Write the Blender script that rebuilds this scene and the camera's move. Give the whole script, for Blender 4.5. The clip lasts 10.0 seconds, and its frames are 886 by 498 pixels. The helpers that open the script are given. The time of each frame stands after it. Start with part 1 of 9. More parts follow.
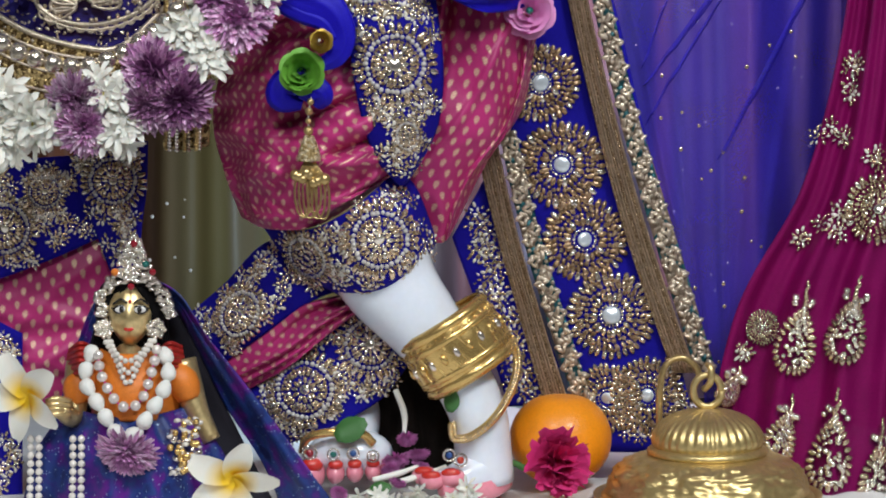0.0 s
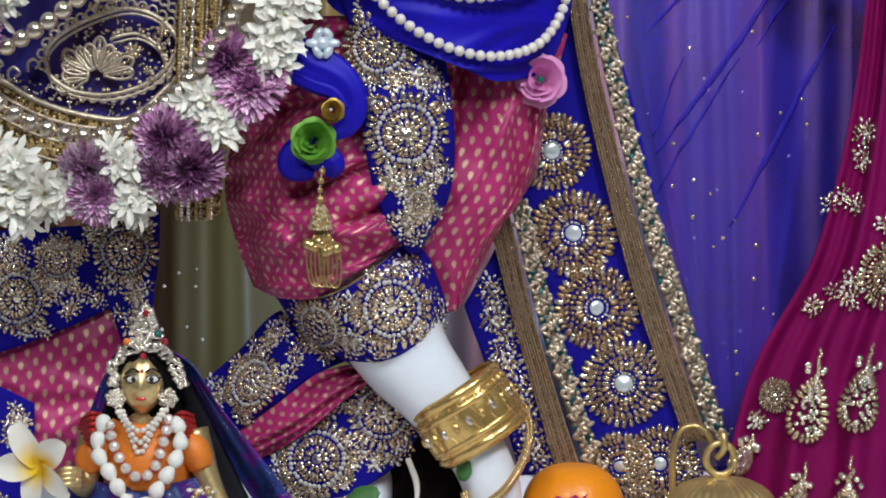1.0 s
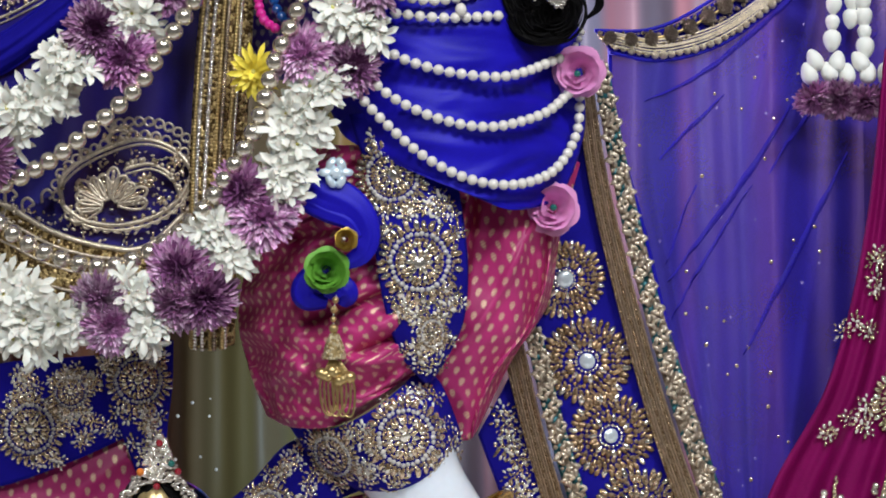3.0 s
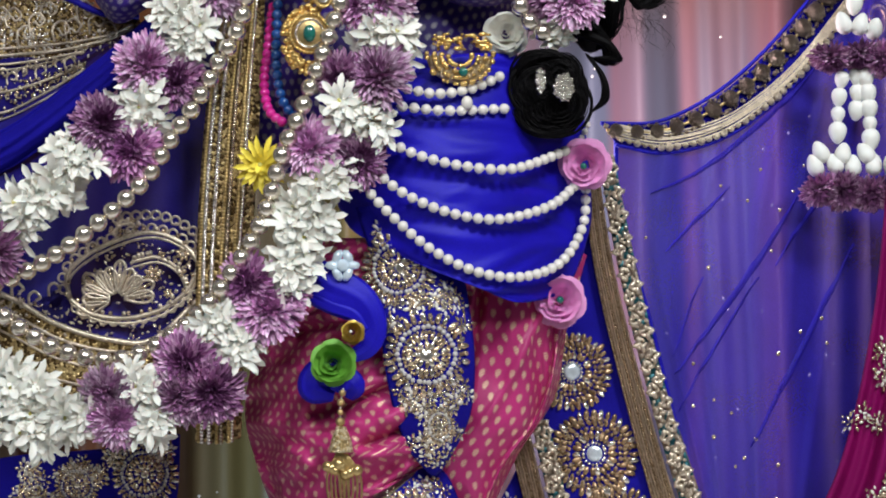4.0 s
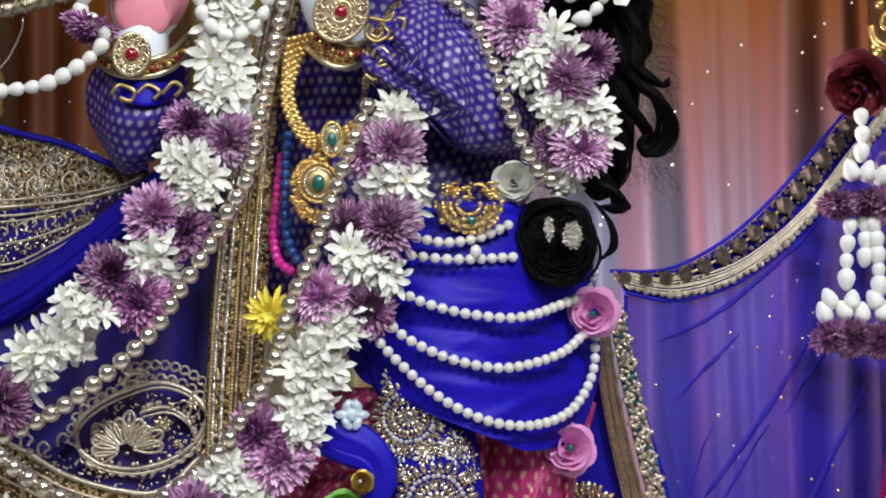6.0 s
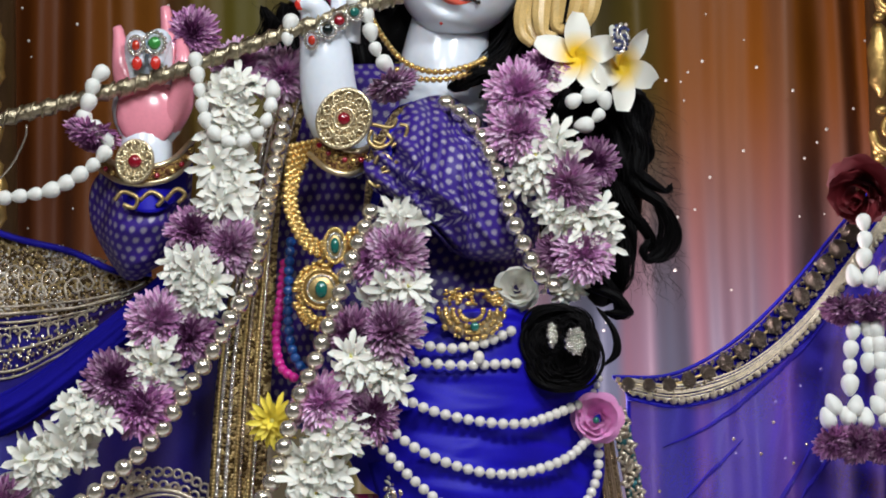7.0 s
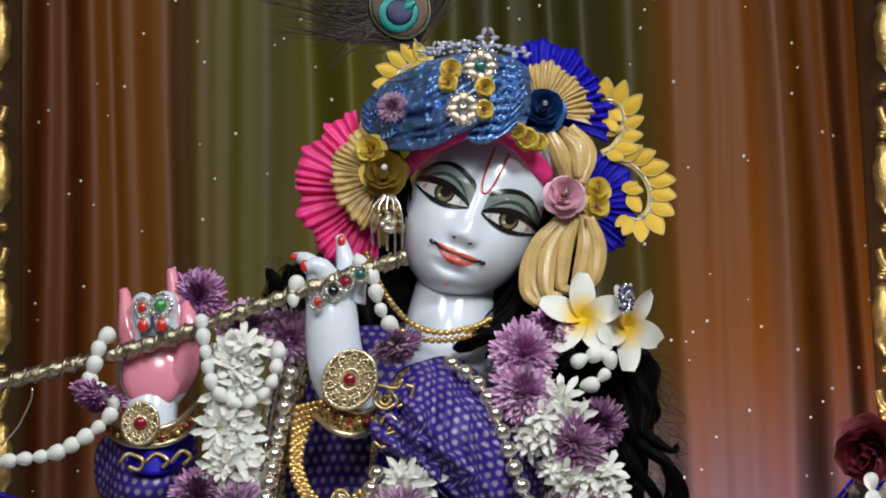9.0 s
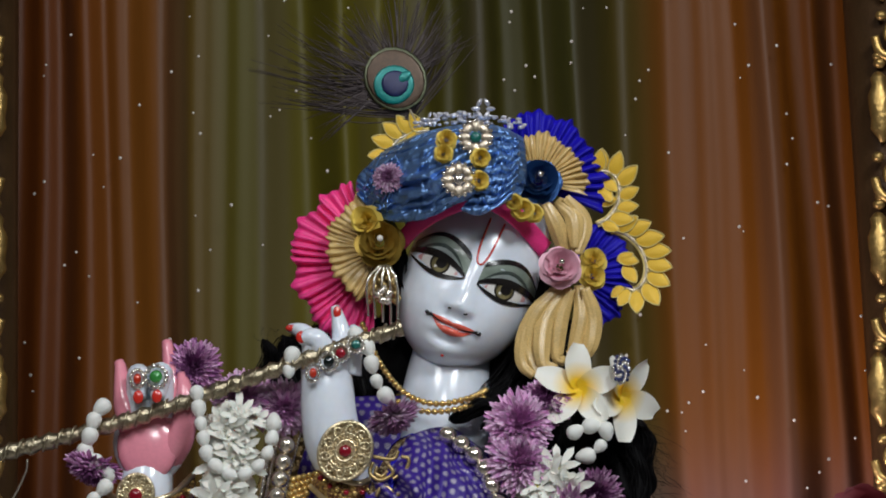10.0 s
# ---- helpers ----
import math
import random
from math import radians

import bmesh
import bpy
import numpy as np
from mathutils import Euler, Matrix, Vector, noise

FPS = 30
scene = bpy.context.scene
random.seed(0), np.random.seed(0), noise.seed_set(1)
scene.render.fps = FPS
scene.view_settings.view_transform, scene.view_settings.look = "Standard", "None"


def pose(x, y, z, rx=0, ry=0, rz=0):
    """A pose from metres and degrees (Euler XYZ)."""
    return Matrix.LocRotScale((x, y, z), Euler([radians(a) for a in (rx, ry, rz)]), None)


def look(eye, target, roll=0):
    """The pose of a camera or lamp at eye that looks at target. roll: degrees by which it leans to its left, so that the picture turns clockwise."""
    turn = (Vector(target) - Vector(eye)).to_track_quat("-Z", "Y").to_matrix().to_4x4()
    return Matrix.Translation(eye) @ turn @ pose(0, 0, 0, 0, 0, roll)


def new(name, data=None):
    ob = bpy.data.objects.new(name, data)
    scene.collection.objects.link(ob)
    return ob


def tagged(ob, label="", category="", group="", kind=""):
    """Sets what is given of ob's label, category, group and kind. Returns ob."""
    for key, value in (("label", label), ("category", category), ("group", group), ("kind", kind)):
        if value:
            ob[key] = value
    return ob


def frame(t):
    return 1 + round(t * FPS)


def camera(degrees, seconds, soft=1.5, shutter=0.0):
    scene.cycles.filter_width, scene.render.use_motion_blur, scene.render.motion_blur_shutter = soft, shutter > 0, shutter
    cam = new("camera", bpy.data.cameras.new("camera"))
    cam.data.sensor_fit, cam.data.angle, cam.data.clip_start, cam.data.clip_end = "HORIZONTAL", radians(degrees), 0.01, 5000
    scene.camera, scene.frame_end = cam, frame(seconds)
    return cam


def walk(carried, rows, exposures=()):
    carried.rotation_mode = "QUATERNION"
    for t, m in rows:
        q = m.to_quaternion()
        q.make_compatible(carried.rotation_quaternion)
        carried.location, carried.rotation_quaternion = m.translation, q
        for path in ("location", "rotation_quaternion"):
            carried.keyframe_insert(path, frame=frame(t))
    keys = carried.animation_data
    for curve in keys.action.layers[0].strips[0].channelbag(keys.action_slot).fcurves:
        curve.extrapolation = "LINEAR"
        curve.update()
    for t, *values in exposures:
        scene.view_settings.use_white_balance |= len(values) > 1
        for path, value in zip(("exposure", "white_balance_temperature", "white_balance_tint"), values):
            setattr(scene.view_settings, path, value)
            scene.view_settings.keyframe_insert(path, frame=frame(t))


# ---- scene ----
# ---- camera: stands still on its tripod and tilts up ----
cam = camera(18.0, 10.0, soft=1.9)
EYE = Vector((0.0, -2.08, 1.50))
ROWS = [
    (0.0, 84.600, 0.498, -0.047), (0.5, 85.577, 0.626, 0.123), (1.0, 86.008, 0.683, 0.181), (1.5, 86.727, 0.737, 0.287),
    (2.0, 87.357, 0.826, 0.436), (2.5, 87.872, 0.884, 0.403), (4.0, 90.544, 1.077, 0.579), (4.5, 91.350, 1.152, 0.564),
    (5.0, 92.166, 1.223, 0.669), (6.5, 94.538, 1.379, 0.811), (7.0, 95.767, 1.430, 0.843), (7.5, 96.919, 1.485, 0.819),
    (8.0, 98.172, 1.538, 0.894), (8.5, 99.642, 1.654, 0.960), (9.0, 101.107, 1.666, 0.995), (9.5, 101.871, 1.688, 0.948),
    (10.0, 102.558, 1.740, 0.919),
]
walk(cam, [(t, pose(*EYE, rx, ry, rz)) for t, rx, ry, rz in ROWS],
     exposures=[(0.0, -0.14), (2.5, -0.08), (4.5, 0.0), (6.5, -0.06), (7.5, -0.3), (8.5, -0.26), (9.5, -0.62), (10.0, -0.72)])

# ---- light: hall lamps above and in front of the altar, two added fills behind the statue ----
world = bpy.data.worlds.new("world")
world.use_nodes = True
world.node_tree.nodes["Background"].inputs[0].default_value = (0.9, 0.93, 1.0, 1)
world.node_tree.nodes["Background"].inputs[1].default_value = 0.25
scene.world = world


def area_lamp(name, m, watts, sx, sy, colour=(1, 1, 1)):
    data = bpy.data.lights.new(name, "AREA")
    data.shape, data.size, data.size_y, data.energy, data.color = "RECTANGLE", sx, sy, watts, colour
    ob = new(name, data)
    ob.matrix_world = m
    return ob


area_lamp("hall_lamp", look((-0.8, -2.0, 3.35), (0, 0, 1.5)), 23, 0.6, 0.45, (0.96, 0.98, 1.0))
area_lamp("hall_lamp", look((1.05, -2.0, 3.35), (0, 0, 1.5)), 55, 0.6, 0.45, (0.92, 0.97, 1.0))
area_lamp("hall_lamp", look((0.1, -4.0, 3.35), (0, 0, 1.5)), 43, 0.7, 0.5, (0.95, 0.98, 1.0))
# unseen fill lamps, added behind the statue to brighten and tint the curtain
area_lamp("altar_lamp", look((0.02, 0.11, 1.57), (0.30, 0.42, 1.62)), 4.6, 0.10, 0.16, (1.0, 0.84, 0.90))
area_lamp("altar_lamp", look((-0.02, 0.14, 1.26), (-0.14, 0.42, 1.36)), 1.5, 0.10, 0.06, (0.62, 0.82, 1.0))

# ---- boards: the camera's picture at four tilts, to place things by its view; units of U metres, x to the right, y down, o towards the hall ----
U = 0.00042
SPAN = 784 / math.tan(radians(9.0))
ZONES = {"low": (84.600, 0.498, -0.047), "mid": (91.350, 1.152, 0.564), "chest": (96.919, 1.485, 0.819), "head": (102.558, 1.740, 0.919)}
AXES = {k: pose(0, 0, 0, *v).to_3x3() for k, v in ZONES.items()}


def at(zone, x, y, o=0.0):
    """The place on the camera's ray through a board's point, o units in front of the figure's middle plane."""
    way = AXES[zone] @ Vector((x - 784, 441 - y, -SPAN))
    return EYE + way * ((-o * U - EYE.y) / way.y)


# ---- materials ----
def material(name, colour, rough=0.5, metal=0.0, vary=0.15, scale=60.0, bump=0.1, fine=400.0, sheen=0.0, coat=0.0, sub=0.0, spread=0.0, spec=0.5):
    """A surface with two scales of variation in colour, and fine relief."""
    m = bpy.data.materials.new(name)
    m.use_nodes = True
    nt = m.node_tree
    bsdf = nt.nodes["Principled BSDF"]
    tc = nt.nodes.new("ShaderNodeTexCoord")
    n1, n2 = nt.nodes.new("ShaderNodeTexNoise"), nt.nodes.new("ShaderNodeTexNoise")
    n1.inputs["Scale"].default_value, n2.inputs["Scale"].default_value = scale, fine
    n1.inputs["Detail"].default_value = 4
    nt.links.new(tc.outputs["Object"], n1.inputs["Vector"])
    nt.links.new(tc.outputs["Object"], n2.inputs["Vector"])
    add = nt.nodes.new("ShaderNodeMath")
    add.operation = "ADD"
    nt.links.new(n1.outputs[0], add.inputs[0])
    last = n2.outputs[0]
    if spread:
        info = nt.nodes.new("ShaderNodeObjectInfo")
        geo = nt.nodes.new("ShaderNodeNewGeometry")
        mix = nt.nodes.new("ShaderNodeMath")
        mix.operation = "ADD"
        nt.links.new(info.outputs["Random"], mix.inputs[0])
        nt.links.new(geo.outputs["Random Per Island"], mix.inputs[1])
        k = nt.nodes.new("ShaderNodeMath")
        k.operation = "MULTIPLY_ADD"
        k.inputs[1].default_value, k.inputs[2].default_value = spread, 0.5 - spread
        nt.links.new(mix.outputs[0], k.inputs[0])
        last = k.outputs[0]
    nt.links.new(last, add.inputs[1])
    ramp = nt.nodes.new("ShaderNodeMapRange")
    ramp.inputs["From Min"].default_value, ramp.inputs["From Max"].default_value = 0.55, 1.45
    ramp.inputs["To Min"].default_value, ramp.inputs["To Max"].default_value = 1 - vary, 1 + vary
    nt.links.new(add.outputs[0], ramp.inputs["Value"])
    mul = nt.nodes.new("ShaderNodeVectorMath")
    mul.operation = "SCALE"
    mul.inputs[0].default_value = colour
    nt.links.new(ramp.outputs["Result"], mul.inputs["Scale"])
    nt.links.new(mul.outputs[0], bsdf.inputs["Base Color"])
    bsdf.inputs["Roughness"].default_value, bsdf.inputs["Metallic"].default_value = rough, metal
    bsdf.inputs["Specular IOR Level"].default_value = spec
    bsdf.inputs["Sheen Weight"].default_value, bsdf.inputs["Coat Weight"].default_value = sheen, coat
    bsdf.inputs["Coat Roughness"].default_value = 0.14
    bsdf.inputs["Subsurface Weight"].default_value = sub
    bsdf.inputs["Subsurface Radius"].default_value = (0.01, 0.008, 0.007)
    if bump:
        b = nt.nodes.new("ShaderNodeBump")
        b.inputs["Strength"].default_value, b.inputs["Distance"].default_value = bump, 0.0008
        nt.links.new(n2.outputs[0], b.inputs["Height"])
        nt.links.new(b.outputs[0], bsdf.inputs["Normal"])
    return m


def maths(nt, op, a, b=None, c=None):
    n = nt.nodes.new("ShaderNodeMath")
    n.operation = op
    for i, v in enumerate((a, b, c)):
        if v is None:
            continue
        if isinstance(v, (int, float)):
            n.inputs[i].default_value = v
        else:
            nt.links.new(v, n.inputs[i])
    return n.outputs[0]


def brocade(name, ground, thread, pitch_x, pitch_y, size=0.30, rough=0.42, metal=0.6, slim=2.0):
    """Woven cloth with small drop-shaped motifs in staggered rows, set out in metres on the cloth's own UV."""
    m = material(name, ground, rough, 0.0, 0.22, 40, 0.25, 1200, spec=0.35)
    nt = m.node_tree
    bsdf = nt.nodes["Principled BSDF"]
    uv = nt.nodes.new("ShaderNodeUVMap")
    uv.uv_map = "UVMap"
    sep = nt.nodes.new("ShaderNodeSeparateXYZ")
    nt.links.new(uv.outputs[0], sep.inputs[0])
    y = maths(nt, "DIVIDE", sep.outputs[1], pitch_y)
    row = maths(nt, "FLOOR", y)
    odd = maths(nt, "MULTIPLY", maths(nt, "MODULO", row, 2.0), 0.5)
    x = maths(nt, "ADD", maths(nt, "DIVIDE", sep.outputs[0], pitch_x), odd)
    fx = maths(nt, "SUBTRACT", maths(nt, "FRACT", x), 0.5)
    fy = maths(nt, "SUBTRACT", maths(nt, "FRACT", y), 0.5)
    taper = maths(nt, "MULTIPLY_ADD", fy, -0.7, 1.0)
    gx = maths(nt, "DIVIDE", maths(nt, "MULTIPLY", fx, slim), taper)
    d = maths(nt, "SQRT", maths(nt, "ADD", maths(nt, "MULTIPLY", gx, gx), maths(nt, "MULTIPLY", fy, fy)))
    wob = nt.nodes.new("ShaderNodeTexNoise")
    wob.inputs["Scale"].default_value = 1300
    d = maths(nt, "ADD", d, maths(nt, "MULTIPLY_ADD", wob.outputs[0], 0.5, -0.25))
    mask = nt.nodes.new("ShaderNodeMapRange")
    mask.inputs["From Min"].default_value, mask.inputs["From Max"].default_value = size + 0.06, size - 0.06
    nt.links.new(d, mask.inputs["Value"])
    # slanting weave lines cut through the motif
    weave = maths(nt, "GREATER_THAN", maths(nt, "FRACT", maths(nt, "ADD", maths(nt, "MULTIPLY", fy, 4.3), maths(nt, "MULTIPLY", fx, 3.1))), 0.30)
    motif = maths(nt, "MULTIPLY", mask.outputs[0], maths(nt, "MULTIPLY_ADD", weave, 0.75, 0.25))
    base = bsdf.inputs["Base Color"].links[0].from_socket
    mix = nt.nodes.new("ShaderNodeMix")
    mix.data_type = "RGBA"
    nt.links.new(motif, mix.inputs[0])
    nt.links.new(base, mix.inputs[6])
    mix.inputs[7].default_value = (*thread, 1)
    nt.links.new(mix.outputs[2], bsdf.inputs["Base Color"])
    nt.links.new(maths(nt, "MULTIPLY", motif, metal), bsdf.inputs["Metallic"])
    return m


def glint(name, a, b, scale, rough=0.3, metal=0.55, cut=0.5):
    """Metal-thread embroidery: a crust of small bright and dark grains."""
    m = material(name, a, rough, metal, 0.2, 60, 0.0)
    nt = m.node_tree
    bsdf = nt.nodes["Principled BSDF"]
    tc = nt.nodes.new("ShaderNodeTexCoord")
    v = nt.nodes.new("ShaderNodeTexVoronoi")
    v.inputs["Scale"].default_value = scale
    nt.links.new(tc.outputs["Object"], v.inputs["Vector"])
    sep = nt.nodes.new("ShaderNodeSeparateColor")
    nt.links.new(v.outputs["Color"], sep.inputs[0])
    step = maths(nt, "GREATER_THAN", sep.outputs[0], cut)
    base = bsdf.inputs["Base Color"].links[0].from_socket
    mix = nt.nodes.new("ShaderNodeMix")
    mix.data_type = "RGBA"
    nt.links.new(step, mix.inputs[0])
    nt.links.new(base, mix.inputs[6])
    mix.inputs[7].default_value = (*b, 1)
    nt.links.new(mix.outputs[2], bsdf.inputs["Base Color"])
    bmp = nt.nodes.new("ShaderNodeBump")
    bmp.inputs["Strength"].default_value, bmp.inputs["Distance"].default_value = 1.0, 0.002
    bmp.invert = True
    nt.links.new(v.outputs["Distance"], bmp.inputs["Height"])
    nt.links.new(bmp.outputs[0], bsdf.inputs["Normal"])
    return m


def sheer(name, colour, clear, rough=0.5):
    """Thin organza: part of the light goes straight through the weave."""
    m = material(name, colour, rough, 0.0, 0.25, 25, 0.1, 900, spec=0.15)
    nt = m.node_tree
    out, bsdf = nt.nodes["Material Output"], nt.nodes["Principled BSDF"]
    tr = nt.nodes.new("ShaderNodeBsdfTransparent")
    tr.inputs[0].default_value = (0.45 + colour[0] * 0.5, 0.45 + colour[1] * 0.5, 0.6 + colour[2] * 0.4, 1)
    mix = nt.nodes.new("ShaderNodeMixShader")
    wave = nt.nodes.new("ShaderNodeTexNoise")
    wave.inputs["Scale"].default_value = 14
    tc = nt.nodes.new("ShaderNodeTexCoord")
    nt.links.new(tc.outputs["Object"], wave.inputs["Vector"])
    f = maths(nt, "MULTIPLY_ADD", wave.outputs[0], 0.3, clear - 0.15)
    nt.links.new(f, mix.inputs[0])
    nt.links.new(bsdf.outputs[0], mix.inputs[1])
    nt.links.new(tr.outputs[0], mix.inputs[2])
    nt.links.new(mix.outputs[0], out.inputs[0])
    return m


def peacock(name):
    """Shot silk, patches of teal blue and violet, with sewn glitter."""
    m = material(name, (0.06, 0.014, 0.22), 0.42, 0.0, 0.25, 40, 0.2, 1200, spec=0.35)
    nt = m.node_tree
    bsdf = nt.nodes["Principled BSDF"]
    tc = nt.nodes.new("ShaderNodeTexCoord")
    patch, dots = nt.nodes.new("ShaderNodeTexNoise"), nt.nodes.new("ShaderNodeTexVoronoi")
    patch.inputs["Scale"].default_value, patch.inputs["Detail"].default_value = 55, 5
    dots.inputs["Scale"].default_value = 420
    nt.links.new(tc.outputs["Object"], patch.inputs["Vector"])
    nt.links.new(tc.outputs["Object"], dots.inputs["Vector"])
    ramp = nt.nodes.new("ShaderNodeValToRGB")
    stops = [(0.36, (0.012, 0.018, 0.11)), (0.46, (0.015, 0.045, 0.21)), (0.53, (0.035, 0.022, 0.20)), (0.62, (0.12, 0.012, 0.24))]
    el = ramp.color_ramp.elements
    while len(el) < len(stops):
        el.new(0.5)
    for e, (p, c) in zip(el, stops):
        e.position, e.color = p, (*c, 1)
    nt.links.new(patch.outputs[0], ramp.inputs[0])
    spark = maths(nt, "LESS_THAN", dots.outputs["Distance"], 0.26)
    sep = nt.nodes.new("ShaderNodeSeparateColor")
    nt.links.new(dots.outputs["Color"], sep.inputs[0])
    spark = maths(nt, "MULTIPLY", spark, maths(nt, "GREATER_THAN", sep.outputs[0], 0.72))
    mix = nt.nodes.new("ShaderNodeMix")
    mix.data_type = "RGBA"
    nt.links.new(spark, mix.inputs[0])
    nt.links.new(ramp.outputs[0], mix.inputs[6])
    mix.inputs[7].default_value = (0.30, 0.42, 0.55, 1)
    nt.links.new(mix.outputs[2], bsdf.inputs["Base Color"])
    nt.links.new(maths(nt, "MULTIPLY", spark, 0.7), bsdf.inputs["Metallic"])
    return m


def curtain_material():
    """Satin in upright bands of orange and olive with greyer strips; a coloured light wash is painted in below."""
    m = material("curtain_satin", (0.5, 0.2, 0.05), 0.5, 0.0, 0.2, 8, 0.1, 500, spec=0.2)
    nt = m.node_tree
    bsdf = nt.nodes["Principled BSDF"]
    uv = nt.nodes.new("ShaderNodeUVMap")
    uv.uv_map = "UVMap"
    sep = nt.nodes.new("ShaderNodeSeparateXYZ")
    nt.links.new(uv.outputs[0], sep.inputs[0])
    ramp = nt.nodes.new("ShaderNodeValToRGB")
    ramp.color_ramp.interpolation = "EASE"
    stops = [(0.0, (0.26, 0.066, 0.013)), (0.30, (0.32, 0.082, 0.012)), (0.350, (0.38, 0.13, 0.018)), (0.37, (0.26, 0.17, 0.045)),
             (0.39, (0.20, 0.17, 0.02)), (0.46, (0.24, 0.21, 0.025)), (0.50, (0.115, 0.105, 0.022)), (0.56, (0.10, 0.092, 0.020)),
             (0.580, (0.15, 0.105, 0.020)), (0.604, (0.36, 0.115, 0.014)), (0.70, (0.45, 0.130, 0.012)), (0.76, (0.34, 0.10, 0.016)), (1.0, (0.28, 0.08, 0.03))]
    el = ramp.color_ramp.elements
    while len(el) < len(stops):
        el.new(0.5)
    for e, (p, c) in zip(el, stops):
        e.position, e.color = p, (c[0] * 0.35, c[1] * 0.34, c[2] * 0.24, 1)
    nt.links.new(sep.outputs[0], ramp.inputs[0])
    # narrow grey strips mixed over the satin's colour
    n = nt.nodes.new("ShaderNodeTexNoise")
    n.noise_dimensions = "1D"
    n.inputs["Scale"].default_value, n.inputs["Detail"].default_value = 38, 2
    nt.links.new(sep.outputs[0], n.inputs["W"])
    strip = nt.nodes.new("ShaderNodeMapRange")
    strip.inputs["From Min"].default_value, strip.inputs["From Max"].default_value = 0.52, 0.66
    strip.inputs["To Max"].default_value = 0.34
    nt.links.new(n.outputs[0], strip.inputs["Value"])
    mix = nt.nodes.new("ShaderNodeMix")
    mix.data_type = "RGBA"
    nt.links.new(strip.outputs[0], mix.inputs[0])
    nt.links.new(ramp.outputs[0], mix.inputs[6])
    mix.inputs[7].default_value = (0.060, 0.043, 0.036, 1)
    # coloured light painted into the satin: lilac grey lower down, mostly on the right
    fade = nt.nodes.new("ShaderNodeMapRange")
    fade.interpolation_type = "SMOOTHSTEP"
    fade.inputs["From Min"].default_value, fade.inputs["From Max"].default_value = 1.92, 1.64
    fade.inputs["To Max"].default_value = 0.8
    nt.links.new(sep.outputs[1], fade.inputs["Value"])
    light_wash = nt.nodes.new("ShaderNodeMix")
    light_wash.data_type = "RGBA"
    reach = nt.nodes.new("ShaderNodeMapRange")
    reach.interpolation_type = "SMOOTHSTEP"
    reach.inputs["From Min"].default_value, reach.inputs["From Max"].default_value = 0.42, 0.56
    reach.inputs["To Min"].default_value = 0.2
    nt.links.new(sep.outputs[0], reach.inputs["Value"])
    nt.links.new(maths(nt, "MULTIPLY", fade.outputs[0], reach.outputs[0]), light_wash.inputs[0])
    nt.links.new(mix.outputs[2], light_wash.inputs[6])
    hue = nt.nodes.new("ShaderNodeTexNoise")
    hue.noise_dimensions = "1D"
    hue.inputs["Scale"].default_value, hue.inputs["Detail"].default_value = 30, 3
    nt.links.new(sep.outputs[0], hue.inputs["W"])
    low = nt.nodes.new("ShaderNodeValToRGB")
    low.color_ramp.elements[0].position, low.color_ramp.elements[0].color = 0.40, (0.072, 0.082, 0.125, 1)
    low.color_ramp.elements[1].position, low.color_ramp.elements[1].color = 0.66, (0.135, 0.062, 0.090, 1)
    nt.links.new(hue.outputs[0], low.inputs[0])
    nt.links.new(low.outputs[0], light_wash.inputs[7])
    nt.links.new(light_wash.outputs[2], bsdf.inputs["Base Color"])
    return m


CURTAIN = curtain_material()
MARBLE = material("white_marble", (0.80, 0.85, 0.95), 0.20, 0, 0.04, 20, 0.0, 200, coat=0.25, sub=0.3)
PINK_PAINT = material("pink_paint", (0.85, 0.30, 0.38), 0.2, 0, 0.08, 20, 0.0, coat=0.6)
RED_PAINT = material("red_paint", (0.60, 0.03, 0.02), 0.2, 0, 0.08, 60, 0.0, coat=0.6)
BLACK_PAINT = material("black_paint", (0.012, 0.010, 0.010), 0.25, 0, 0.1, 60, 0.0, coat=0.4)
LID_HIGHLIGHT = material("lid_highlight_paint", (0.34, 0.39, 0.38), 0.3, 0, 0.1, 60, 0.0, coat=0.5)
CREASE_PAINT = material("dark_sage_paint", (0.045, 0.06, 0.055), 0.35, 0, 0.2, 60, 0.0, coat=0.4)
CORNER_PAINT = material("eye_corner_paint", (0.62, 0.33, 0.33), 0.25, 0, 0.1, 60, 0.0, coat=0.5)
IRIS_PAINT = material("iris_paint", (0.20, 0.17, 0.08), 0.2, 0, 0.3, 200, 0.0, coat=0.6)
GREY_PAINT = material("sage_paint", (0.21, 0.255, 0.215), 0.35, 0, 0.2, 60, 0.0, coat=0.3)
OLIVE_PAINT = material("olive_paint", (0.085, 0.07, 0.035), 0.2, 0, 0.2, 60, 0.0, coat=0.6)
LIP_PAINT = material("lip_paint", (0.75, 0.12, 0.08), 0.25, 0, 0.1, 60, 0.0, coat=0.5)
EYE_WHITE = material("eye_white", (0.75, 0.73, 0.70), 0.2, 0, 0.05, 60, 0.0, coat=0.5)
PINK_BROCADE = brocade("magenta_brocade", (0.46, 0.030, 0.165), (0.74, 0.52, 0.36), 0.0118, 0.0088, 0.35, rough=0.40, metal=0.4, slim=2.1)
BLUE_BROCADE = brocade("violet_brocade", (0.040, 0.014, 0.23), (0.42, 0.39, 0.46), 0.0086, 0.0078, 0.30, rough=0.48, metal=0.35, slim=1.15)
VELVET = material("blue_velvet", (0.008, 0.005, 0.25), 0.8, 0, 0.3, 30, 0.3, 1500, spec=0.12)
BLUE_SILK = material("blue_silk", (0.010, 0.005, 0.40), 0.5, 0, 0.25, 30, 0.2, 1200, spec=0.22)
DARK_SHEER = sheer("dark_blue_organza", (0.014, 0.010, 0.20), 0.25)
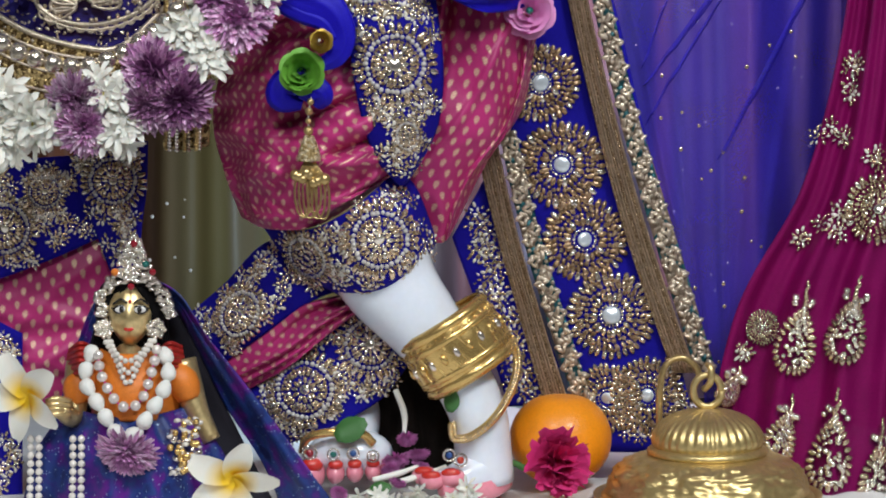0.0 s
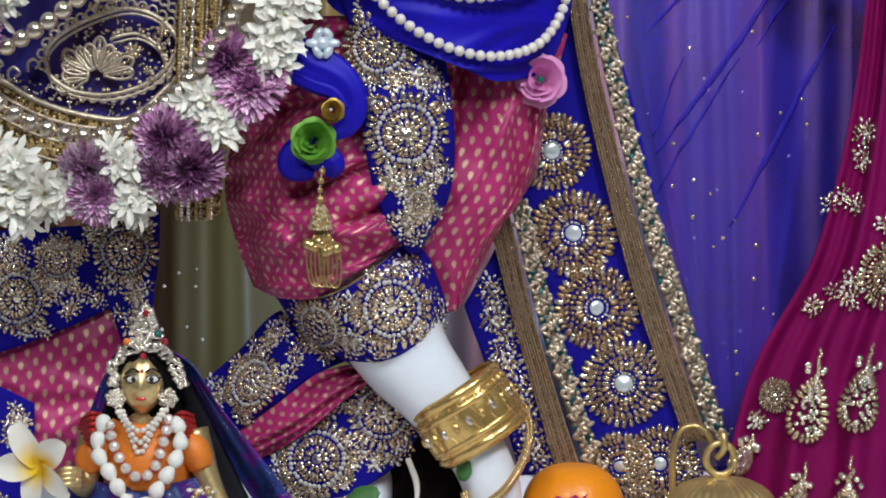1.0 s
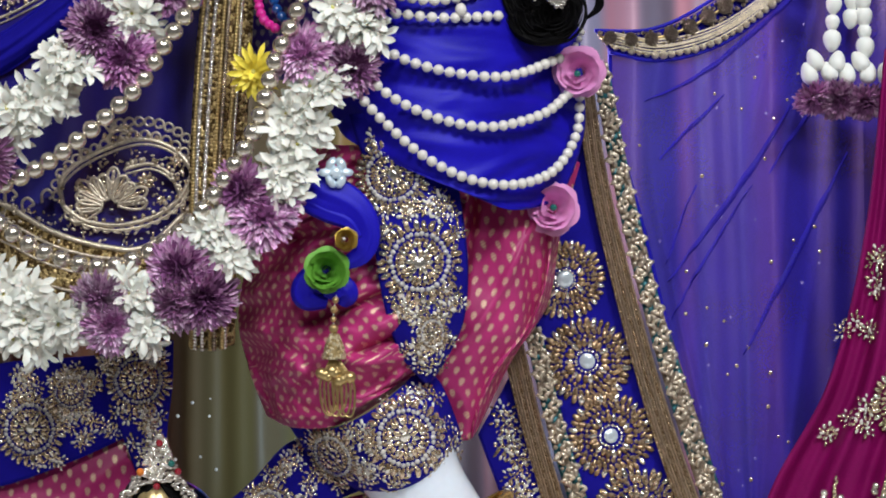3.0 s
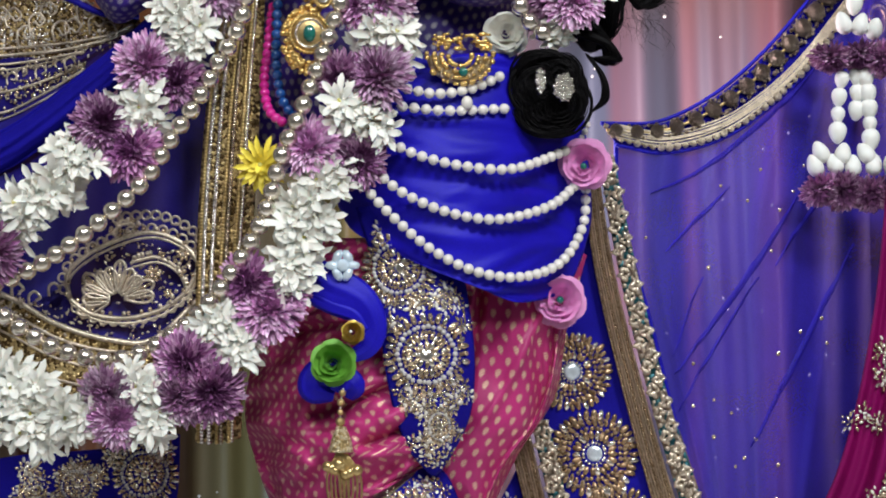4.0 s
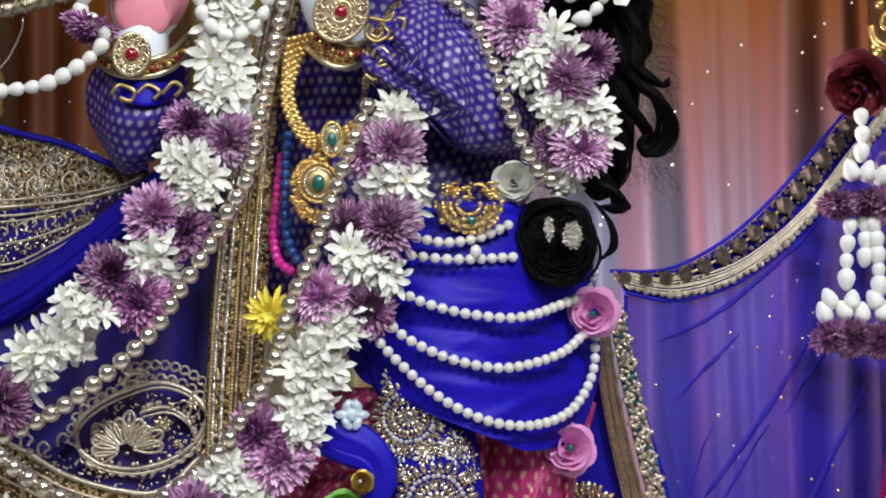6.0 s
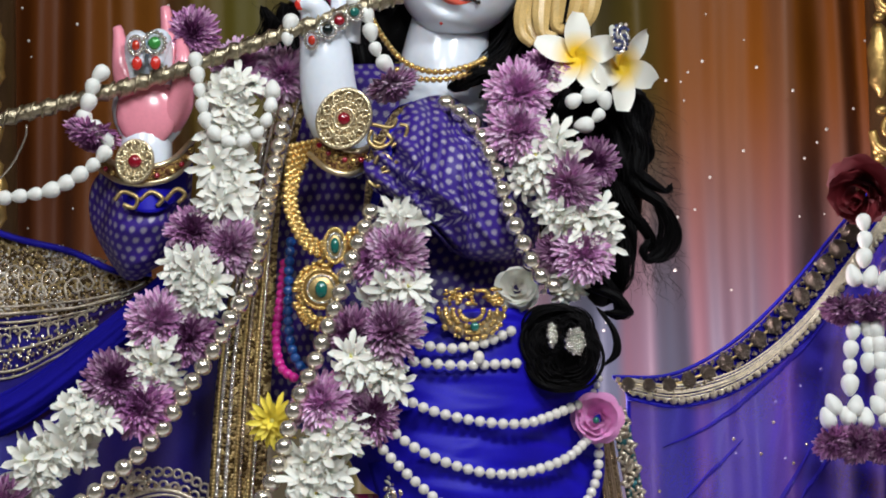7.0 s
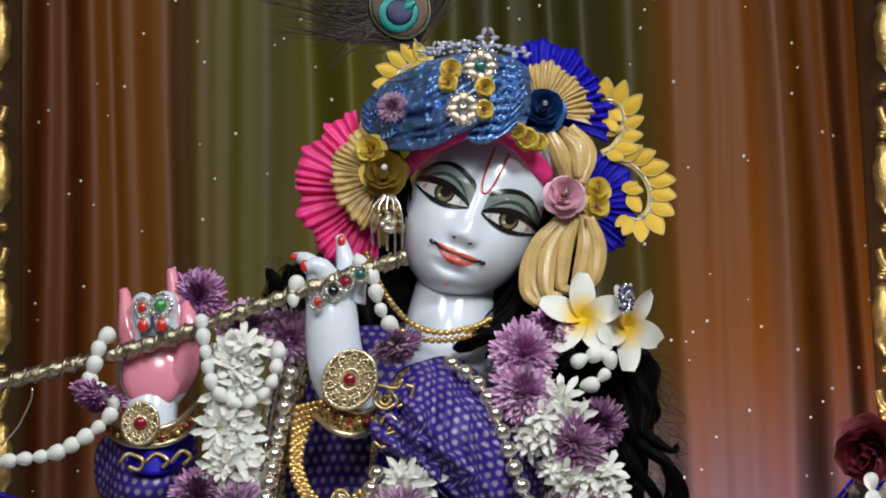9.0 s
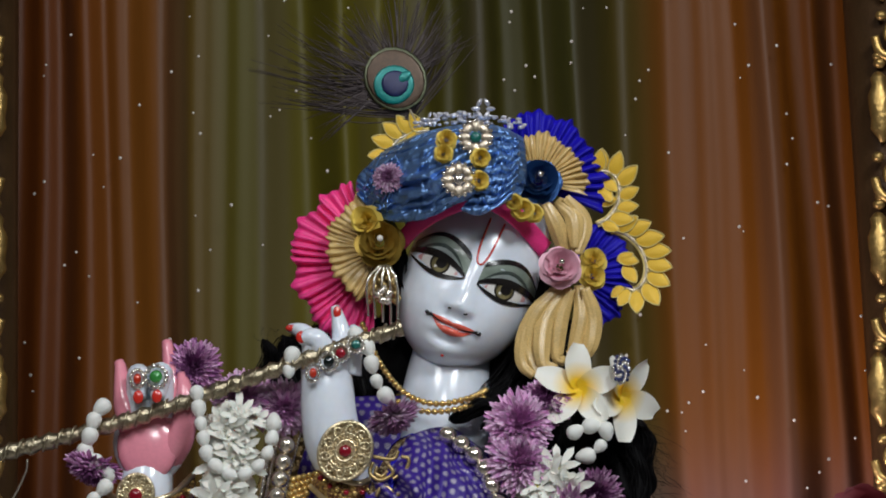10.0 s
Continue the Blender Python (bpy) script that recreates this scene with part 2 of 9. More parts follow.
BLUE_SHEER = sheer("blue_organza", (0.028, 0.016, 0.42), 0.44)
MAGENTA_SHEER = sheer("magenta_organza", (0.22, 0.003, 0.092), 0.14)
SHAWL = peacock("peacock_shawl_cloth")
GOLD_CLOTH = glint("gold_embroidery", (0.54, 0.40, 0.18), (0.13, 0.08, 0.03), 420, 0.32, 0.7)
GOLD_FINE = glint("fine_gold_embroidery", (0.56, 0.43, 0.22), (0.20, 0.13, 0.07), 560, 0.36)
GOLD_RIB = glint("ribbed_gold_lace", (0.54, 0.40, 0.26), (0.30, 0.19, 0.10), 700, 0.4, 0.6)
SILVER_LACE = glint("silver_lace", (0.30, 0.23, 0.17), (0.02, 0.12, 0.14), 200, 0.4, 0.4, 0.6)
GOLD = material("gold", (0.76, 0.52, 0.19), 0.25, 0.8, 0.15, 90, 0.15, 500)
OLD_GOLD = material("antique_gold", (0.54, 0.39, 0.17), 0.30, 0.8, 0.25, 70, 0.3, 500)
BELL_GOLD = material("bell_brass", (0.64, 0.49, 0.22), 0.36, 0.8, 0.2, 50, 0.3, 300)
BRASS = material("figurine_brass", (0.72, 0.55, 0.27), 0.30, 0.75, 0.25, 60, 0.15, 300)
SILVER = material("silver_bead", (0.88, 0.81, 0.70), 0.18, 0.90, 0.1, 60, 0.05, 300)
PEARL = material("pearl", (0.74, 0.70, 0.64), 0.22, 0, 0.06, 60, 0.0, coat=0.6)
SEED_PEARL = material("seed_pearl", (0.52, 0.49, 0.47), 0.3, 0, 0.2, 60, 0.0, coat=0.4, spread=0.4)
CRYSTAL = material("rhinestone", (0.72, 0.67, 0.61), 0.10, 0.85, 0.45, 60, 0.0, spread=0.6)
TOPAZ = material("champagne_stone", (0.56, 0.44, 0.32), 0.18, 0.75, 0.45, 60, 0.0, spread=0.6)
GREEN_STONE = material("emerald_stone", (0.01, 0.13, 0.11), 0.06, 0.1, 0.2, 60, 0.0, coat=0.8)
RUBY = material("ruby_stone", (0.28, 0.008, 0.02), 0.07, 0.1, 0.2, 60, 0.0, coat=0.8)
MIRROR = material("round_mirror", (0.74, 0.82, 0.88), 0.22, 0.45, 0.1, 60, 0.0)
WHITE_PETAL = material("white_petal", (0.86, 0.85, 0.78), 0.55, 0, 0.04, 60, 0.1, sub=0.35, spread=0.15)
MAUVE_PETAL = material("mauve_petal", (0.75, 0.48, 0.69), 0.6, 0, 0.35, 60, 0.1, sub=0.1, spread=0.6)
DEEP_PETAL = material("deep_violet_petal", (0.55, 0.26, 0.50), 0.6, 0, 0.4, 60, 0.1, sub=0.1, spread=0.6)
DARK_PETAL = material("dark_violet_petal", (0.26, 0.085, 0.24), 0.6, 0, 0.4, 60, 0.1, spread=0.5)
YELLOW_PETAL = material("yellow_petal", (0.95, 0.78, 0.09), 0.55, 0, 0.1, 60, 0.1, spread=0.2)
BUD = material("jasmine_bud", (0.80, 0.80, 0.76), 0.5, 0, 0.08, 60, 0.1, sub=0.2, spread=0.3)
LEAF = material("green_leaf", (0.05, 0.16, 0.04), 0.5, 0, 0.3, 60, 0.2)
HAIR = material("black_hair", (0.004, 0.0035, 0.004), 0.55, 0, 0.4, 60, 0.4, 900, spec=0.09)
PINK_ROSE = material("pink_rose_petal", (0.84, 0.36, 0.68), 0.55, 0, 0.2, 60, 0.1, sub=0.1, spread=0.3)
RED_ROSE = material("red_rose_petal", (0.11, 0.003, 0.008), 0.6, 0, 0.35, 60, 0.2, spread=0.3)
MAGENTA_PETAL = material("carnation_petal", (0.70, 0.03, 0.20), 0.6, 0, 0.35, 60, 0.2, spread=0.4)
HOT_PINK = material("hot_pink_satin", (0.88, 0.04, 0.25), 0.45, 0, 0.2, 40, 0.2, 900, sheen=0.08)
METAL_BLUE = material("metallic_blue_cloth", (0.18, 0.33, 0.64), 0.36, 0.8, 0.35, 50, 0.25, 600)
TAN_RIBBON = material("tan_organza_ribbon", (0.64, 0.44, 0.17), 0.30, 0, 0.3, 60, 0.2, 900, coat=0.25)
ORANGE_PEEL = material("orange_peel", (0.92, 0.30, 0.008), 0.38, 0, 0.12, 25, 0.6, 520, coat=0.15)
ORANGE_SILK = material("orange_silk", (0.72, 0.20, 0.02), 0.5, 0, 0.2, 60, 0.3, 900)
RED_SILK = material("red_silk", (0.42, 0.02, 0.015), 0.5, 0, 0.3, 60, 0.3, 900)
WHITE_CLOTH = material("white_cloth", (0.80, 0.80, 0.80), 0.7, 0, 0.08, 30, 0.2, 700)
BLUE_BEAD = material("blue_bead", (0.01, 0.06, 0.24), 0.12, 0, 0.15, 60, 0.0, coat=0.7)
PINK_BEAD = material("pink_bead", (0.62, 0.02, 0.26), 0.15, 0, 0.15, 60, 0.0, coat=0.6)
DARK_WALL = material("dark_wall", (0.10, 0.07, 0.06), 0.7, 0, 0.2, 5, 0.2, 90)
PLASTER = material("hall_plaster", (0.24, 0.23, 0.21), 0.8, 0, 0.1, 4, 0.2, 90)
STONE_FLOOR = material("hall_floor_stone", (0.42, 0.38, 0.33), 0.35, 0, 0.15, 6, 0.1, 90)

# ---- mesh helpers ----


def ball(seg=8, ring=5):
    """Unit ball: points and faces."""
    v, f = [(0, 0, 1)], []
    for i in range(1, ring):
        a = math.pi * i / ring
        for j in range(seg):
            b = 2 * math.pi * j / seg
            v.append((math.sin(a) * math.cos(b), math.sin(a) * math.sin(b), math.cos(a)))
    v.append((0, 0, -1))
    for j in range(seg):
        k = (j + 1) % seg
        f.append((0, 1 + j, 1 + k))
        for i in range(ring - 2):
            f.append((1 + i * seg + j, 1 + (i + 1) * seg + j, 1 + (i + 1) * seg + k, 1 + i * seg + k))
        f.append((1 + (ring - 2) * seg + j, len(v) - 1, 1 + (ring - 2) * seg + k))
    return np.array(v), f


def petal(curl=0.4, cup=0.25, n=4, tip=0.5, thick=0.0):
    """A petal of length 1 along x, with width 1 at its widest; curls up along its length."""
    v, f = [], []
    for i in range(n + 1):
        s = i / n
        w = 0.5 * (math.sin(math.pi * min(1, s * 0.86 + 0.08)) ** 0.8) * (1 - tip * s * s * 0.6)
        for j in (-1, 0, 1):
            v.append((s, j * w, curl * s * s + cup * abs(j) * w))
    for i in range(n):
        for j in range(2):
            a = i * 3 + j
            f.append((a, a + 3, a + 4, a + 1))
    return np.array(v), f


BALL, LOW_BALL, FINE_BALL = ball(), ball(6, 4), ball(16, 10)


class Heap:
    """Many small pieces gathered into one mesh."""

    def __init__(self):
        self.v, self.f, self.m, self.n, self.uv = [], [], [], 0, None

    def add(self, shape, place, axes=None, size=1.0, mat=0):
        v, f = shape
        v = np.asarray(v) * size
        if axes is not None:
            v = v @ np.asarray(axes).T
        self.v.append(v + np.asarray(place))
        n = self.n
        self.f.extend([tuple(i + n for i in q) for q in f])
        self.m.extend([mat] * len(f))
        self.n += len(v)

    def grid(self, pts, mat=0, close_u=False, close_v=False):
        nv, nu = pts.shape[:2]
        n = self.n
        self.v.append(pts.reshape(-1, 3))
        for i in range(nv - (0 if close_v else 1)):
            for j in range(nu - (0 if close_u else 1)):
                i2, j2 = (i + 1) % nv, (j + 1) % nu
                self.f.append((n + i * nu + j, n + i * nu + j2, n + i2 * nu + j2, n + i2 * nu + j))
                self.m.append(mat)
        self.n += nv * nu

    def object(self, name, mats, parent=None, smooth=True, label=""):
        me = bpy.data.meshes.new(name)
        if self.n:
            me.from_pydata(np.concatenate(self.v).tolist(), [], self.f)
            me.polygons.foreach_set("material_index", self.m)
            me.polygons.foreach_set("use_smooth", [smooth] * len(self.f))
        for q in mats if isinstance(mats, (list, tuple)) else [mats]:
            me.materials.append(q)
        ob = new(name, me)
        ob.parent = parent
        if label:
            ob["label"] = label
        return ob


def thing(name, label, category, place=(0, 0, 0), group="", kind=""):
    """An empty that holds a thing's parts; parts stay where they are built."""
    ob = new(name)
    ob.empty_display_size = 0.02
    return tagged(ob, label, category, group, kind)


def curve_points(pts, n):
    """Catmull-Rom through the points, n samples evenly by length."""
    p = np.array([tuple(q) for q in pts], float)
    q = np.vstack([2 * p[0] - p[1], p, 2 * p[-1] - p[-2]])
    out = []
    for i in range(len(p) - 1):
        a, b, c, d = q[i:i + 4]
        for t in np.linspace(0, 1, 24, endpoint=False):
            out.append(0.5 * (2 * b + (c - a) * t + (2 * a - 5 * b + 4 * c - d) * t * t + (3 * b - a - 3 * c + d) * t ** 3))
    out.append(p[-1])
    out = np.array(out)
    s = np.concatenate([[0], np.cumsum(np.linalg.norm(np.diff(out[:, :3], axis=0), axis=1))])
    k = np.linspace(0, s[-1], n)
    return np.stack([np.interp(k, s, out[:, i]) for i in range(p.shape[1])], 1)


def path(zone, pts, n):
    """World points along a line given as (x, y, o) on a board."""
    return np.array([tuple(at(zone, *q)) for q in curve_points(pts, n)])


def tube_points(pts, radii, seg=12, flat=1.0):
    """Rings round a line of world points; flat squeezes them front to back."""
    p = np.asarray(pts)
    r = np.interp(np.linspace(0, 1, len(p)), np.linspace(0, 1, len(radii)), radii) if np.ndim(radii) else np.full(len(p), radii)
    tan = np.gradient(p, axis=0)
    tan /= np.linalg.norm(tan, axis=1)[:, None] + 1e-12
    rings = []
    side = np.cross(tan[0], (0, -1, 0.01))
    for i in range(len(p)):
        side = side - tan[i] * (side @ tan[i])
        side /= np.linalg.norm(side) + 1e-12
        front = np.cross(side, tan[i])
        a = np.linspace(0, 2 * np.pi, seg, endpoint=False)
        rings.append(p[i] + r[i] * (np.cos(a)[:, None] * side + flat * np.sin(a)[:, None] * front))
    return np.array(rings)


def tube(heap, pts, radii, seg=12, mat=0, flat=1.0, caps=True):
    g = tube_points(pts, radii, seg, flat)
    if caps:
        c0, c1 = g[0].mean(0), g[-1].mean(0)
        g = np.concatenate([[c0 + (g[0] - c0) * 0.02], [c0 + (g[0] - c0) * 0.7], g, [c1 + (g[-1] - c1) * 0.7], [c1 + (g[-1] - c1) * 0.02]])
    heap.grid(g, mat, close_u=True)


class Cloth:
    """A sheet lofted through lines of board points; folds is a function of (u, v) in units towards the hall."""

    def __init__(self, zone, lines, nu, nv, folds=None):
        self.zone = zone
        rows = np.array([curve_points(l, nu) for l in lines])
        cols = np.stack([curve_points(rows[:, j], nv) for j in range(nu)], 1) if len(lines) > 2 else \
            np.stack([rows[0] * (1 - t) + rows[1] * t for t in np.linspace(0, 1, nv)])
        if folds:
            for i in range(nv):
                for j in range(nu):
                    cols[i, j, 2] += folds(j / (nu - 1), i / (nv - 1))
        self.b = cols
        self.w = np.array([[tuple(at(zone, *q)) for q in row] for row in cols])
        du, dv = np.gradient(self.w, axis=1), np.gradient(self.w, axis=0)
        nrm = np.cross(du, dv)
        nrm /= np.linalg.norm(nrm, axis=2)[:, :, None] + 1e-12
        nrm[nrm[:, :, 1] > 0] *= -1
        self.nrm = nrm

    def mesh(self, name, mat, parent=None, thick=1.6, label="", uv_scale=1.0):
        nv, nu = self.w.shape[:2]
        h = Heap()
        h.grid(self.w)
        ob = h.object(name, mat, parent, label=label)
        lay = ob.data.uv_layers.new(name="UVMap")
        s = np.zeros((nv, nu, 2))
        s[:, 1:, 0] = np.cumsum(np.linalg.norm(np.diff(self.w, axis=1), axis=2), 1)
        s[:, :, 0] -= s[:, nu // 2:nu // 2 + 1, 0]
        s[1:, :, 1] = np.cumsum(np.linalg.norm(np.diff(self.w, axis=0), axis=2).mean(1))[:, None]
        s = s.reshape(-1, 2) * uv_scale
        idx = np.empty(len(ob.data.loops), int)
        ob.data.loops.foreach_get("vertex_index", idx)
        lay.data.foreach_set("uv", s[idx].ravel())
        if thick:
            mod = ob.modifiers.new("thickness", "SOLIDIFY")
            mod.thickness, mod.offset = thick * U, 0
        return ob

    def on(self, x, y, lift=0.0):
        """The place on the sheet in front of board point (x, y), and the sheet's axes there (across, along, out)."""
        d = (self.b[:, :, 0] - x) ** 2 + (self.b[:, :, 1] - y) ** 2
        k = np.argpartition(d.ravel(), 4)[:4]
        wt = 1 / (d.ravel()[k] + 1)
        o = (self.b[:, :, 2].ravel()[k] * wt).sum() / wt.sum()
        n = (self.nrm.reshape(-1, 3)[k] * wt[:, None]).sum(0)
        n /= np.linalg.norm(n)
        p = np.array(at(self.zone, x, y, o)) + n * lift * U
        a = np.cross((0, 0, 1), n)
        a = -a / np.linalg.norm(a) if a[0] < 0 else a / np.linalg.norm(a)
        return p, np.stack([a, np.cross(n, a), n], 1)


def spin(a, lift=0.0):
    """Axes turned by a about z, then lifted from the plane."""
    c, s, cl, sl = math.cos(a), math.sin(a), math.cos(lift), math.sin(lift)
    return np.array([[c * cl, -s, -c * sl], [s * cl, c, -s * sl], [sl, 0, cl]])


DROP = (BALL[0] * np.array([1.0, 0.55, 0.45]), BALL[1])
GEM = (ball(6, 3)[0] * np.array([1, 1, 0.6]), ball(6, 3)[1])


def medallion(cloth, x, y, r, parent, squash=1.0, lean=0.0, mirror=False, pearls=True, name="medallion", stones=None):
    """A round embroidered boss: centre stone, rings of stones, a ring of pearls, a crown of drop stones."""
    h = Heap()
    rnd = random.Random(int(x * 7 + y * 13))

    def put(rr, a, size, shape, mat, turn=None, lift=2.0):
        cx, cy = rr * math.cos(a) * squash, rr * math.sin(a)
        c, s = math.cos(lean), math.sin(lean)
        p, ax = cloth.on(x + cx * c - cy * s, y - (cx * s + cy * c), lift + rnd.uniform(0, 1.5))
        tilt = np.array(Euler((rnd.uniform(-0.35, 0.35), rnd.uniform(-0.35, 0.35), 0)).to_matrix())
        h.add(shape, p, ax @ tilt @ spin(a + lean + (turn or 0) + rnd.uniform(-0.25, 0.25)), size * rnd.uniform(0.85, 1.12) * U, mat)

    def rings(rows):
        for rr, n, size, shape, mats, turn in rows:
            for i in range(n):
                put(r * rr * rnd.uniform(0.97, 1.03), (i + rnd.uniform(-0.15, 0.15)) * 2 * math.pi / n, r * size, shape, mats[i % len(mats)], turn)

    put(0, 0, r * (0.20 if mirror else 0.15), (FINE_BALL[0] * (1, 1, 0.35), FINE_BALL[1]), 3 if mirror else 2, lift=1)
    if mirror:
        rings([(0.25, 18, 0.045, LOW_BALL, (1,), 0), (0.42, 22, 0.13, DROP, (0, 0, 1), 0), (0.58, 30, 0.062, LOW_BALL, (0, 5), 0),
               (0.72, 32, 0.115, DROP, (0, 5, 0), 0.5), (0.90, 36, 0.135, DROP, (0, 0, 1), 0), (0.80, 46, 0.05, LOW_BALL, (5,), 0)])
    else:
        rings([(0.24, 12, 0.12, DROP, (1, 0), 0), (0.43, 24, 0.115, DROP, (0, 1, 0), 0), (0.54, 36, 0.05, LOW_BALL, (5, 0), 0)])
        rings([(0.67, 34, 0.068, LOW_BALL, (4,), 0)] if pearls else [(0.66, 30, 0.098, DROP, (0,), 0.5)])
        rings([(0.78, 46, 0.05, LOW_BALL, (5, 0), 0), (0.91, 30, 0.14, DROP, (0, 0, 1), 0), (0.86, 30, 0.055, LOW_BALL, (5,), 0)])
    return tagged(h.object(name, [stones or TOPAZ, CRYSTAL, CRYSTAL, MIRROR, SEED_PEARL, GOLD_RIB], parent), kind="stuff")


def scatter(cloth, spots, parent, name="embroidery", size=5.0, per=13, reach=16):
    """Sprigs of drop stones round the given board points."""
    h = Heap()
    rnd = random.Random(len(spots))
    spots = list(spots) + [(x + rnd.uniform(-26, 26), y + rnd.uniform(-20, 20)) for x, y in spots for _ in range(2)]
    lo, hi = cloth.b[:, :, :2].reshape(-1, 2).min(0), cloth.b[:, :, :2].reshape(-1, 2).max(0)
    flat = cloth.b[2:-2, 2:-2, :2].reshape(-1, 2)
    spots = [q for q in spots if np.min(((flat - np.array(q)) ** 2).sum(1)) < 60]
    for x, y in spots:
        a0 = rnd.uniform(0, 6.28)
        for i in range(per):
            a = a0 + i * 2.4
            rr = reach * math.sqrt((i + 0.3) / per)
            p, ax = cloth.on(x + rr * math.cos(a), y - rr * math.sin(a), 2.0)
            h.add(DROP, p, ax @ spin(a), size * rnd.uniform(0.7, 1.2) * U, rnd.choice((0, 0, 1, 2)))
    return tagged(h.object(name, [TOPAZ, CRYSTAL, PEARL], parent), kind="stuff")


def bead_mesh(name, mat, shape=FINE_BALL):
    h = Heap()
    h.add(shape, (0, 0, 0))
    me = h.object(name, mat)
    data = me.data
    bpy.data.objects.remove(me)
    return data


BEADS = {}


def bead_string(name, label, category, pts, r, mat, bead="bead", step=None, cord=PEARL, shape=FINE_BALL, grow=None, group="", parent=None, jitter=0.0):
    """A string of beads, each a part, on a thin cord. pts: world points; r: bead radius in units."""
    p = np.asarray(pts)
    s = np.concatenate([[0], np.cumsum(np.linalg.norm(np.diff(p, axis=0), axis=1))])
    step = (step or 2.05 * r) * U
    n = max(2, int(s[-1] / step))
    top = parent or thing(name, label, category, group=group)
    h = Heap()
    tube(h, p, r * 0.18 * U, 5)
    h.object("cord", cord, top)
    key = (bead, mat.name, id(shape))
    if key not in BEADS:
        BEADS[key] = bead_mesh(bead, mat, shape)
    tan = np.gradient(p, axis=0)
    rnd = random.Random(n)
    for i in range(n):
        k = (i + 0.5) * s[-1] / n
        c = Vector([np.interp(k, s, p[:, j]) for j in range(3)])
        d = Vector([np.interp(k, s, tan[:, j]) for j in range(3)])
        ob = new(bead, BEADS[key])
        rr = r * (grow(i / n) if grow else 1.0) * rnd.uniform(1 - jitter, 1 + jitter) * U
        q = d.to_track_quat("Z", "Y") @ Euler((0, 0, rnd.uniform(0, 6))).to_quaternion()
        ob.matrix_world = Matrix.LocRotScale(c, q, (rr, rr, rr))
        ob.parent = top
    return top


def along(x0, y0, x1, y1, n):
    return [(x0 + (x1 - x0) * i / max(1, n - 1), y0 + (y1 - y0) * i / max(1, n - 1)) for i in range(n)]

# ---- structure ----


def box(name, lo, hi, mat, label="", category="", kind="structure"):
    bm = bmesh.new()
    bmesh.ops.create_cube(bm, size=1)
    for v in bm.verts:
        v.co = Vector([lo[i] + (v.co[i] + 0.5) * (hi[i] - lo[i]) for i in range(3)])
    bmesh.ops.bevel(bm, geom=bm.edges[:], offset=0.004, segments=2, affect="EDGES")
    me = bpy.data.meshes.new(name)
    bm.to_mesh(me)
    bm.free()
    me.materials.append(mat)
    return tagged(new(name, me), label, category, kind=kind)


TOP = at("low", 700, 868, 60).z
box("floor", (-4, -6, -0.1), (4, 1.0, 0.0), STONE_FLOOR, "polished stone floor of the hall", "floor")
box("ceiling", (-4, -6, 3.6), (4, 1.0, 3.7), PLASTER, "plain plaster ceiling of the hall", "ceiling")
box("wall_back", (-4, 0.75, 0), (4, 0.9, 3.6), DARK_WALL, "dark wall behind the altar curtain", "wall")
box("wall_hall", (-4, -6, 0), (4, -5.85, 3.6), PLASTER, "plain plaster wall across the hall", "wall")
box("wall_west", (-4, -5.85, 0), (-3.85, 0.75, 3.6), PLASTER, "plain plaster side wall", "wall")
box("wall_east", (3.85, -5.85, 0), (4, 0.75, 3.6), PLASTER, "plain plaster side wall", "wall")
box("altar_platform", (-1.2, -0.42, 0.0), (1.2, 0.70, TOP - 0.006), WHITE_CLOTH, "raised altar platform under white cloth", "altar", kind="structure")


def build_curtain():
    n, m = 700, 14
    h = Heap()
    xs = np.linspace(-0.95, 0.95, n)
    pts = np.zeros((m, n, 3))
    for j, x in enumerate(xs):
        for i in range(m):
            z = TOP + (2.75 - TOP) * i / (m - 1)
            k = 1 - 0.25 * i / (m - 1)
            y = 0.42 + k * (0.016 * math.sin(x * 60 + 1.4 * math.sin(x * 9)) + 0.009 * math.sin(x * 113 + 2 * math.sin(x * 17)) + 0.0010 * math.sin(x * 290 + 3 * math.sin(x * 23)))
            pts[i, j] = (x + 0.004 * math.sin(i * 0.8 + x * 30), y, z)
    h.grid(pts)
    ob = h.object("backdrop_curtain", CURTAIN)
    lay = ob.data.uv_layers.new(name="UVMap")
    idx = np.empty(len(ob.data.loops), int)
    ob.data.loops.foreach_get("vertex_index", idx)
    uv = np.stack([(pts[:, :, 0].ravel() + 0.95) / 1.9, pts[:, :, 2].ravel()], 1)
    lay.data.foreach_set("uv", uv[idx].ravel())
    mod = ob.modifiers.new("thickness", "SOLIDIFY")
    mod.thickness = 0.0012
    tagged(ob, "pleated orange and olive satin curtain with lilac light painted into its lower part", "curtain", kind="structure")
    # sequins sewn on
    rnd = random.Random(3)
    sq = Heap()
    for _ in range(520):
        x, z = rnd.uniform(-0.6, 0.6), rnd.uniform(TOP + 0.1, 2.35)
        sq.add((BALL[0] * (1, 0.35, 1), BALL[1]), (x, 0.386 + rnd.uniform(-0.004, 0.012), z), None, rnd.uniform(2.2, 4.2) * U)
    tagged(sq.object("sequin", material("sequin_silver", (0.50, 0.45, 0.40), 0.45, 0.4, 0.3, 60, 0.0), ob), kind="stuff")


build_curtain()

# ---- the statue's lower garments ----


def ripple(fu, fv, amp, ph=0.0, warp=0.6):
    return lambda u, v: amp * (math.sin(fu * u + ph + warp * math.sin(fv * v * 0.7 + ph)) * 0.6 + math.sin(fv * v + 1.7 * ph + 2.1 * u) * 0.4)


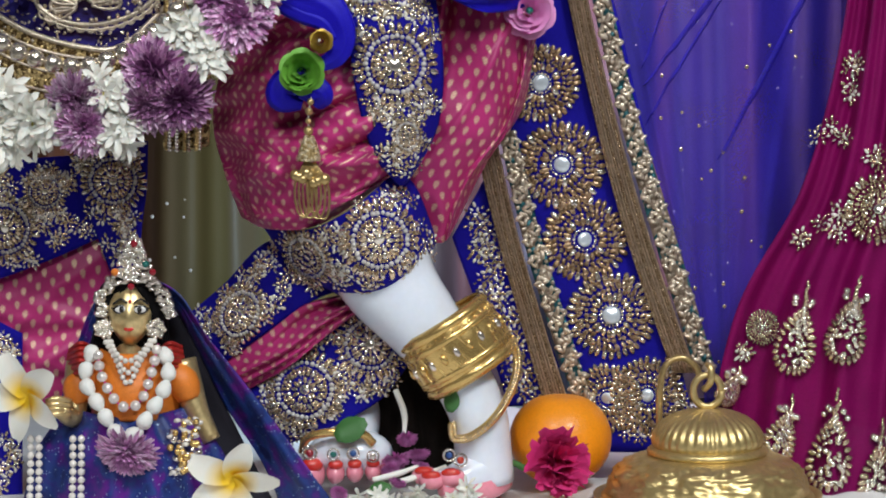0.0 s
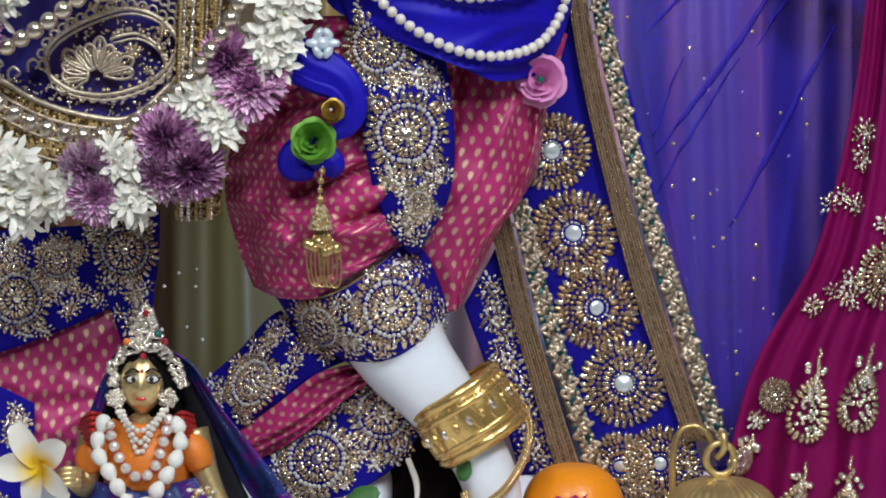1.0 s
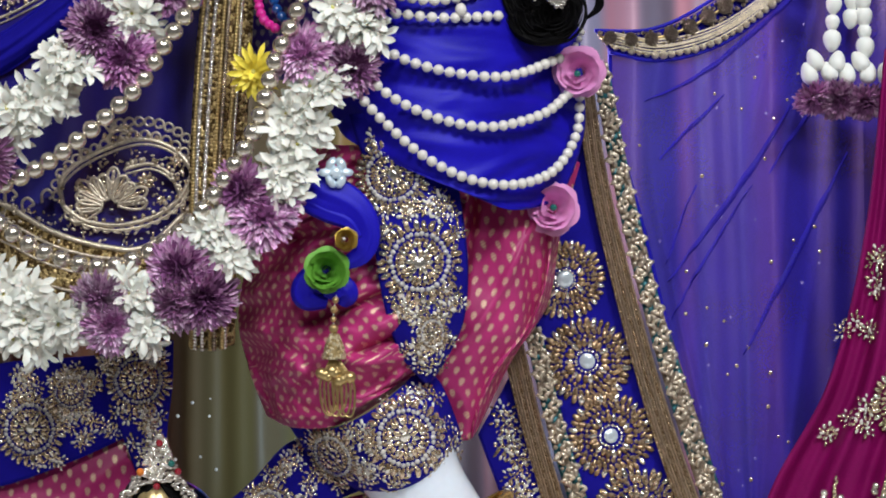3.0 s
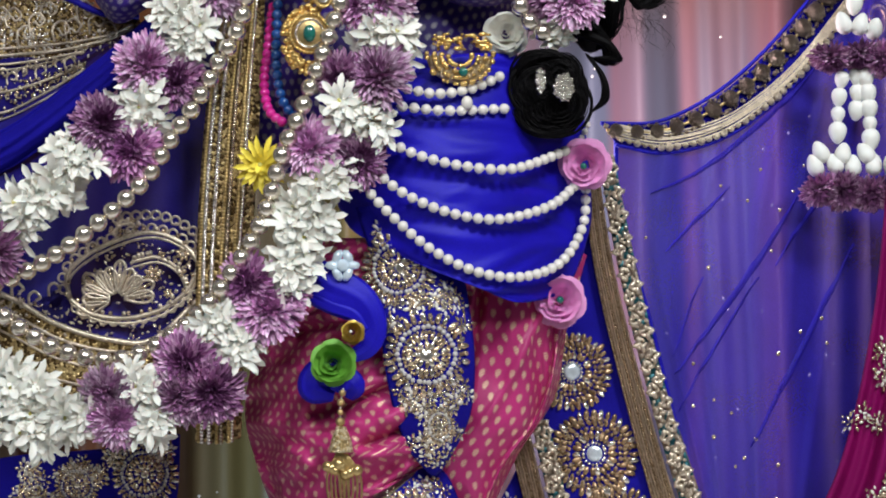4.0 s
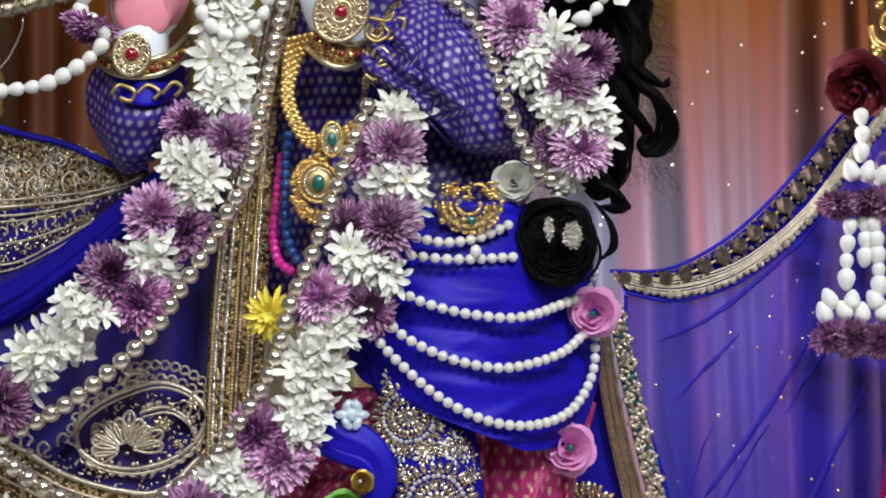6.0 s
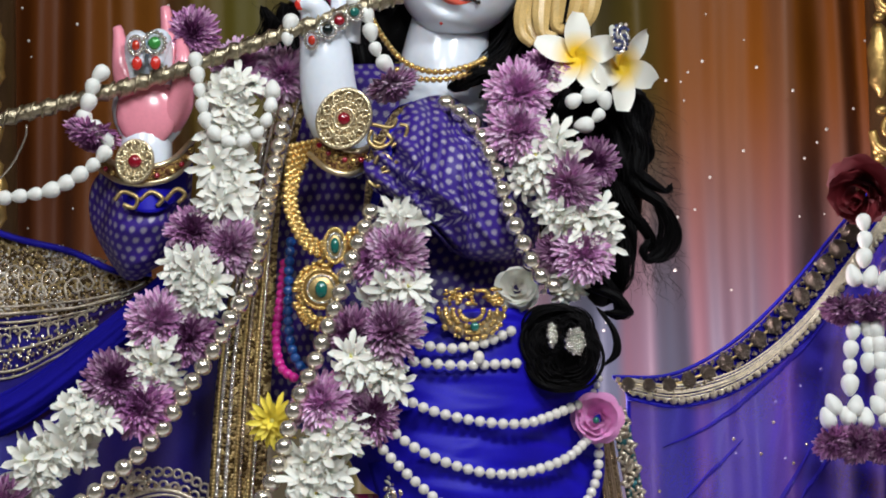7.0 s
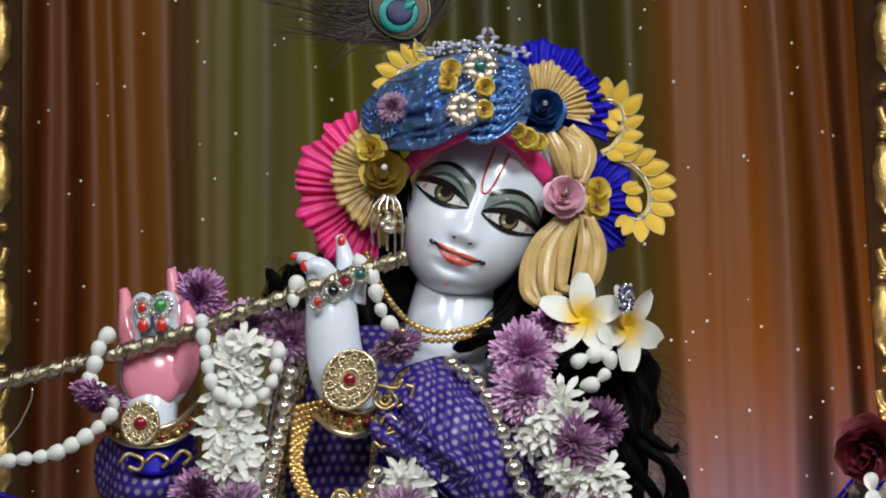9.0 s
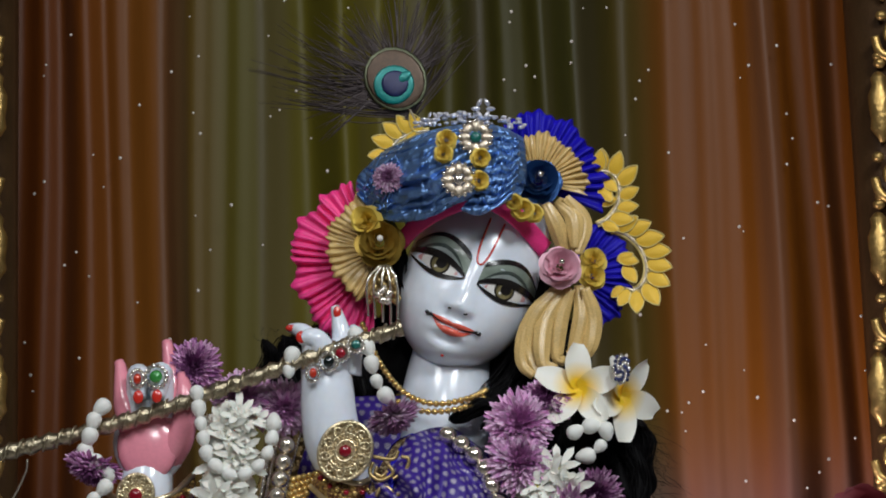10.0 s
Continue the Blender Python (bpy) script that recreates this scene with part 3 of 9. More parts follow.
def crinkle(amp, f=3.2, seed=0.0, sx=1.0, sy=1.0):
    return lambda u, v: amp * (1 - abs(noise.noise(Vector((u * f * sx + seed, v * f * sy, seed)))) * 2.2) + 0.4 * amp * noise.noise(Vector((u * f * 2.7 * sx, v * f * 2.7 * sy, seed + 4)))



def ridges(n, amp, width, slope, seed, across=False):
    """Sharp pulled folds: n ridges and valleys, slanting by slope, bending a little."""
    rnd = random.Random(seed)
    rows = [(rnd.uniform(-0.1, 1.1), rnd.uniform(-1, 1) * slope, rnd.uniform(0.5, 1.4) * width, rnd.uniform(0.4, 1.0) * amp * rnd.choice((1, 1, -1)), rnd.uniform(0.1, 0.9), rnd.uniform(0.25, 0.6), rnd.uniform(0, 6)) for _ in range(n)]

    def f(u, v):
        if across:
            u, v = v, u
        s = 0.0
        for v0, sl, w, a, c, ln, ph in rows:
            d = (v - v0 - sl * (u - c) - 0.03 * math.sin(u * 5 + ph)) / w
            s += a * math.exp(-d * d) * math.exp(-((u - c) / ln) ** 2)
        return s
    return f


def build_pantaloon():
    top = thing("pantaloon", "magenta silk brocade pantaloon with gold motifs, gathered below the knee", "clothing")
    # billowing front of the bent leg
    leg = Cloth("low", [
        [(470, -90, -10), (560, -95, 90), (690, -90, 110), (800, -90, 80)],
        [(415, 40, -20), (500, 40, 110), (640, 40, 150), (780, 30, 110)],
        [(378, 195, -40), (465, 190, 120), (610, 190, 180), (770, 190, 130)],
        [(396, 300, -40), (478, 318, 110), (600, 320, 165), (720, 290, 110)],
        [(428, 385, -60), (480, 406, 60), (570, 395, 110), (705, 305, 70)],
    ], 110, 110, lambda u, v, f=ridges(40, 26, 0.030, 0.55, 11), g=crinkle(16, 5.0, 2.0, 1.0, 1.5), k=ridges(14, 30, 0.022, 0.25, 29): f(u, v) + g(u, v) + (k(u, v) if v > 0.55 else 0.0))
    leg.mesh("leg", PINK_BROCADE, top)
    # thigh drape behind the panel
    thigh = Cloth("low", [
        [(770, -120, 60), (860, -120, 70), (930, -100, 30), (985, -60, -40)],
        [(775, 30, 70), (850, 40, 85), (910, 50, 50), (948, 70, -30)],
        [(760, 190, 70), (820, 200, 80), (890, 210, 40), (925, 190, -40)],
        [(720, 320, 50), (780, 320, 60), (840, 310, 20), (860, 290, -50)],
        [(755, 425, 10), (775, 430, 20), (790, 425, 0), (805, 400, -50)],
    ], 80, 90, lambda u, v, f=ridges(7, 24, 0.06, 0.9, 5, True), g=crinkle(9, 3.0, 5.0): f(u, v) + g(u, v))
    thigh.mesh("thigh", PINK_BROCADE, top)
    return leg, thigh


LEG, THIGH = build_pantaloon()


def build_panel():
    top = thing("front_panel", "royal blue panel with jewelled medallions hanging over the pantaloon", "clothing")
    c = Cloth("low", [
        [(575, -150, 150), (640, -155, 175), (700, -150, 170), (742, -140, 140)],
        [(612, -20, 170), (670, -20, 190), (730, -20, 185), (768, -20, 150)],
        [(622, 110, 200), (680, 110, 215), (740, 110, 205), (784, 110, 165)],
        [(640, 210, 200), (690, 215, 212), (740, 215, 200), (778, 210, 160)],
        [(665, 280, 180), (695, 290, 185), (725, 290, 180), (752, 275, 150)],
        [(703, 325, 150), (708, 328, 150), (714, 328, 150), (722, 322, 140)],
    ], 24, 50)
    c.mesh("cloth", VELVET, top)
    medallion(c, 652, -40, 66, top)
    medallion(c, 699, 114, 74, top)
    medallion(c, 720, 240, 34, top, squash=0.8)
    scatter(c, [(655, 180), (675, 200), (700, 205), (745, 190), (760, 170), (765, 60), (755, 30), (690, 20), (640, 25), (715, 300), (690, 265), (745, 255), (640, 60), (690, 10), (740, 10), (700, 275), (730, 215), (620, -110), (700, -110), (720, -80)], top)


build_panel()


def build_cuff():
    top = thing("pantaloon_cuff", "blue velvet cuff with jewelled medallions below the knee", "clothing")
    c = Cloth("low", [
        [(468, 404, 30), (540, 408, 120), (610, 378, 160), (665, 335, 150), (700, 296, 90)],
        [(505, 455, 20), (575, 460, 130), (640, 425, 175), (700, 375, 160), (735, 330, 80)],
        [(560, 500, 10), (610, 515, 110), (670, 500, 160), (725, 455, 140), (762, 395, 60)],
        [(605, 525, 0), (640, 528, 80), (690, 512, 120), (735, 480, 110), (772, 432, 30)],
    ], 50, 30)
    c.mesh("cloth", VELVET, top)
    medallion(c, 672, 425, 70, top)
    medallion(c, 545, 455, 55, top, squash=0.7, lean=0.7)
    scatter(c, [(600, 410), (610, 440), (605, 470), (625, 490), (655, 510), (690, 345), (725, 355), (740, 400), (750, 440), (600, 495), (520, 425), (575, 425), (640, 365), (720, 480)], top)


build_cuff()


def build_back_leg():
    top = thing("rear_drape", "blue and magenta drape with jewelled borders over the rear leg", "clothing")
    up = Cloth("low", [
        [(330, 560, -60), (400, 500, -40), (470, 430, -30), (560, 420, -40)],
        [(360, 600, -30), (430, 560, 0), (500, 500, 0), (580, 470, -20)],
        [(400, 640, -40), (470, 590, -10), (540, 540, 0), (610, 510, -10)],
    ], 30, 20)
    up.mesh("upper_border", VELVET, top)
    medallion(up, 425, 555, 58, top, squash=0.75, lean=-0.5)
    scatter(up, [(365, 590), (380, 560), (400, 520), (450, 490), (480, 470), (470, 560), (500, 520), (530, 490), (560, 500), (480, 450), (410, 615), (520, 450)], top)
    mid = Cloth("low", [
        [(400, 640, -45), (470, 590, -15), (540, 540, -5), (640, 515, 0)],
        [(420, 665, -30), (490, 620, 5), (570, 560, 10), (650, 530, 10)],
        [(430, 695, -40), (510, 650, -10), (590, 585, 0), (660, 535, 0)],
    ], 60, 30, ridges(16, 16, 0.07, 0.25, 2))
    mid.mesh("folds", PINK_BROCADE, top)
    low = Cloth("low", [
        [(430, 695, -45), (510, 640, -15), (590, 580, -5), (660, 540, -10)],
        [(460, 740, -20), (550, 690, 20), (640, 630, 25), (715, 590, 0)],
        [(500, 790, -30), (590, 755, 10), (670, 710, 10), (720, 650, -20)],
    ], 30, 24)
    low.mesh("lower_border", VELVET, top)
    medallion(low, 540, 690, 70, top)
    medallion(low, 655, 610, 62, top)
    scatter(low, [(470, 700), (490, 740), (480, 670), (600, 660), (610, 690), (590, 720), (620, 560), (650, 690), (690, 660), (540, 765), (600, 600), (560, 610), (520, 770), (640, 700)], top)


build_back_leg()


def build_left_drape():
    top = thing("side_drape", "magenta drape with jewelled blue borders beside the figurine", "clothing")
    pink = Cloth("low", [
        [(-120, 480, -60), (0, 440, -50), (100, 400, -45), (200, 370, -55)],
        [(-120, 580, -40), (0, 560, -30), (110, 520, -30), (215, 470, -50)],
        [(-120, 760, -50), (0, 740, -40), (110, 720, -40), (230, 700, -60)],
    ], 50, 50, ridges(22, 8, 0.045, 0.6, 6))
    pink.mesh("cloth", PINK_BROCADE, top)
    band = Cloth("low", [
        [(-120, 300, -30), (-20, 285, -15), (60, 280, -10), (130, 275, -20)],
        [(-120, 400, -25), (-20, 385, -5), (80, 360, 0), (150, 350, -15)],
        [(-120, 520, -30), (-20, 500, -15), (90, 460, -10), (180, 420, -25)],
    ], 34, 24)
    band.mesh("border", VELVET, top)
    medallion(band, 8, 405, 62, top)
    medallion(band, 80, 340, 40, top)
    scatter(band, [(90, 300), (120, 390), (100, 430), (60, 460), (20, 330), (50, 370), (-10, 340), (120, 320), (30, 480), (140, 400), (70, 310), (80, 400), (0, 310)], top)
    right = Cloth("low", [
        [(128, 255, 0), (190, 250, 15), (262, 250, 0)],
        [(140, 330, 0), (200, 330, 20), (260, 330, 0)],
        [(165, 400, -10), (205, 400, 10), (252, 395, -10)],
        [(195, 480, -20), (220, 480, -10), (245, 475, -20)],
    ], 20, 30)
    right.mesh("tail", VELVET, top)
    medallion(right, 200, 320, 58, top)
    scatter(right, [(160, 275), (185, 385), (215, 400), (235, 385), (215, 440), (150, 300), (240, 280), (230, 420)], top)
    low = Cloth("low", [
        [(-120, 560, -10), (-40, 555, 0), (40, 590, -10)],
        [(-120, 700, -10), (-40, 690, 0), (40, 700, -10)],
        [(-120, 950, -10), (-40, 950, 0), (40, 950, -10)],
    ], 20, 30)
    low.mesh("lower_border", VELVET, top)
    scatter(low, [(5, 600), (20, 625), (5, 780), (10, 830), (20, 800), (-5, 650), (0, 860)], top)


build_left_drape()


FACE_AXES = ((1, 0, 0), (0, 0, -1), (0, 1, 0))


def build_hanging_bands():
    """The jewelled end of the shawl that hangs behind the leg."""
    top = thing("shawl_end", "royal blue shawl end with mirrored medallions and gold lace edges", "clothing")
    c = Cloth("low", [
        [(850, -260, -90), (900, -260, -85), (985, -260, -90)],
        [(880, -10, -90), (940, -10, -85), (1010, -30, -90)],
        [(900, 220, -90), (980, 210, -82), (1062, 200, -90)],
        [(960, 440, -90), (1040, 430, -80), (1120, 420, -90)],
        [(1010, 620, -85), (1090, 610, -75), (1190, 600, -85)],
        [(1060, 800, -80), (1140, 800, -70), (1240, 790, -80)],
    ], 24, 60)
    c.mesh("velvet_panel", VELVET, top)
    # darker copy of the champagne stone: shade on the upper medallions put into colour
    shaded_stones = material("shaded_champagne_stone", (0.34, 0.23, 0.14), 0.26, 0.7, 0.5, 60, 0.0, spread=0.6)
    for x, y, r, st in ((957, 147, 70, shaded_stones), (994, 292, 78, shaded_stones), (1035, 424, 76, shaded_stones), (1082, 558, 78, None)):
        medallion(c, x, y, r, top, mirror=True, pearls=False, stones=st)
    medallion(c, 1075, 705, 62, top, mirror=True, pearls=False)
    medallion(c, 1145, 700, 68, top, mirror=True, pearls=False)
    scatter(c, [(1180, 740), (1200, 700), (1110, 765), (1160, 770), (1210, 660)], top)

    def strip(name, a, b, mat, lift, n=70, wave=0.0):
        s = Cloth("low", [[(x, y, lift) for x, y in a], [(x, y, lift) for x, y in b]], n, 8, (lambda u, v: wave * math.sin(u * 60) * math.sin(v * 3.1)) if wave else None)
        s.mesh(name, mat, top, thick=3)
        return s

    strip("ribbed_lace", [(975, -240), (1000, -30), (1050, 200), (1108, 420), (1190, 660)], [(1005, -240), (1035, -30), (1088, 200), (1150, 420), (1232, 660)], GOLD_RIB, -70)
    strip("gota_edge", [(1008, -240), (1042, -30), (1094, 200), (1150, 400), (1232, 660)], [(1036, -240), (1075, -30), (1128, 200), (1190, 400), (1262, 640)], SILVER_LACE, -72)
    strip("ribbed_lace", [(846, 280), (880, 420), (930, 600), (965, 720)], [(882, 260), (918, 420), (968, 590), (1010, 720)], GOLD_RIB, -78)
    strip("gota_edge", [(884, 240), (922, 410), (972, 580), (1020, 720)], [(912, 230), (952, 400), (1000, 560), (1042, 690)], SILVER_LACE, -80)
    far = Cloth("low", [[(800, 420, -100), (850, 330, -95), (880, 260, -95)], [(850, 560, -100), (890, 520, -95), (920, 450, -95)], [(900, 720, -100), (950, 710, -95), (990, 650, -95)]], 24, 40)
    far.mesh("inner_panel", VELVET, top)
    scatter(far, [(845 + 14 * i + 8 * (j % 2), 380 + 52 * i + 26 * j) for i in range(7) for j in range(2)], top, reach=22, per=14)
    # bunched silver puffs of the gota
    h = Heap()
    rnd = random.Random(8)
    for pts, lift in (([(1022, -235), (1060, -25), (1112, 200), (1170, 400), (1248, 650)], -62), ([(898, 235), (938, 405), (988, 570), (1032, 705)], -70)):
        n = 44 if lift > -65 else 26
        for k, q in enumerate(curve_points([(x, y, lift) for x, y in pts], n)):
            side = 1 if k % 2 else -1
            for j in range(6):
                a = j * 1.047 + rnd.uniform(-0.3, 0.3)
                h.add(BALL, at("low", q[0] + side * 8 + 7 * math.cos(a), q[1] + 8 * math.sin(a), q[2] + rnd.uniform(0, 5)), np.array(FACE_AXES) @ spin(a + 0.6), np.array([9, 4.5, 5]) * rnd.uniform(0.7, 1.15) * U)
            h.add(LOW_BALL, at("low", q[0] - side * 12, q[1], q[2]), None, 4.5 * rnd.uniform(0.6, 1.1) * U)
    tagged(h.object("gota_lace", material("gota_silver", (0.62, 0.53, 0.42), 0.34, 0.75, 0.45, 200, 0.6, 700), top), kind="stuff")
    # shining threads of the ribbed lace
    thread = material("bronze_thread", (0.66, 0.50, 0.36), 0.28, 0.85, 0.45, 120, 0.3, 900)
    wide = ([(975, -240), (1000, -30), (1050, 200), (1108, 420), (1190, 660)], [(1005, -240), (1035, -30), (1088, 200), (1150, 420), (1232, 660)], -66)
    slim = ([(846, 280), (880, 420), (930, 600), (965, 720)], [(882, 260), (918, 420), (968, 590), (1010, 720)], -74)
    for a, b, o in (wide, slim):
        for k in range(8):
            t = (k + 0.5) / 8
            q = curve_points([(p[0] + (r[0] - p[0]) * t, p[1] + (r[1] - p[1]) * t, o) for p, r in zip(a, b)], 60)
            hh = Heap()
            tube(hh, [tuple(at("low", *p)) for p in q], (2.1 if k % 3 else 1.5) * U, 5)
            hh.object("lace_cord", thread if k % 3 else GOLD_RIB, top)


build_hanging_bands()


GOTA = bpy.data.materials["gota_silver"]
PUFF = glint("puff_thread", (0.40, 0.32, 0.25), (0.16, 0.11, 0.09), 520, 0.4, 0.6)


def build_veil():
    top = thing("veil", "sheer royal blue organza veil with a gold beaded edge", "veil")
    RISE = [(24, 26), (12, 44), (22, 62), (40, 58), (44, 46), (44, 40)]
    edge = [(1088, 318), (1180, 332), (1290, 300), (1400, 215), (1500, 90), (1620, -60)]
    lines = [[(x, y, -110 - 20 * i) for i, (x, y) in enumerate(edge)],
             [(1100, 500, -115), (1200, 520, -120), (1320, 500, -130), (1420, 450, -150), (1540, 400, -170), (1640, 340, -190)],
             [(1180, 760, -115), (1260, 780, -120), (1350, 780, -130), (1430, 760, -150), (1520, 740, -170), (1640, 700, -190)],
             [(1290, 1120, -110), (1340, 1160, -120), (1380, 1180, -130), (1430, 1180, -150), (1480, 1180, -170), (1600, 1180, -190)],
             [(1320, 1350, -110), (1350, 1370, -120), (1390, 1390, -130), (1420, 1400, -150), (1450, 1410, -170), (1550, 1420, -190)]]

    def fold(u, v):
        f = 0.0
        for a, b, w in ((0.25, 0.5, 0.02), (0.45, 0.6, 0.022), (0.62, 0.9, 0.02), (0.78, 1.0, 0.02), (0.12, 0.3, 0.02)):
            d = (u - a + (v - 0.1) * b * 0.55) / w
            f += 9 * math.exp(-d * d)
        return f + 5 * math.sin(u * 16 + v * 3)

    c = Cloth("mid", lines, 90, 80, fold)
    c.mesh("organza", BLUE_SHEER, top, thick=0)
    for pts, w in (([(1470, 150), (1400, 235), (1330, 300), (1240, 370), (1150, 412)], 8), ([(1420, 400), (1365, 490), (1310, 575), (1250, 655), (1195, 730)], 9), ([(1560, 290), (1490, 370), (1420, 460), (1370, 540)], 7),
                   ([(1290, 400), (1230, 460), (1175, 515)], 6), ([(1510, 500), (1450, 620), (1390, 740), (1330, 860)], 9), ([(1340, 560), (1290, 640), (1230, 740), (1200, 800)], 5), ([(1240, 560), (1210, 640), (1190, 700)], 4)):
        q = curve_points([(x, y, 0) for x, y in pts], 40)
        g = np.zeros((40, 5, 3))
        for i, p in enumerate(q):
            d = q[min(39, i + 1)] - q[max(0, i - 1)]
            L = math.hypot(d[0], d[1]) or 1
            ww = 0.65 * w * math.sin(math.pi * (0.08 + 0.84 * i / 39))
            for j in range(5):
                s = j / 4 * 2 - 1
                g[i, j] = c.on(p[0] - d[1] / L * s * ww, p[1] + d[0] / L * s * ww, 3 + 5 * (1 - s * s))[0]
        pl = Heap()
        pl.grid(g)
        pl.object("pleat", BLUE_SHEER, top)
    hem = Heap()
    tube(hem, path("mid", [(1088, 318, -108), (1095, 440, -108), (1150, 640, -108), (1210, 880, -108), (1275, 1100, -106)], 60), 4 * U, 6)
    hem.object("side_hem", BLUE_SILK, top)
    band = Cloth("mid", [[(x - RISE[i][0], y - RISE[i][1], -100 - 20 * i) for i, (x, y) in enumerate(edge)], [(x, y + 4, -98 - 20 * i) for i, (x, y) in enumerate(edge)]], 70, 8)
    band.mesh("gold_band", VELVET, top, thick=3)
    for dy in (-42, 8):
        hh = Heap()
        tube(hh, path("mid", [(x - (RISE[i][0] + 3 if dy < 0 else 0), y + (8 if dy > 0 else -RISE[i][1] - 4), -98 - 20 * i) for i, (x, y) in enumerate(edge)], 60), 3.5 * U, 6)
        hh.object("edge_piping", BLUE_SILK, top)
    line = path("mid", [(x - RISE[i][0] * 0.72, y - RISE[i][1] * 0.72, -90 - 20 * i) for i, (x, y) in enumerate(edge)], 80)
    bead_string("", "", "", line, 18, PUFF, "edge_bead", step=37, parent=top, cord=OLD_GOLD, grow=lambda u: 0.7 + 0.45 * u)
    line = path("mid", [(x + 3, y - 2, -92 - 20 * i) for i, (x, y) in enumerate(edge)], 80)
    bead_string("", "", "", line, 6.5, GOTA, "small_bead", step=15, parent=top, cord=OLD_GOLD, jitter=0.3)
    hh = Heap()
    rnd = random.Random(5)
    for k in range(6):
        tube(hh, path("mid", [(x, y - 6 - k * 4.5 + rnd.uniform(-1, 1), -92 - 20 * i + rnd.uniform(0, 3)) for i, (x, y) in enumerate(edge)], 70), 1.8 * U, 5)
    hh.object("gold_thread", GOTA, top)
    lace = path("mid", [(x - RISE[i][0] * 0.95, y - RISE[i][1] * 0.9, -92 - 20 * i) for i, (x, y) in enumerate(edge)], 120)
    lb = Heap()
    for p in lace:
        lb.add(LOW_BALL, p + np.array([rnd.uniform(-5, 5), 0, rnd.uniform(-5, 5)]) * U, None, rnd.uniform(2, 4.5) * U)
    for p in path("mid", [(x - RISE[i][0] * 0.5, y - RISE[i][1] * 0.48, -90 - 20 * i) for i, (x, y) in enumerate(edge)], 150):
        lb.add(LOW_BALL, p + np.array([rnd.uniform(-4, 4), 0, rnd.uniform(-4, 4)]) * U, None, rnd.uniform(2, 5) * U)
    tagged(lb.object("edge_granulation", PUFF, top), kind="stuff")
    sq = Heap()
    for _ in range(34):
        u, v = rnd.uniform(0.04, 0.8), rnd.uniform(0.08, 0.9)
        p = c.w[int(v * 79), int(u * 89)]
        sq.add((FINE_BALL[0] * (1, 0.4, 1), FINE_BALL[1]), p + np.array([0, -0.001, 0]), None, rnd.uniform(2.5, 4.0) * U)
    tagged(sq.object("sequin", TOPAZ, top), kind="stuff")


build_veil()


def build_skirt():
    top = thing("magenta_skirt", "sheer magenta skirt with jewelled paisley sprays", "clothing")
    c = Cloth("low", [
        [(1530, -260, 0), (1580, -260, 20), (1700, -260, 20)],
        [(1490, 60, 0), (1570, 60, 30), (1720, 60, 20)],
        [(1420, 330, 0), (1540, 330, 40), (1740, 330, 20)],
        [(1300, 560, -10), (1480, 560, 40), (1740, 560, 30)],
        [(1230, 900, -20), (1450, 900, 40), (1740, 900, 30)],
    ], 90, 60, lambda u, v: 16 * math.sin(u * 26 + 2 * v) * (0.3 + v) + 7 * math.sin(u * 55 + 1))
    c.mesh("cloth", MAGENTA_SHEER, top)
    c.b[:, :, 2] += 6

    def spray(x, y, s, lean):
        h = Heap()
        rnd = random.Random(int(x))
        cl, sl = math.cos(lean), math.sin(lean)

        def put(a, b, size, shape, mat, turn):
            p, ax = c.on(x + a * cl + b * sl, y - (b * cl - a * sl), 3)
            h.add(shape, p, ax @ spin(turn - lean), size * U, mat)
        for i in range(60):
            b = rnd.uniform(-0.5, 0.55) * s
            w = 0.26 * s * math.sqrt(max(0.02, 1 - (b / s / 0.55 + 0.25) ** 2)) * (0.75 - b / s * 0.7)
            put(rnd.uniform(-w, w), b, rnd.uniform(4, 7), LOW_BALL, rnd.choice((1, 2, 2)), 0)
        for i in range(26):
            a = 2 * math.pi * i / 26
            b = math.sin(a) * 0.5 * s - 0.05 * s
            w = 0.34 * s * math.cos(a) * (0.75 - b / s * 0.7)
            put(w, b, 10, DROP, 0, a)
        for i in range(7):
            put(rnd.uniform(-3, 3), s * (0.55 + 0.07 * i), 9 - i * 0.7, DROP, 0, 1.57)
        for a in (-13, 13):
            for q in range(3):
                put(a + rnd.uniform(-6, 6), s * 0.62 + rnd.uniform(-8, 8), 7, LOW_BALL, 1, 0)
        tagged(h.object("jewelled_spray", [TOPAZ, CRYSTAL, SILVER], top), kind="stuff")

    for x, y, s, l in ((1410, 600, 105, 0.2), (1500, 585, 100, 0.25), (1470, 800, 115, 0.15), (1380, 775, 80, 0.3), (1555, 840, 100, 0.1), (1290, 690, 45, 0.5)):
        spray(x, y, s, l)
    for x, y, r in ((1556, 370, 62), (1350, 580, 32)):
        medallion(c, x, y, r, top, pearls=False, name="jewelled_rosette")
    scatter(c, [(1418, 425), (1448, 242), (1492, 240), (1503, 120), (1506, 150), (1488, 370), (1475, 405), (1555, 290), (1330, 610)], top, per=12, reach=18)


build_skirt()

# ---- flowers: each kind is one mesh, of radius 1, facing +z ----
SLIM, BROAD = petal(0.25, 0.5, 4, -0.3), petal(0.5, 0.35, 5, 0.1)
HEART = material("floret_heart", (0.60, 0.56, 0.16), 0.6)


def flower_data(name, heap, mats):
    ob = heap.object(name, mats)
    data = ob.data
    bpy.data.objects.remove(ob)
    return data


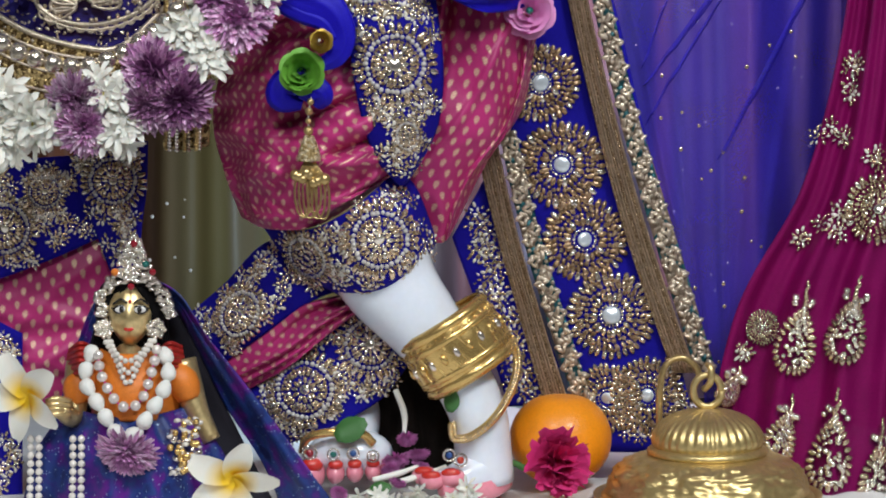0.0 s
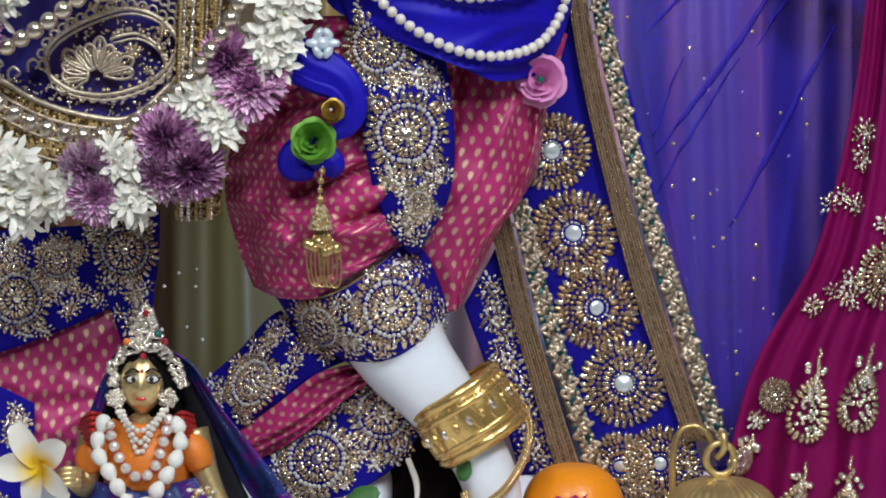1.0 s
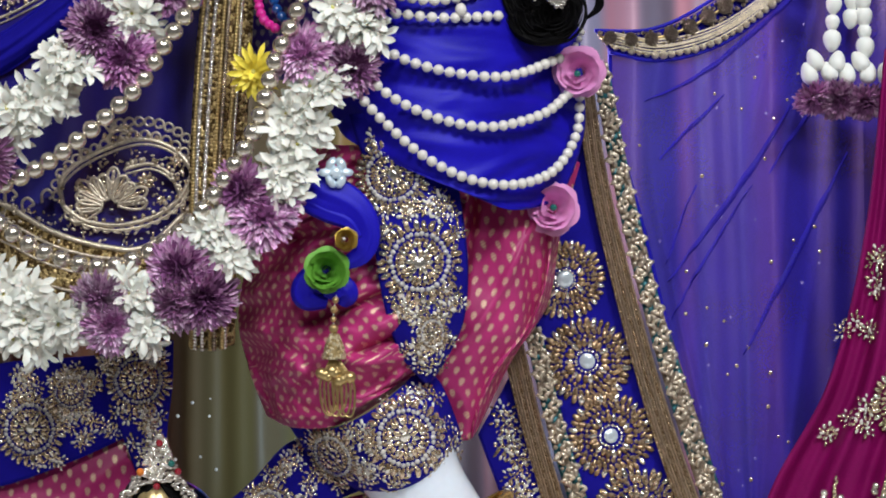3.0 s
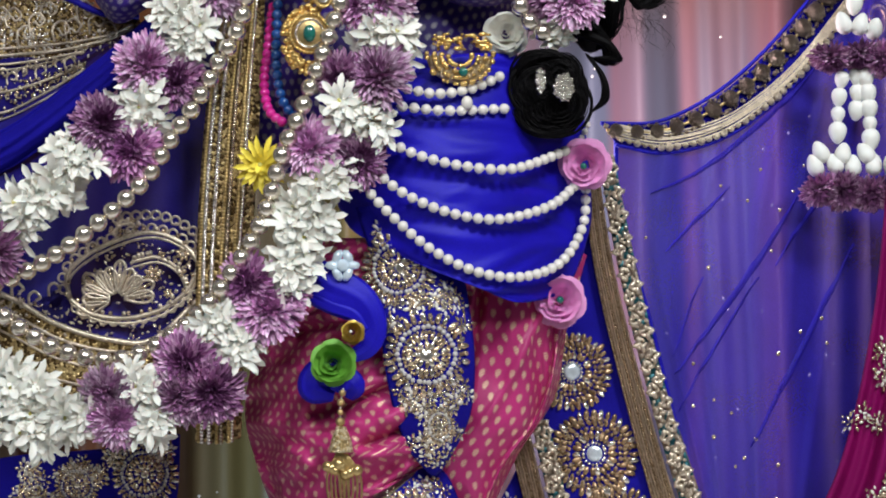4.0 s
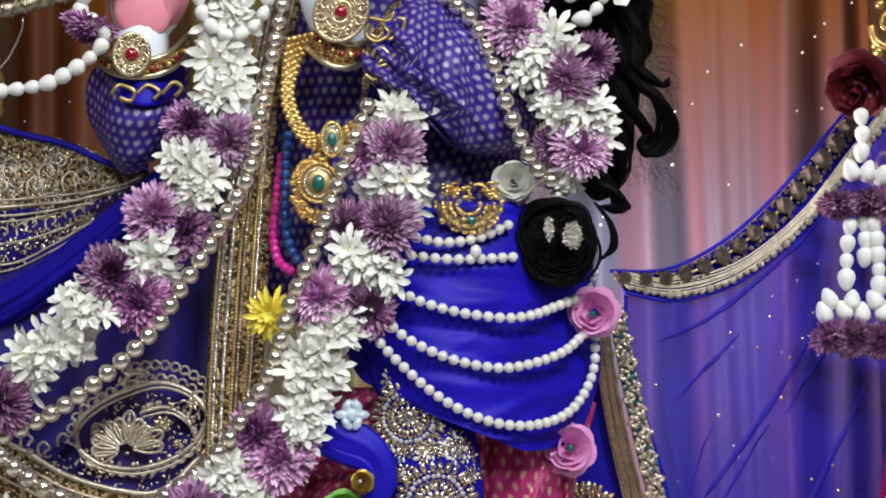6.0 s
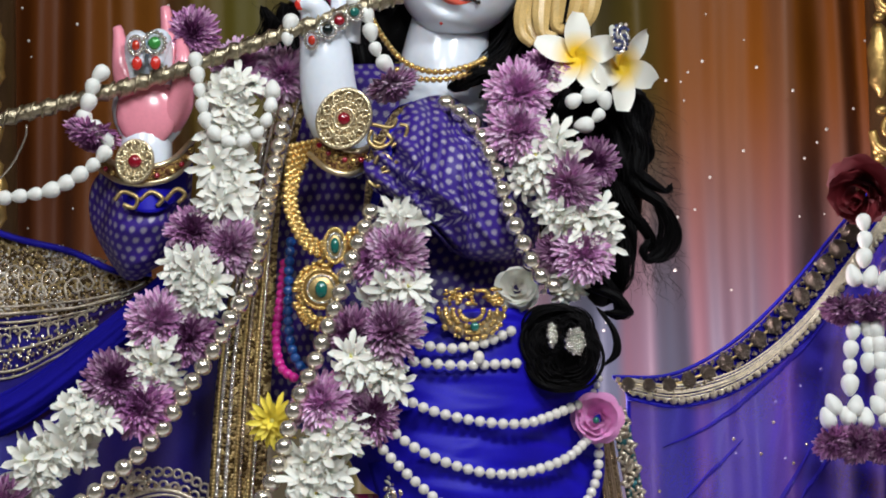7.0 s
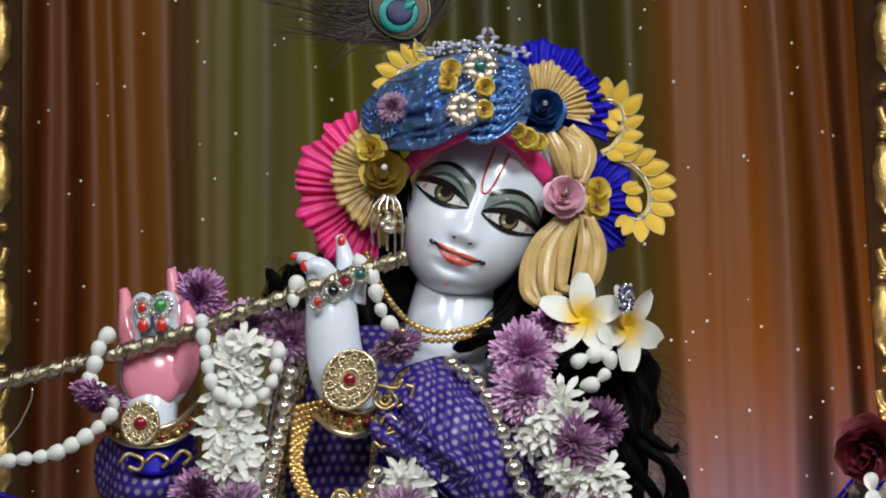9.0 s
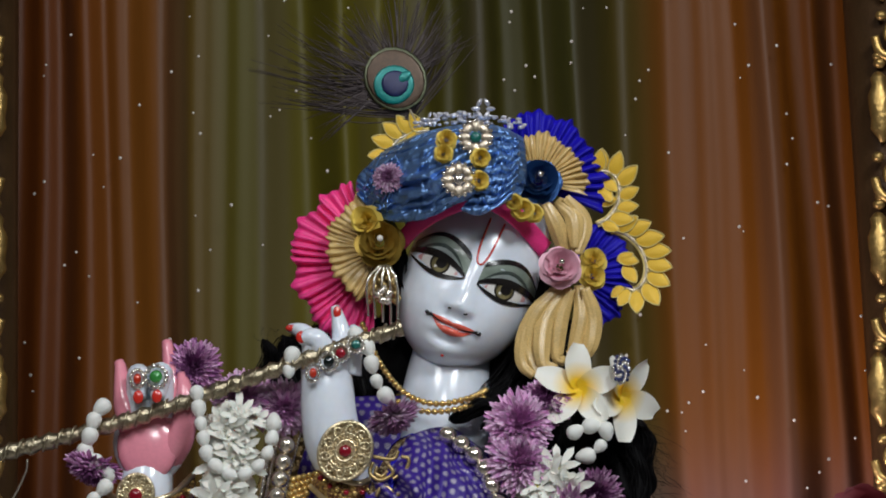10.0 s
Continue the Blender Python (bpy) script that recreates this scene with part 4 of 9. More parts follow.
def mum_data(seed, mats):
    """A chrysanthemum: a dome of slim incurved petals, dense at the heart, looser at the rim."""
    rnd, h = random.Random(seed), Heap()
    n = 400
    for i in range(n):
        t = (i + 0.5) / n
        polar = 0.12 + 1.68 * t ** 0.62 + rnd.uniform(-0.07, 0.07)
        a = i * 2.39996 + rnd.uniform(-0.15, 0.15)
        L = (0.34 + 0.27 * t) * rnd.uniform(0.75, 1.15)
        start = 0.30 + 0.12 * t
        d = np.array([math.sin(polar) * math.cos(a), math.sin(polar) * math.sin(a), 0.72 * math.cos(polar)])
        sh = (SLIM[0] * np.array([L, 0.115 + 0.02 * t, L * rnd.uniform(0.2, 1.0)]), SLIM[1])
        k = 1 if t < 0.22 or rnd.random() < 0.22 else (2 if rnd.random() < 0.4 and len(mats) > 2 else 0)
        h.add(sh, d * start + np.array([0, 0, 0.1]), spin(a, (math.pi / 2 - polar) * 0.92 + rnd.uniform(-0.12, 0.12)), 1.0, k)
    h.add(BALL, (0, 0, 0.1), None, np.array([0.40, 0.40, 0.30]), 1)
    return flower_data("mum", h, mats)


def spoon(curl, n=6):
    """A long petal with a rounded tip, slightly cupped, of length and greatest width 1."""
    v, f = [], []
    for i in range(n + 1):
        s = i / n
        w = 0.5 * (0.34 + 0.66 * s ** 0.8) * math.sqrt(max(0.02, 1 - max(0.0, (s - 0.62) / 0.38) ** 2.2))
        for j in (-1, -0.45, 0.45, 1):
            v.append((s - 0.05 * abs(j) * s, j * w, curl * math.sin(s * 2.2) + 0.10 * j * j * w))
    for i in range(n):
        for j in range(3):
            a = i * 4 + j
            f.append((a, a + 4, a + 5, a + 1))
    return np.array(v), f


SPOONS = [spoon(c) for c in (0.04, 0.12, 0.22)]


def white_data(seed):
    """A bunch of white florets with long spoon petals and small greenish-yellow hearts."""
    rnd, h = random.Random(seed), Heap()
    for k in range(5):
        a0, rr = rnd.uniform(0, 6.28), 0.56 * math.sqrt(k / 5)
        c = np.array((rr * math.cos(k * 2.4), rr * math.sin(k * 2.4), rnd.uniform(0.05, 0.30) - 0.2 * rr))
        tilt = np.array(Euler((rnd.uniform(-0.3, 0.3) - c[1] * 1.1, rnd.uniform(-0.3, 0.3) + c[0] * 1.1, 0)).to_matrix())
        for ring in range(2):
            n = 8 - 3 * ring
            for i in range(n):
                L = rnd.uniform(0.62, 0.92) * (1 - 0.3 * ring)
                sh = rnd.choice(SPOONS)
                h.add((sh[0] * np.array([L, rnd.uniform(0.25, 0.31), L]), sh[1]), c, tilt @ spin(a0 + (i + ring * 0.5) * 2 * math.pi / n + rnd.uniform(-0.2, 0.2), 0.12 + ring * 0.5 + rnd.uniform(-0.2, 0.25)), 1.0, 0)
        if k % 2 == 0:
            for j in range(4):
                h.add(LOW_BALL, c + tilt @ np.array((rnd.uniform(-0.04, 0.04), rnd.uniform(-0.04, 0.04), 0.10)), None, 0.04, 1)
    return flower_data("floret_cluster", h, [WHITE_PETAL, HEART])


def rose_data(mat, turns=5, heart=None, frill=0.0):
    """A rolled rose as (mesh, turn) pairs: cupped petals in rings round a tight spiral heart."""
    kit = []
    for layer in range(min(turns, 3)):
        n = 6 if layer < 2 else 5 if layer < 4 else 3
        rad, up = 1.0 - layer * 0.11, 0.10 + layer * 0.12
        g = np.zeros((6, 9, 3))
        for q in range(6):
            for w in range(9):
                s, t = q / 5, w / 8 - 0.5
                a = t * 2 * math.pi / n * 1.6
                r = rad * (0.25 + 0.75 * s ** 0.7) * (1 - (0.9 if layer < 2 else 0.45) * t * t) + (0.012 + frill) * math.sin(w * 2.3 + layer) * s
                g[q, w] = (r * math.cos(a), r * math.sin(a), up * s * (1.3 - 0.3 * s) + (0.12 * s ** 3 if layer > 1 else -0.12 * s * s) + 0.24 * t * s + 0.02 * layer)
        h = Heap()
        h.grid(g)
        data = flower_data("petal", h, [mat])
        for i in range(n):
            kit.append(("petal", data, (i + 0.37 * layer) * 2 * math.pi / n))
    h = Heap()
    m, core = 110, 0.78 if turns > 4 else 0.6
    g = np.zeros((4, m, 3))
    for j in range(m):
        t = j / (m - 1)
        a, r = t * 2 * math.pi * 3.6, core * (1 - t) ** 0.85 + 0.05 + 0.025 * math.sin(j * 0.9)
        for i in range(4):
            s = i / 3
            g[i, j] = (r * (0.55 + 0.45 * s) * math.cos(a), r * (0.55 + 0.45 * s) * math.sin(a), 0.08 + s * (0.34 + 0.32 * t + 0.05 * math.sin(a * 2.5)))
    h.grid(g)
    kit.append(("rolled_heart", flower_data("rolled_heart", h, [mat]), 0.0))
    if heart:
        h = Heap()
        h.add(FINE_BALL, (0, 0, 0.60 + turns * 0.06), None, 0.13)
        kit.append(("heart_bead", flower_data("heart_bead", h, [heart]), 0.0))
    return kit


def plumeria_data():
    h = Heap()
    m = material("plumeria_petal", (0.88, 0.86, 0.78), 0.5, 0, 0.06, 60, 0.1, sub=0.2)
    nt = m.node_tree
    tc = [n for n in nt.nodes if n.type == "TEX_COORD"][0]
    ln = nt.nodes.new("ShaderNodeVectorMath")
    ln.operation = "LENGTH"
    nt.links.new(tc.outputs["Object"], ln.inputs[0])
    mr = nt.nodes.new("ShaderNodeMapRange")
    mr.inputs["From Min"].default_value, mr.inputs["From Max"].default_value = 0.22, 0.62
    nt.links.new(ln.outputs["Value"], mr.inputs["Value"])
    mix = nt.nodes.new("ShaderNodeMix")
    mix.data_type = "RGBA"
    bs = nt.nodes["Principled BSDF"]
    nt.links.new(mr.outputs[0], mix.inputs[0])
    mix.inputs[6].default_value = (0.90, 0.58, 0.02, 1)
    nt.links.new(bs.inputs["Base Color"].links[0].from_socket, mix.inputs[7])
    nt.links.new(mix.outputs[2], bs.inputs["Base Color"])
    for i in range(5):
        a = i * 2 * math.pi / 5
        g = np.zeros((9, 7, 3))
        for q in range(9):
            for w in range(7):
                s, t = q / 8, w / 6 * 2 - 1
                wd = 0.30 * math.sin(math.pi * min(1.0, s * 0.80 + 0.10)) ** 0.75
                g[q, w] = (s, t * wd + 0.06 * s, 0.28 * s * (1 - 0.75 * s) + 0.07 * t + 0.05 * t * t)
        c = np.array(spin(a, 0.1))
        h.grid(g @ c.T)
    return flower_data("plumeria", h, [m])


PALE_MAUVE = material("pale_mauve_petal", (0.78, 0.58, 0.74), 0.6, 0, 0.3, 60, 0.1, sub=0.1, spread=0.5)
MUMS = [mum_data(i, [MAUVE_PETAL, DEEP_PETAL, PALE_MAUVE]) for i in range(3)]
DARK_MUMS = [mum_data(i + 5, [DEEP_PETAL, DARK_PETAL, MAUVE_PETAL]) for i in range(2)]
WHITES = [white_data(i) for i in range(4)]


def daisy_data():
    """A loose yellow bloom of long flat petals in three rings."""
    rnd, h = random.Random(11), Heap()
    for ring, (n, L0, up) in enumerate(((16, 1.0, 0.05), (13, 0.85, 0.35), (9, 0.6, 0.75))):
        for i in range(n):
            sh, L = rnd.choice(SPOONS), L0 * rnd.uniform(0.85, 1.08)
            h.add((sh[0] * np.array([L, 0.24, L]), sh[1]), (0, 0, 0.05 * ring), spin((i + 0.5 * ring) * 2 * math.pi / n + rnd.uniform(-0.1, 0.1), up + rnd.uniform(-0.12, 0.12)), 1.0, 0)
    h.add(LOW_BALL, (0, 0, 0.2), None, 0.14, 1)
    return flower_data("daisy", h, [YELLOW_PETAL, HEART])


YELLOW_MUM = daisy_data()
PLUMERIA = plumeria_data()
FACE = Matrix(((1, 0, 0), (0, 0, -1), (0, 1, 0))).to_4x4()
DICE = random.Random(21)


def bloom(name, data, zone, x, y, o, r, parent=None, tip=0.45, turn=None, flat=1.0, lean=(0, 0)):
    """A flower at a board point, facing the hall, tipped a little."""
    ob = new(name, None if isinstance(data, list) else data)
    e = Euler((lean[0] + DICE.uniform(-tip, tip), lean[1] + DICE.uniform(-tip, tip), 0)).to_matrix().to_4x4()
    ob.matrix_world = Matrix.Translation(at(zone, x, y, o)) @ FACE @ e @ Matrix.Rotation(DICE.uniform(0, 6.28) if turn is None else turn, 4, "Z") @ Matrix.Diagonal((r * U, r * U, r * U * flat, 1))
    ob.parent = parent
    if isinstance(data, list):
        ob.empty_display_size = 0.5
        for nm, me, a in data:
            p = new(nm, me)
            p.parent = ob
            p.matrix_basis = Matrix.Rotation(a, 4, "Z")
    return ob


def single(name, data, zone, x, y, o, r, label, category="flower", **k):
    return tagged(bloom(name, data, zone, x, y, o, r, **k), label, category)


def build_garland():
    top = thing("flower_garland", "thick garland of white and purple fresh chrysanthemums", "garland")

    def run(zone, items):
        for kind, x, y, o, r in items:
            if kind == "w":
                bloom("white_flower", DICE.choice(WHITES), zone, x, y, o, r, top)
                bloom("white_flower", DICE.choice(WHITES), zone, x + DICE.uniform(-26, 26), y + DICE.uniform(-26, 26), o - 8, r * 0.9, top)
            elif kind == "p":
                bloom("purple_flower", DICE.choice(MUMS), zone, x, y, o, r, top)
            else:
                bloom("dark_purple_flower", DICE.choice(DARK_MUMS), zone, x, y, o, r, top)

    run("chest", [
        ("p", 430, 225, 120, 60), ("p", 500, 232, 115, 55), ("w", 405, 270, 165, 56), ("w", 400, 325, 175, 58), ("w", 395, 385, 180, 60), ("w", 405, 450, 185, 62),
        ("d", 340, 512, 190, 52), ("p", 408, 540, 200, 58), ("w", 345, 590, 210, 60), ("w", 350, 640, 210, 55), ("p", 275, 672, 220, 60),
        ("d", 335, 700, 215, 56), ("w", 268, 742, 225, 62), ("d", 200, 775, 230, 58), ("d", 255, 825, 230, 60), ("w", 160, 850, 235, 62), ("w", 110, 890, 238, 62),
        ("w", 55, 930, 240, 62), ("d", 8, 1000, 240, 60),
        ("w", 715, 500, 200, 55), ("p", 700, 553, 215, 62), ("d", 660, 565, 205, 48), ("w", 690, 615, 220, 60), ("w", 715, 640, 215, 50), ("d", 625, 690, 225, 52),
        ("p", 690, 688, 235, 66), ("w", 630, 755, 235, 58), ("w", 675, 768, 235, 56), ("p", 570, 815, 240, 58), ("d", 650, 835, 236, 56),
        ("p", 915, 265, 150, 62), ("d", 960, 232, 130, 55), ("p", 912, 335, 165, 62), ("w", 970, 365, 160, 62), ("w", 950, 400, 165, 52),
        ("p", 1005, 425, 165, 60), ("d", 1045, 388, 145, 50), ("w", 1035, 490, 150, 56), ("w", 985, 480, 155, 46), ("p", 1030, 550, 150, 58), ("d", 985, 545, 140, 42), ("w", 1010, 590, 130, 42)])
    run("mid", [
        ("w", 590, 380, 242, 58), ("w", 555, 430, 245, 62), ("w", 530, 490, 248, 62), ("w", 510, 545, 248, 60), ("d", 440, 570, 245, 56), ("p", 475, 622, 248, 62), ("d", 500, 600, 240, 48),
        ("w", 385, 640, 250, 50), ("w", 420, 672, 250, 54), ("d", 330, 715, 250, 62), ("d", 370, 760, 252, 64), ("p", 320, 770, 250, 56),
        ("w", 262, 760, 250, 50), ("w", 275, 805, 250, 52), ("p", 190, 765, 250, 54), ("p", 205, 812, 250, 54), ("w", 110, 800, 250, 60), ("w", 70, 770, 248, 56), ("w", 20, 760, 245, 60), ("w", 55, 835, 248, 58), ("w", -30, 800, 245, 60)])


build_garland()

# ---- strings of silver beads along the garland ----
bead_string("silver_necklace", "long string of polished silver beads beside the garland", "necklace",
            path("chest", [(505, 285, 130), (482, 400, 150), (458, 520, 215), (442, 600, 228), (408, 660, 238), (372, 725, 245), (318, 805, 255), (268, 880, 258), (155, 980, 260), (60, 1040, 225), (-40, 1080, 220)], 160), 15.8, SILVER, step=30.5)
bead_string("silver_necklace", "long string of polished silver beads beside the garland", "necklace",
            path("mid", [(640, -20, 190), (600, 80, 225), (570, 165, 240), (530, 270, 255), (495, 350, 262), (470, 440, 262), (430, 520, 262), (370, 605, 262), (320, 652, 235), (255, 692, 235), (190, 708, 232), (110, 692, 230), (40, 655, 228), (-30, 600, 225)], 160), 15.8, SILVER, step=30.5)
bead_string("silver_necklace", "string of polished silver beads over the shoulder", "necklace",
            path("chest", [(775, 275, 130), (835, 320, 165), (868, 385, 185), (895, 465, 190), (925, 535, 185), (955, 590, 165), (990, 615, 140)], 80), 16, SILVER, step=31)

# ---- waist ----


def build_sash():
    top = thing("waist_cloth", "royal blue silk sash wrapped tightly round the waist", "clothing")
    c = Cloth("mid", [
        [(580, 165, 60), (720, 172, 140), (880, 165, 120), (1010, 190, 0)],
        [(570, 235, 80), (720, 240, 172), (880, 240, 152), (1030, 270, 0)],
        [(560, 330, 90), (720, 350, 195), (880, 370, 170), (1040, 370, 0)],
        [(600, 440, 110), (740, 470, 205), (880, 490, 175), (1045, 450, 0)],
        [(640, 490, 150), (760, 540, 205), (890, 570, 175), (1030, 520, 10)],
        [(780, 545, 170), (850, 580, 180), (920, 605, 150), (1000, 590, 30)],
    ], 60, 60, ridges(26, 11, 0.022, 0.35, 4))
    c.mesh("cloth", BLUE_SILK, top)
    for pts in ([(710, 226, 200), (770, 236, 205), (830, 228, 190), (890, 202, 160)], [(700, 258, 205), (790, 266, 210), (900, 262, 160)],
                [(680, 318, 215), (740, 345, 222), (820, 364, 215), (910, 368, 190), (1005, 335, 90)],
                [(655, 366, 225), (710, 410, 232), (790, 445, 225), (880, 458, 205), (970, 435, 140), (1020, 395, 70)],
                [(635, 392, 228), (690, 450, 232), (760, 510, 228), (840, 550, 215), (920, 560, 185), (990, 535, 120), (1030, 470, 60), (1036, 395, 40)]):
        bead_string("pearl_string", "string of round white pearls across the blue sash", "necklace", path("mid", pts, 70), 9.2, PEARL, "pearl", step=19, group="pearl strings at the waist")
    short = path("mid", [(1040, 285, 30), (1030, 310, 40), (1015, 330, 45)], 14)
    bead_string("pearl_string", "short loop of white pearls at the rose", "necklace", short, 6, PEARL, "pearl")


build_sash()

# ---- embroidered cloths at the side ----


def build_side_cloth():
    top = thing("embroidered_shawl", "dark blue shawl with gold paisley embroidery and border", "shawl")
    c = Cloth("mid", [
        [(-80, 330, -20), (120, 250, -10), (280, 120, 0), (420, 60, 10)],
        [(-80, 480, 20), (120, 430, 40), (260, 380, 40), (390, 340, 30)],
        [(-80, 600, 60), (100, 580, 80), (260, 560, 80), (380, 540, 60)],
        [(-80, 660, 90), (100, 700, 110), (250, 720, 110), (370, 660, 90)],
    ], 50, 50, lambda u, v: 7 * math.sin(u * 20 + v * 3))
    c.mesh("cloth", DARK_SHEER, top, thick=0)
    b = Cloth("mid", [[(-80, 560, 95), (20, 600, 105), (100, 645, 112), (190, 672, 115), (270, 672, 112), (350, 600, 100)],
                      [(-80, 690, 110), (20, 745, 122), (100, 780, 128), (190, 790, 130), (290, 760, 126), (385, 660, 105)]], 60, 12)
    b.mesh("gold_border", GOLD_CLOTH, top, thick=3)
    for k, rad in ((0, 5.0), (2, 2.6), (5, 2.2), (8, 2.6), (11, 4.0)):
        t = Heap()
        tube(t, b.w[k] + b.nrm[k] * 3 * U, rad * U, 6)
        t.object("border_cord", GOTA, top)
    h = Heap()
    rnd = random.Random(4)

    def coil(pts, r, o=118, beads=True):
        q = curve_points([(x, y, o) for x, y in pts], 50)
        tube(h, [tuple(at("mid", *p)) for p in q], r * U, 6, 0)
        if beads:
            for p in q[::3]:
                h.add(LOW_BALL, at("mid", p[0] + rnd.uniform(-6, 6), p[1] - r - 4, o + 2), None, 4.5 * U, rnd.choice((0, 1)))

    def loops(pts, n, size, out, o=118):
        """Small spiral loops set along the outer side of a line."""
        q = curve_points([(x, y, 0) for x, y in pts], n + 2)
        for k in range(1, n + 1):
            d = q[k + 1] - q[k - 1]
            L = math.hypot(d[0], d[1])
            nx, ny, tx, ty = -d[1] / L * out, d[0] / L * out, d[0] / L, d[1] / L
            ring = [(q[k][0] + nx * size * (1 + math.sin(a)) * 0.9 * (1 - a / 22) + tx * size * math.cos(a) * (1 - a / 12), q[k][1] + ny * size * (1 + math.sin(a)) * 0.9 * (1 - a / 22) + ty * size * math.cos(a) * (1 - a / 12)) for a in np.linspace(-1.5, 6.2, 9)]
            coil(ring, 2.1, o, False)

    # the large paisley: its double outlines, scalloped loops, and the fan flower inside
    arch = [(122, 600), (118, 558), (150, 524), (205, 496), (262, 482), (312, 496), (346, 530), (356, 575)]
    sweep = [(122, 600), (160, 626), (222, 634), (285, 618), (328, 586), (350, 545)]
    inner = [(232, 534), (276, 526), (312, 546), (330, 582)]
    for line, k in ((arch, 4.2), (sweep, 4.2), (inner, 3.6)):
        coil(line, k, 120)
        coil([(x + 3, y + 9) for x, y in line], k * 0.6, 119, False)
    loops(arch, 19, 9, -1)
    loops(sweep, 15, 8, 1)
    loops([(190, 470), (235, 460), (290, 462), (340, 490), (372, 540)], 12, 9, -1)
    coil([(196, 486), (214, 468), (236, 470), (232, 488), (216, 486)], 3.4)
    for k in range(11):
        a = radians(8 + 19 * k)
        L, w = 66 + 8 * math.sin(k * 2.0), 11
        cx, cy = 205, 602
        ax_, ay_ = math.cos(a), -math.sin(a) * 0.95
        coil([(cx + ax_ * L * t + (-ay_) * w * e, cy + ay_ * L * t + ax_ * w * e) for t, e in ((0.2, 0), (0.55, 0.8), (0.85, 0.9), (1.0, 0), (0.85, -0.9), (0.55, -0.8), (0.2, 0))], 2.8, 121, False)
        for t in (0.45, 0.6, 0.74, 0.88):
            h.add(DROP, at("mid", cx + ax_ * L * t, cy + ay_ * L * t, 118), np.array(FACE.to_3x3()) @ spin(a), 7 * U, 1 if k % 2 else 0)
    for cx, cy, r in ((268, 556, 15), (322, 520, 13), (150, 570, 9), (296, 590, 9)):
        for k in range(7):
            a = k * 0.898
            h.add((BALL[0] * (1, 0.6, 0.5), BALL[1]), at("mid", cx + r * 0.6 * math.cos(a), cy + r * 0.6 * math.sin(a), 119), np.array(FACE.to_3x3()) @ spin(-a), r * 0.5 * U, 1)
        h.add(LOW_BALL, at("mid", cx, cy, 123), None, r * 0.3 * U, 2)
    # scattered seed work between the outlines and down to the border
    for _ in range(900):
        x, y = rnd.uniform(-40, 385), rnd.uniform(500, 690)
        low = 600 + 60 * math.sin(max(0.0, min(1.0, x / 300)) * 1.9)
        if (320 < x and y < 640) or (y > low - 22 and y < low + 50) or (150 < x < 330 and 500 < y < 610 and rnd.random() < 0.6):
            h.add(DROP, at("mid", x, y, 108 + rnd.uniform(0, 10)), np.array(FACE.to_3x3()) @ spin(rnd.uniform(0, 6)), rnd.uniform(2.6, 5) * U, rnd.choice((0, 0, 1, 2)))
    for x, y in ((30, 585), (70, 540), (95, 585), (60, 600)):
        coil([(x - 10, y + 10), (x - 10, y - 6), (x, y - 13), (x + 10, y - 3), (x + 2, y + 3)], 2.6, 112, False)
    tagged(h.object("gold_embroidery", [GOTA, TOPAZ, SILVER], top), kind="stuff")
    # upright gold panel with rows of stones
    g = Cloth("mid", [[(455, -260, 95), (500, -260, 100), (540, -260, 95)], [(420, -40, 95), (450, -40, 105), (478, -40, 95)],
                      [(372, 200, 115), (415, 200, 125), (462, 200, 115)], [(352, 420, 130), (395, 420, 142), (450, 420, 130)],
                      [(345, 640, 120), (385, 640, 130), (432, 640, 118)], [(345, 850, 100), (385, 853, 110), (425, 846, 98)]], 14, 60)
    g.mesh("gold_panel", GOLD_CLOTH, top, thick=4)
    for k, (mat_, r) in enumerate(((OLD_GOLD, 4.0), (CRYSTAL, 5.0), (CRYSTAL, 5.0), (OLD_GOLD, 4.0), (TOPAZ, 4.5), (OLD_GOLD, 4.5), (SILVER, 4.0))):
        u = (k + 0.7) / 8
        col = np.array([g.w[i, int(u * 13)] + g.nrm[i, int(u * 13)] * 4 * U for i in range(60)])
        hh = Heap()
        dense = np.stack([np.interp(np.linspace(0, 59, 185), np.arange(60), col[:, j]) for j in range(3)], 1)
        for p in dense:
            hh.add(LOW_BALL, p, None, r * U)
        tagged(hh.object("stone_trim", mat_, top), kind="stuff")


build_side_cloth()


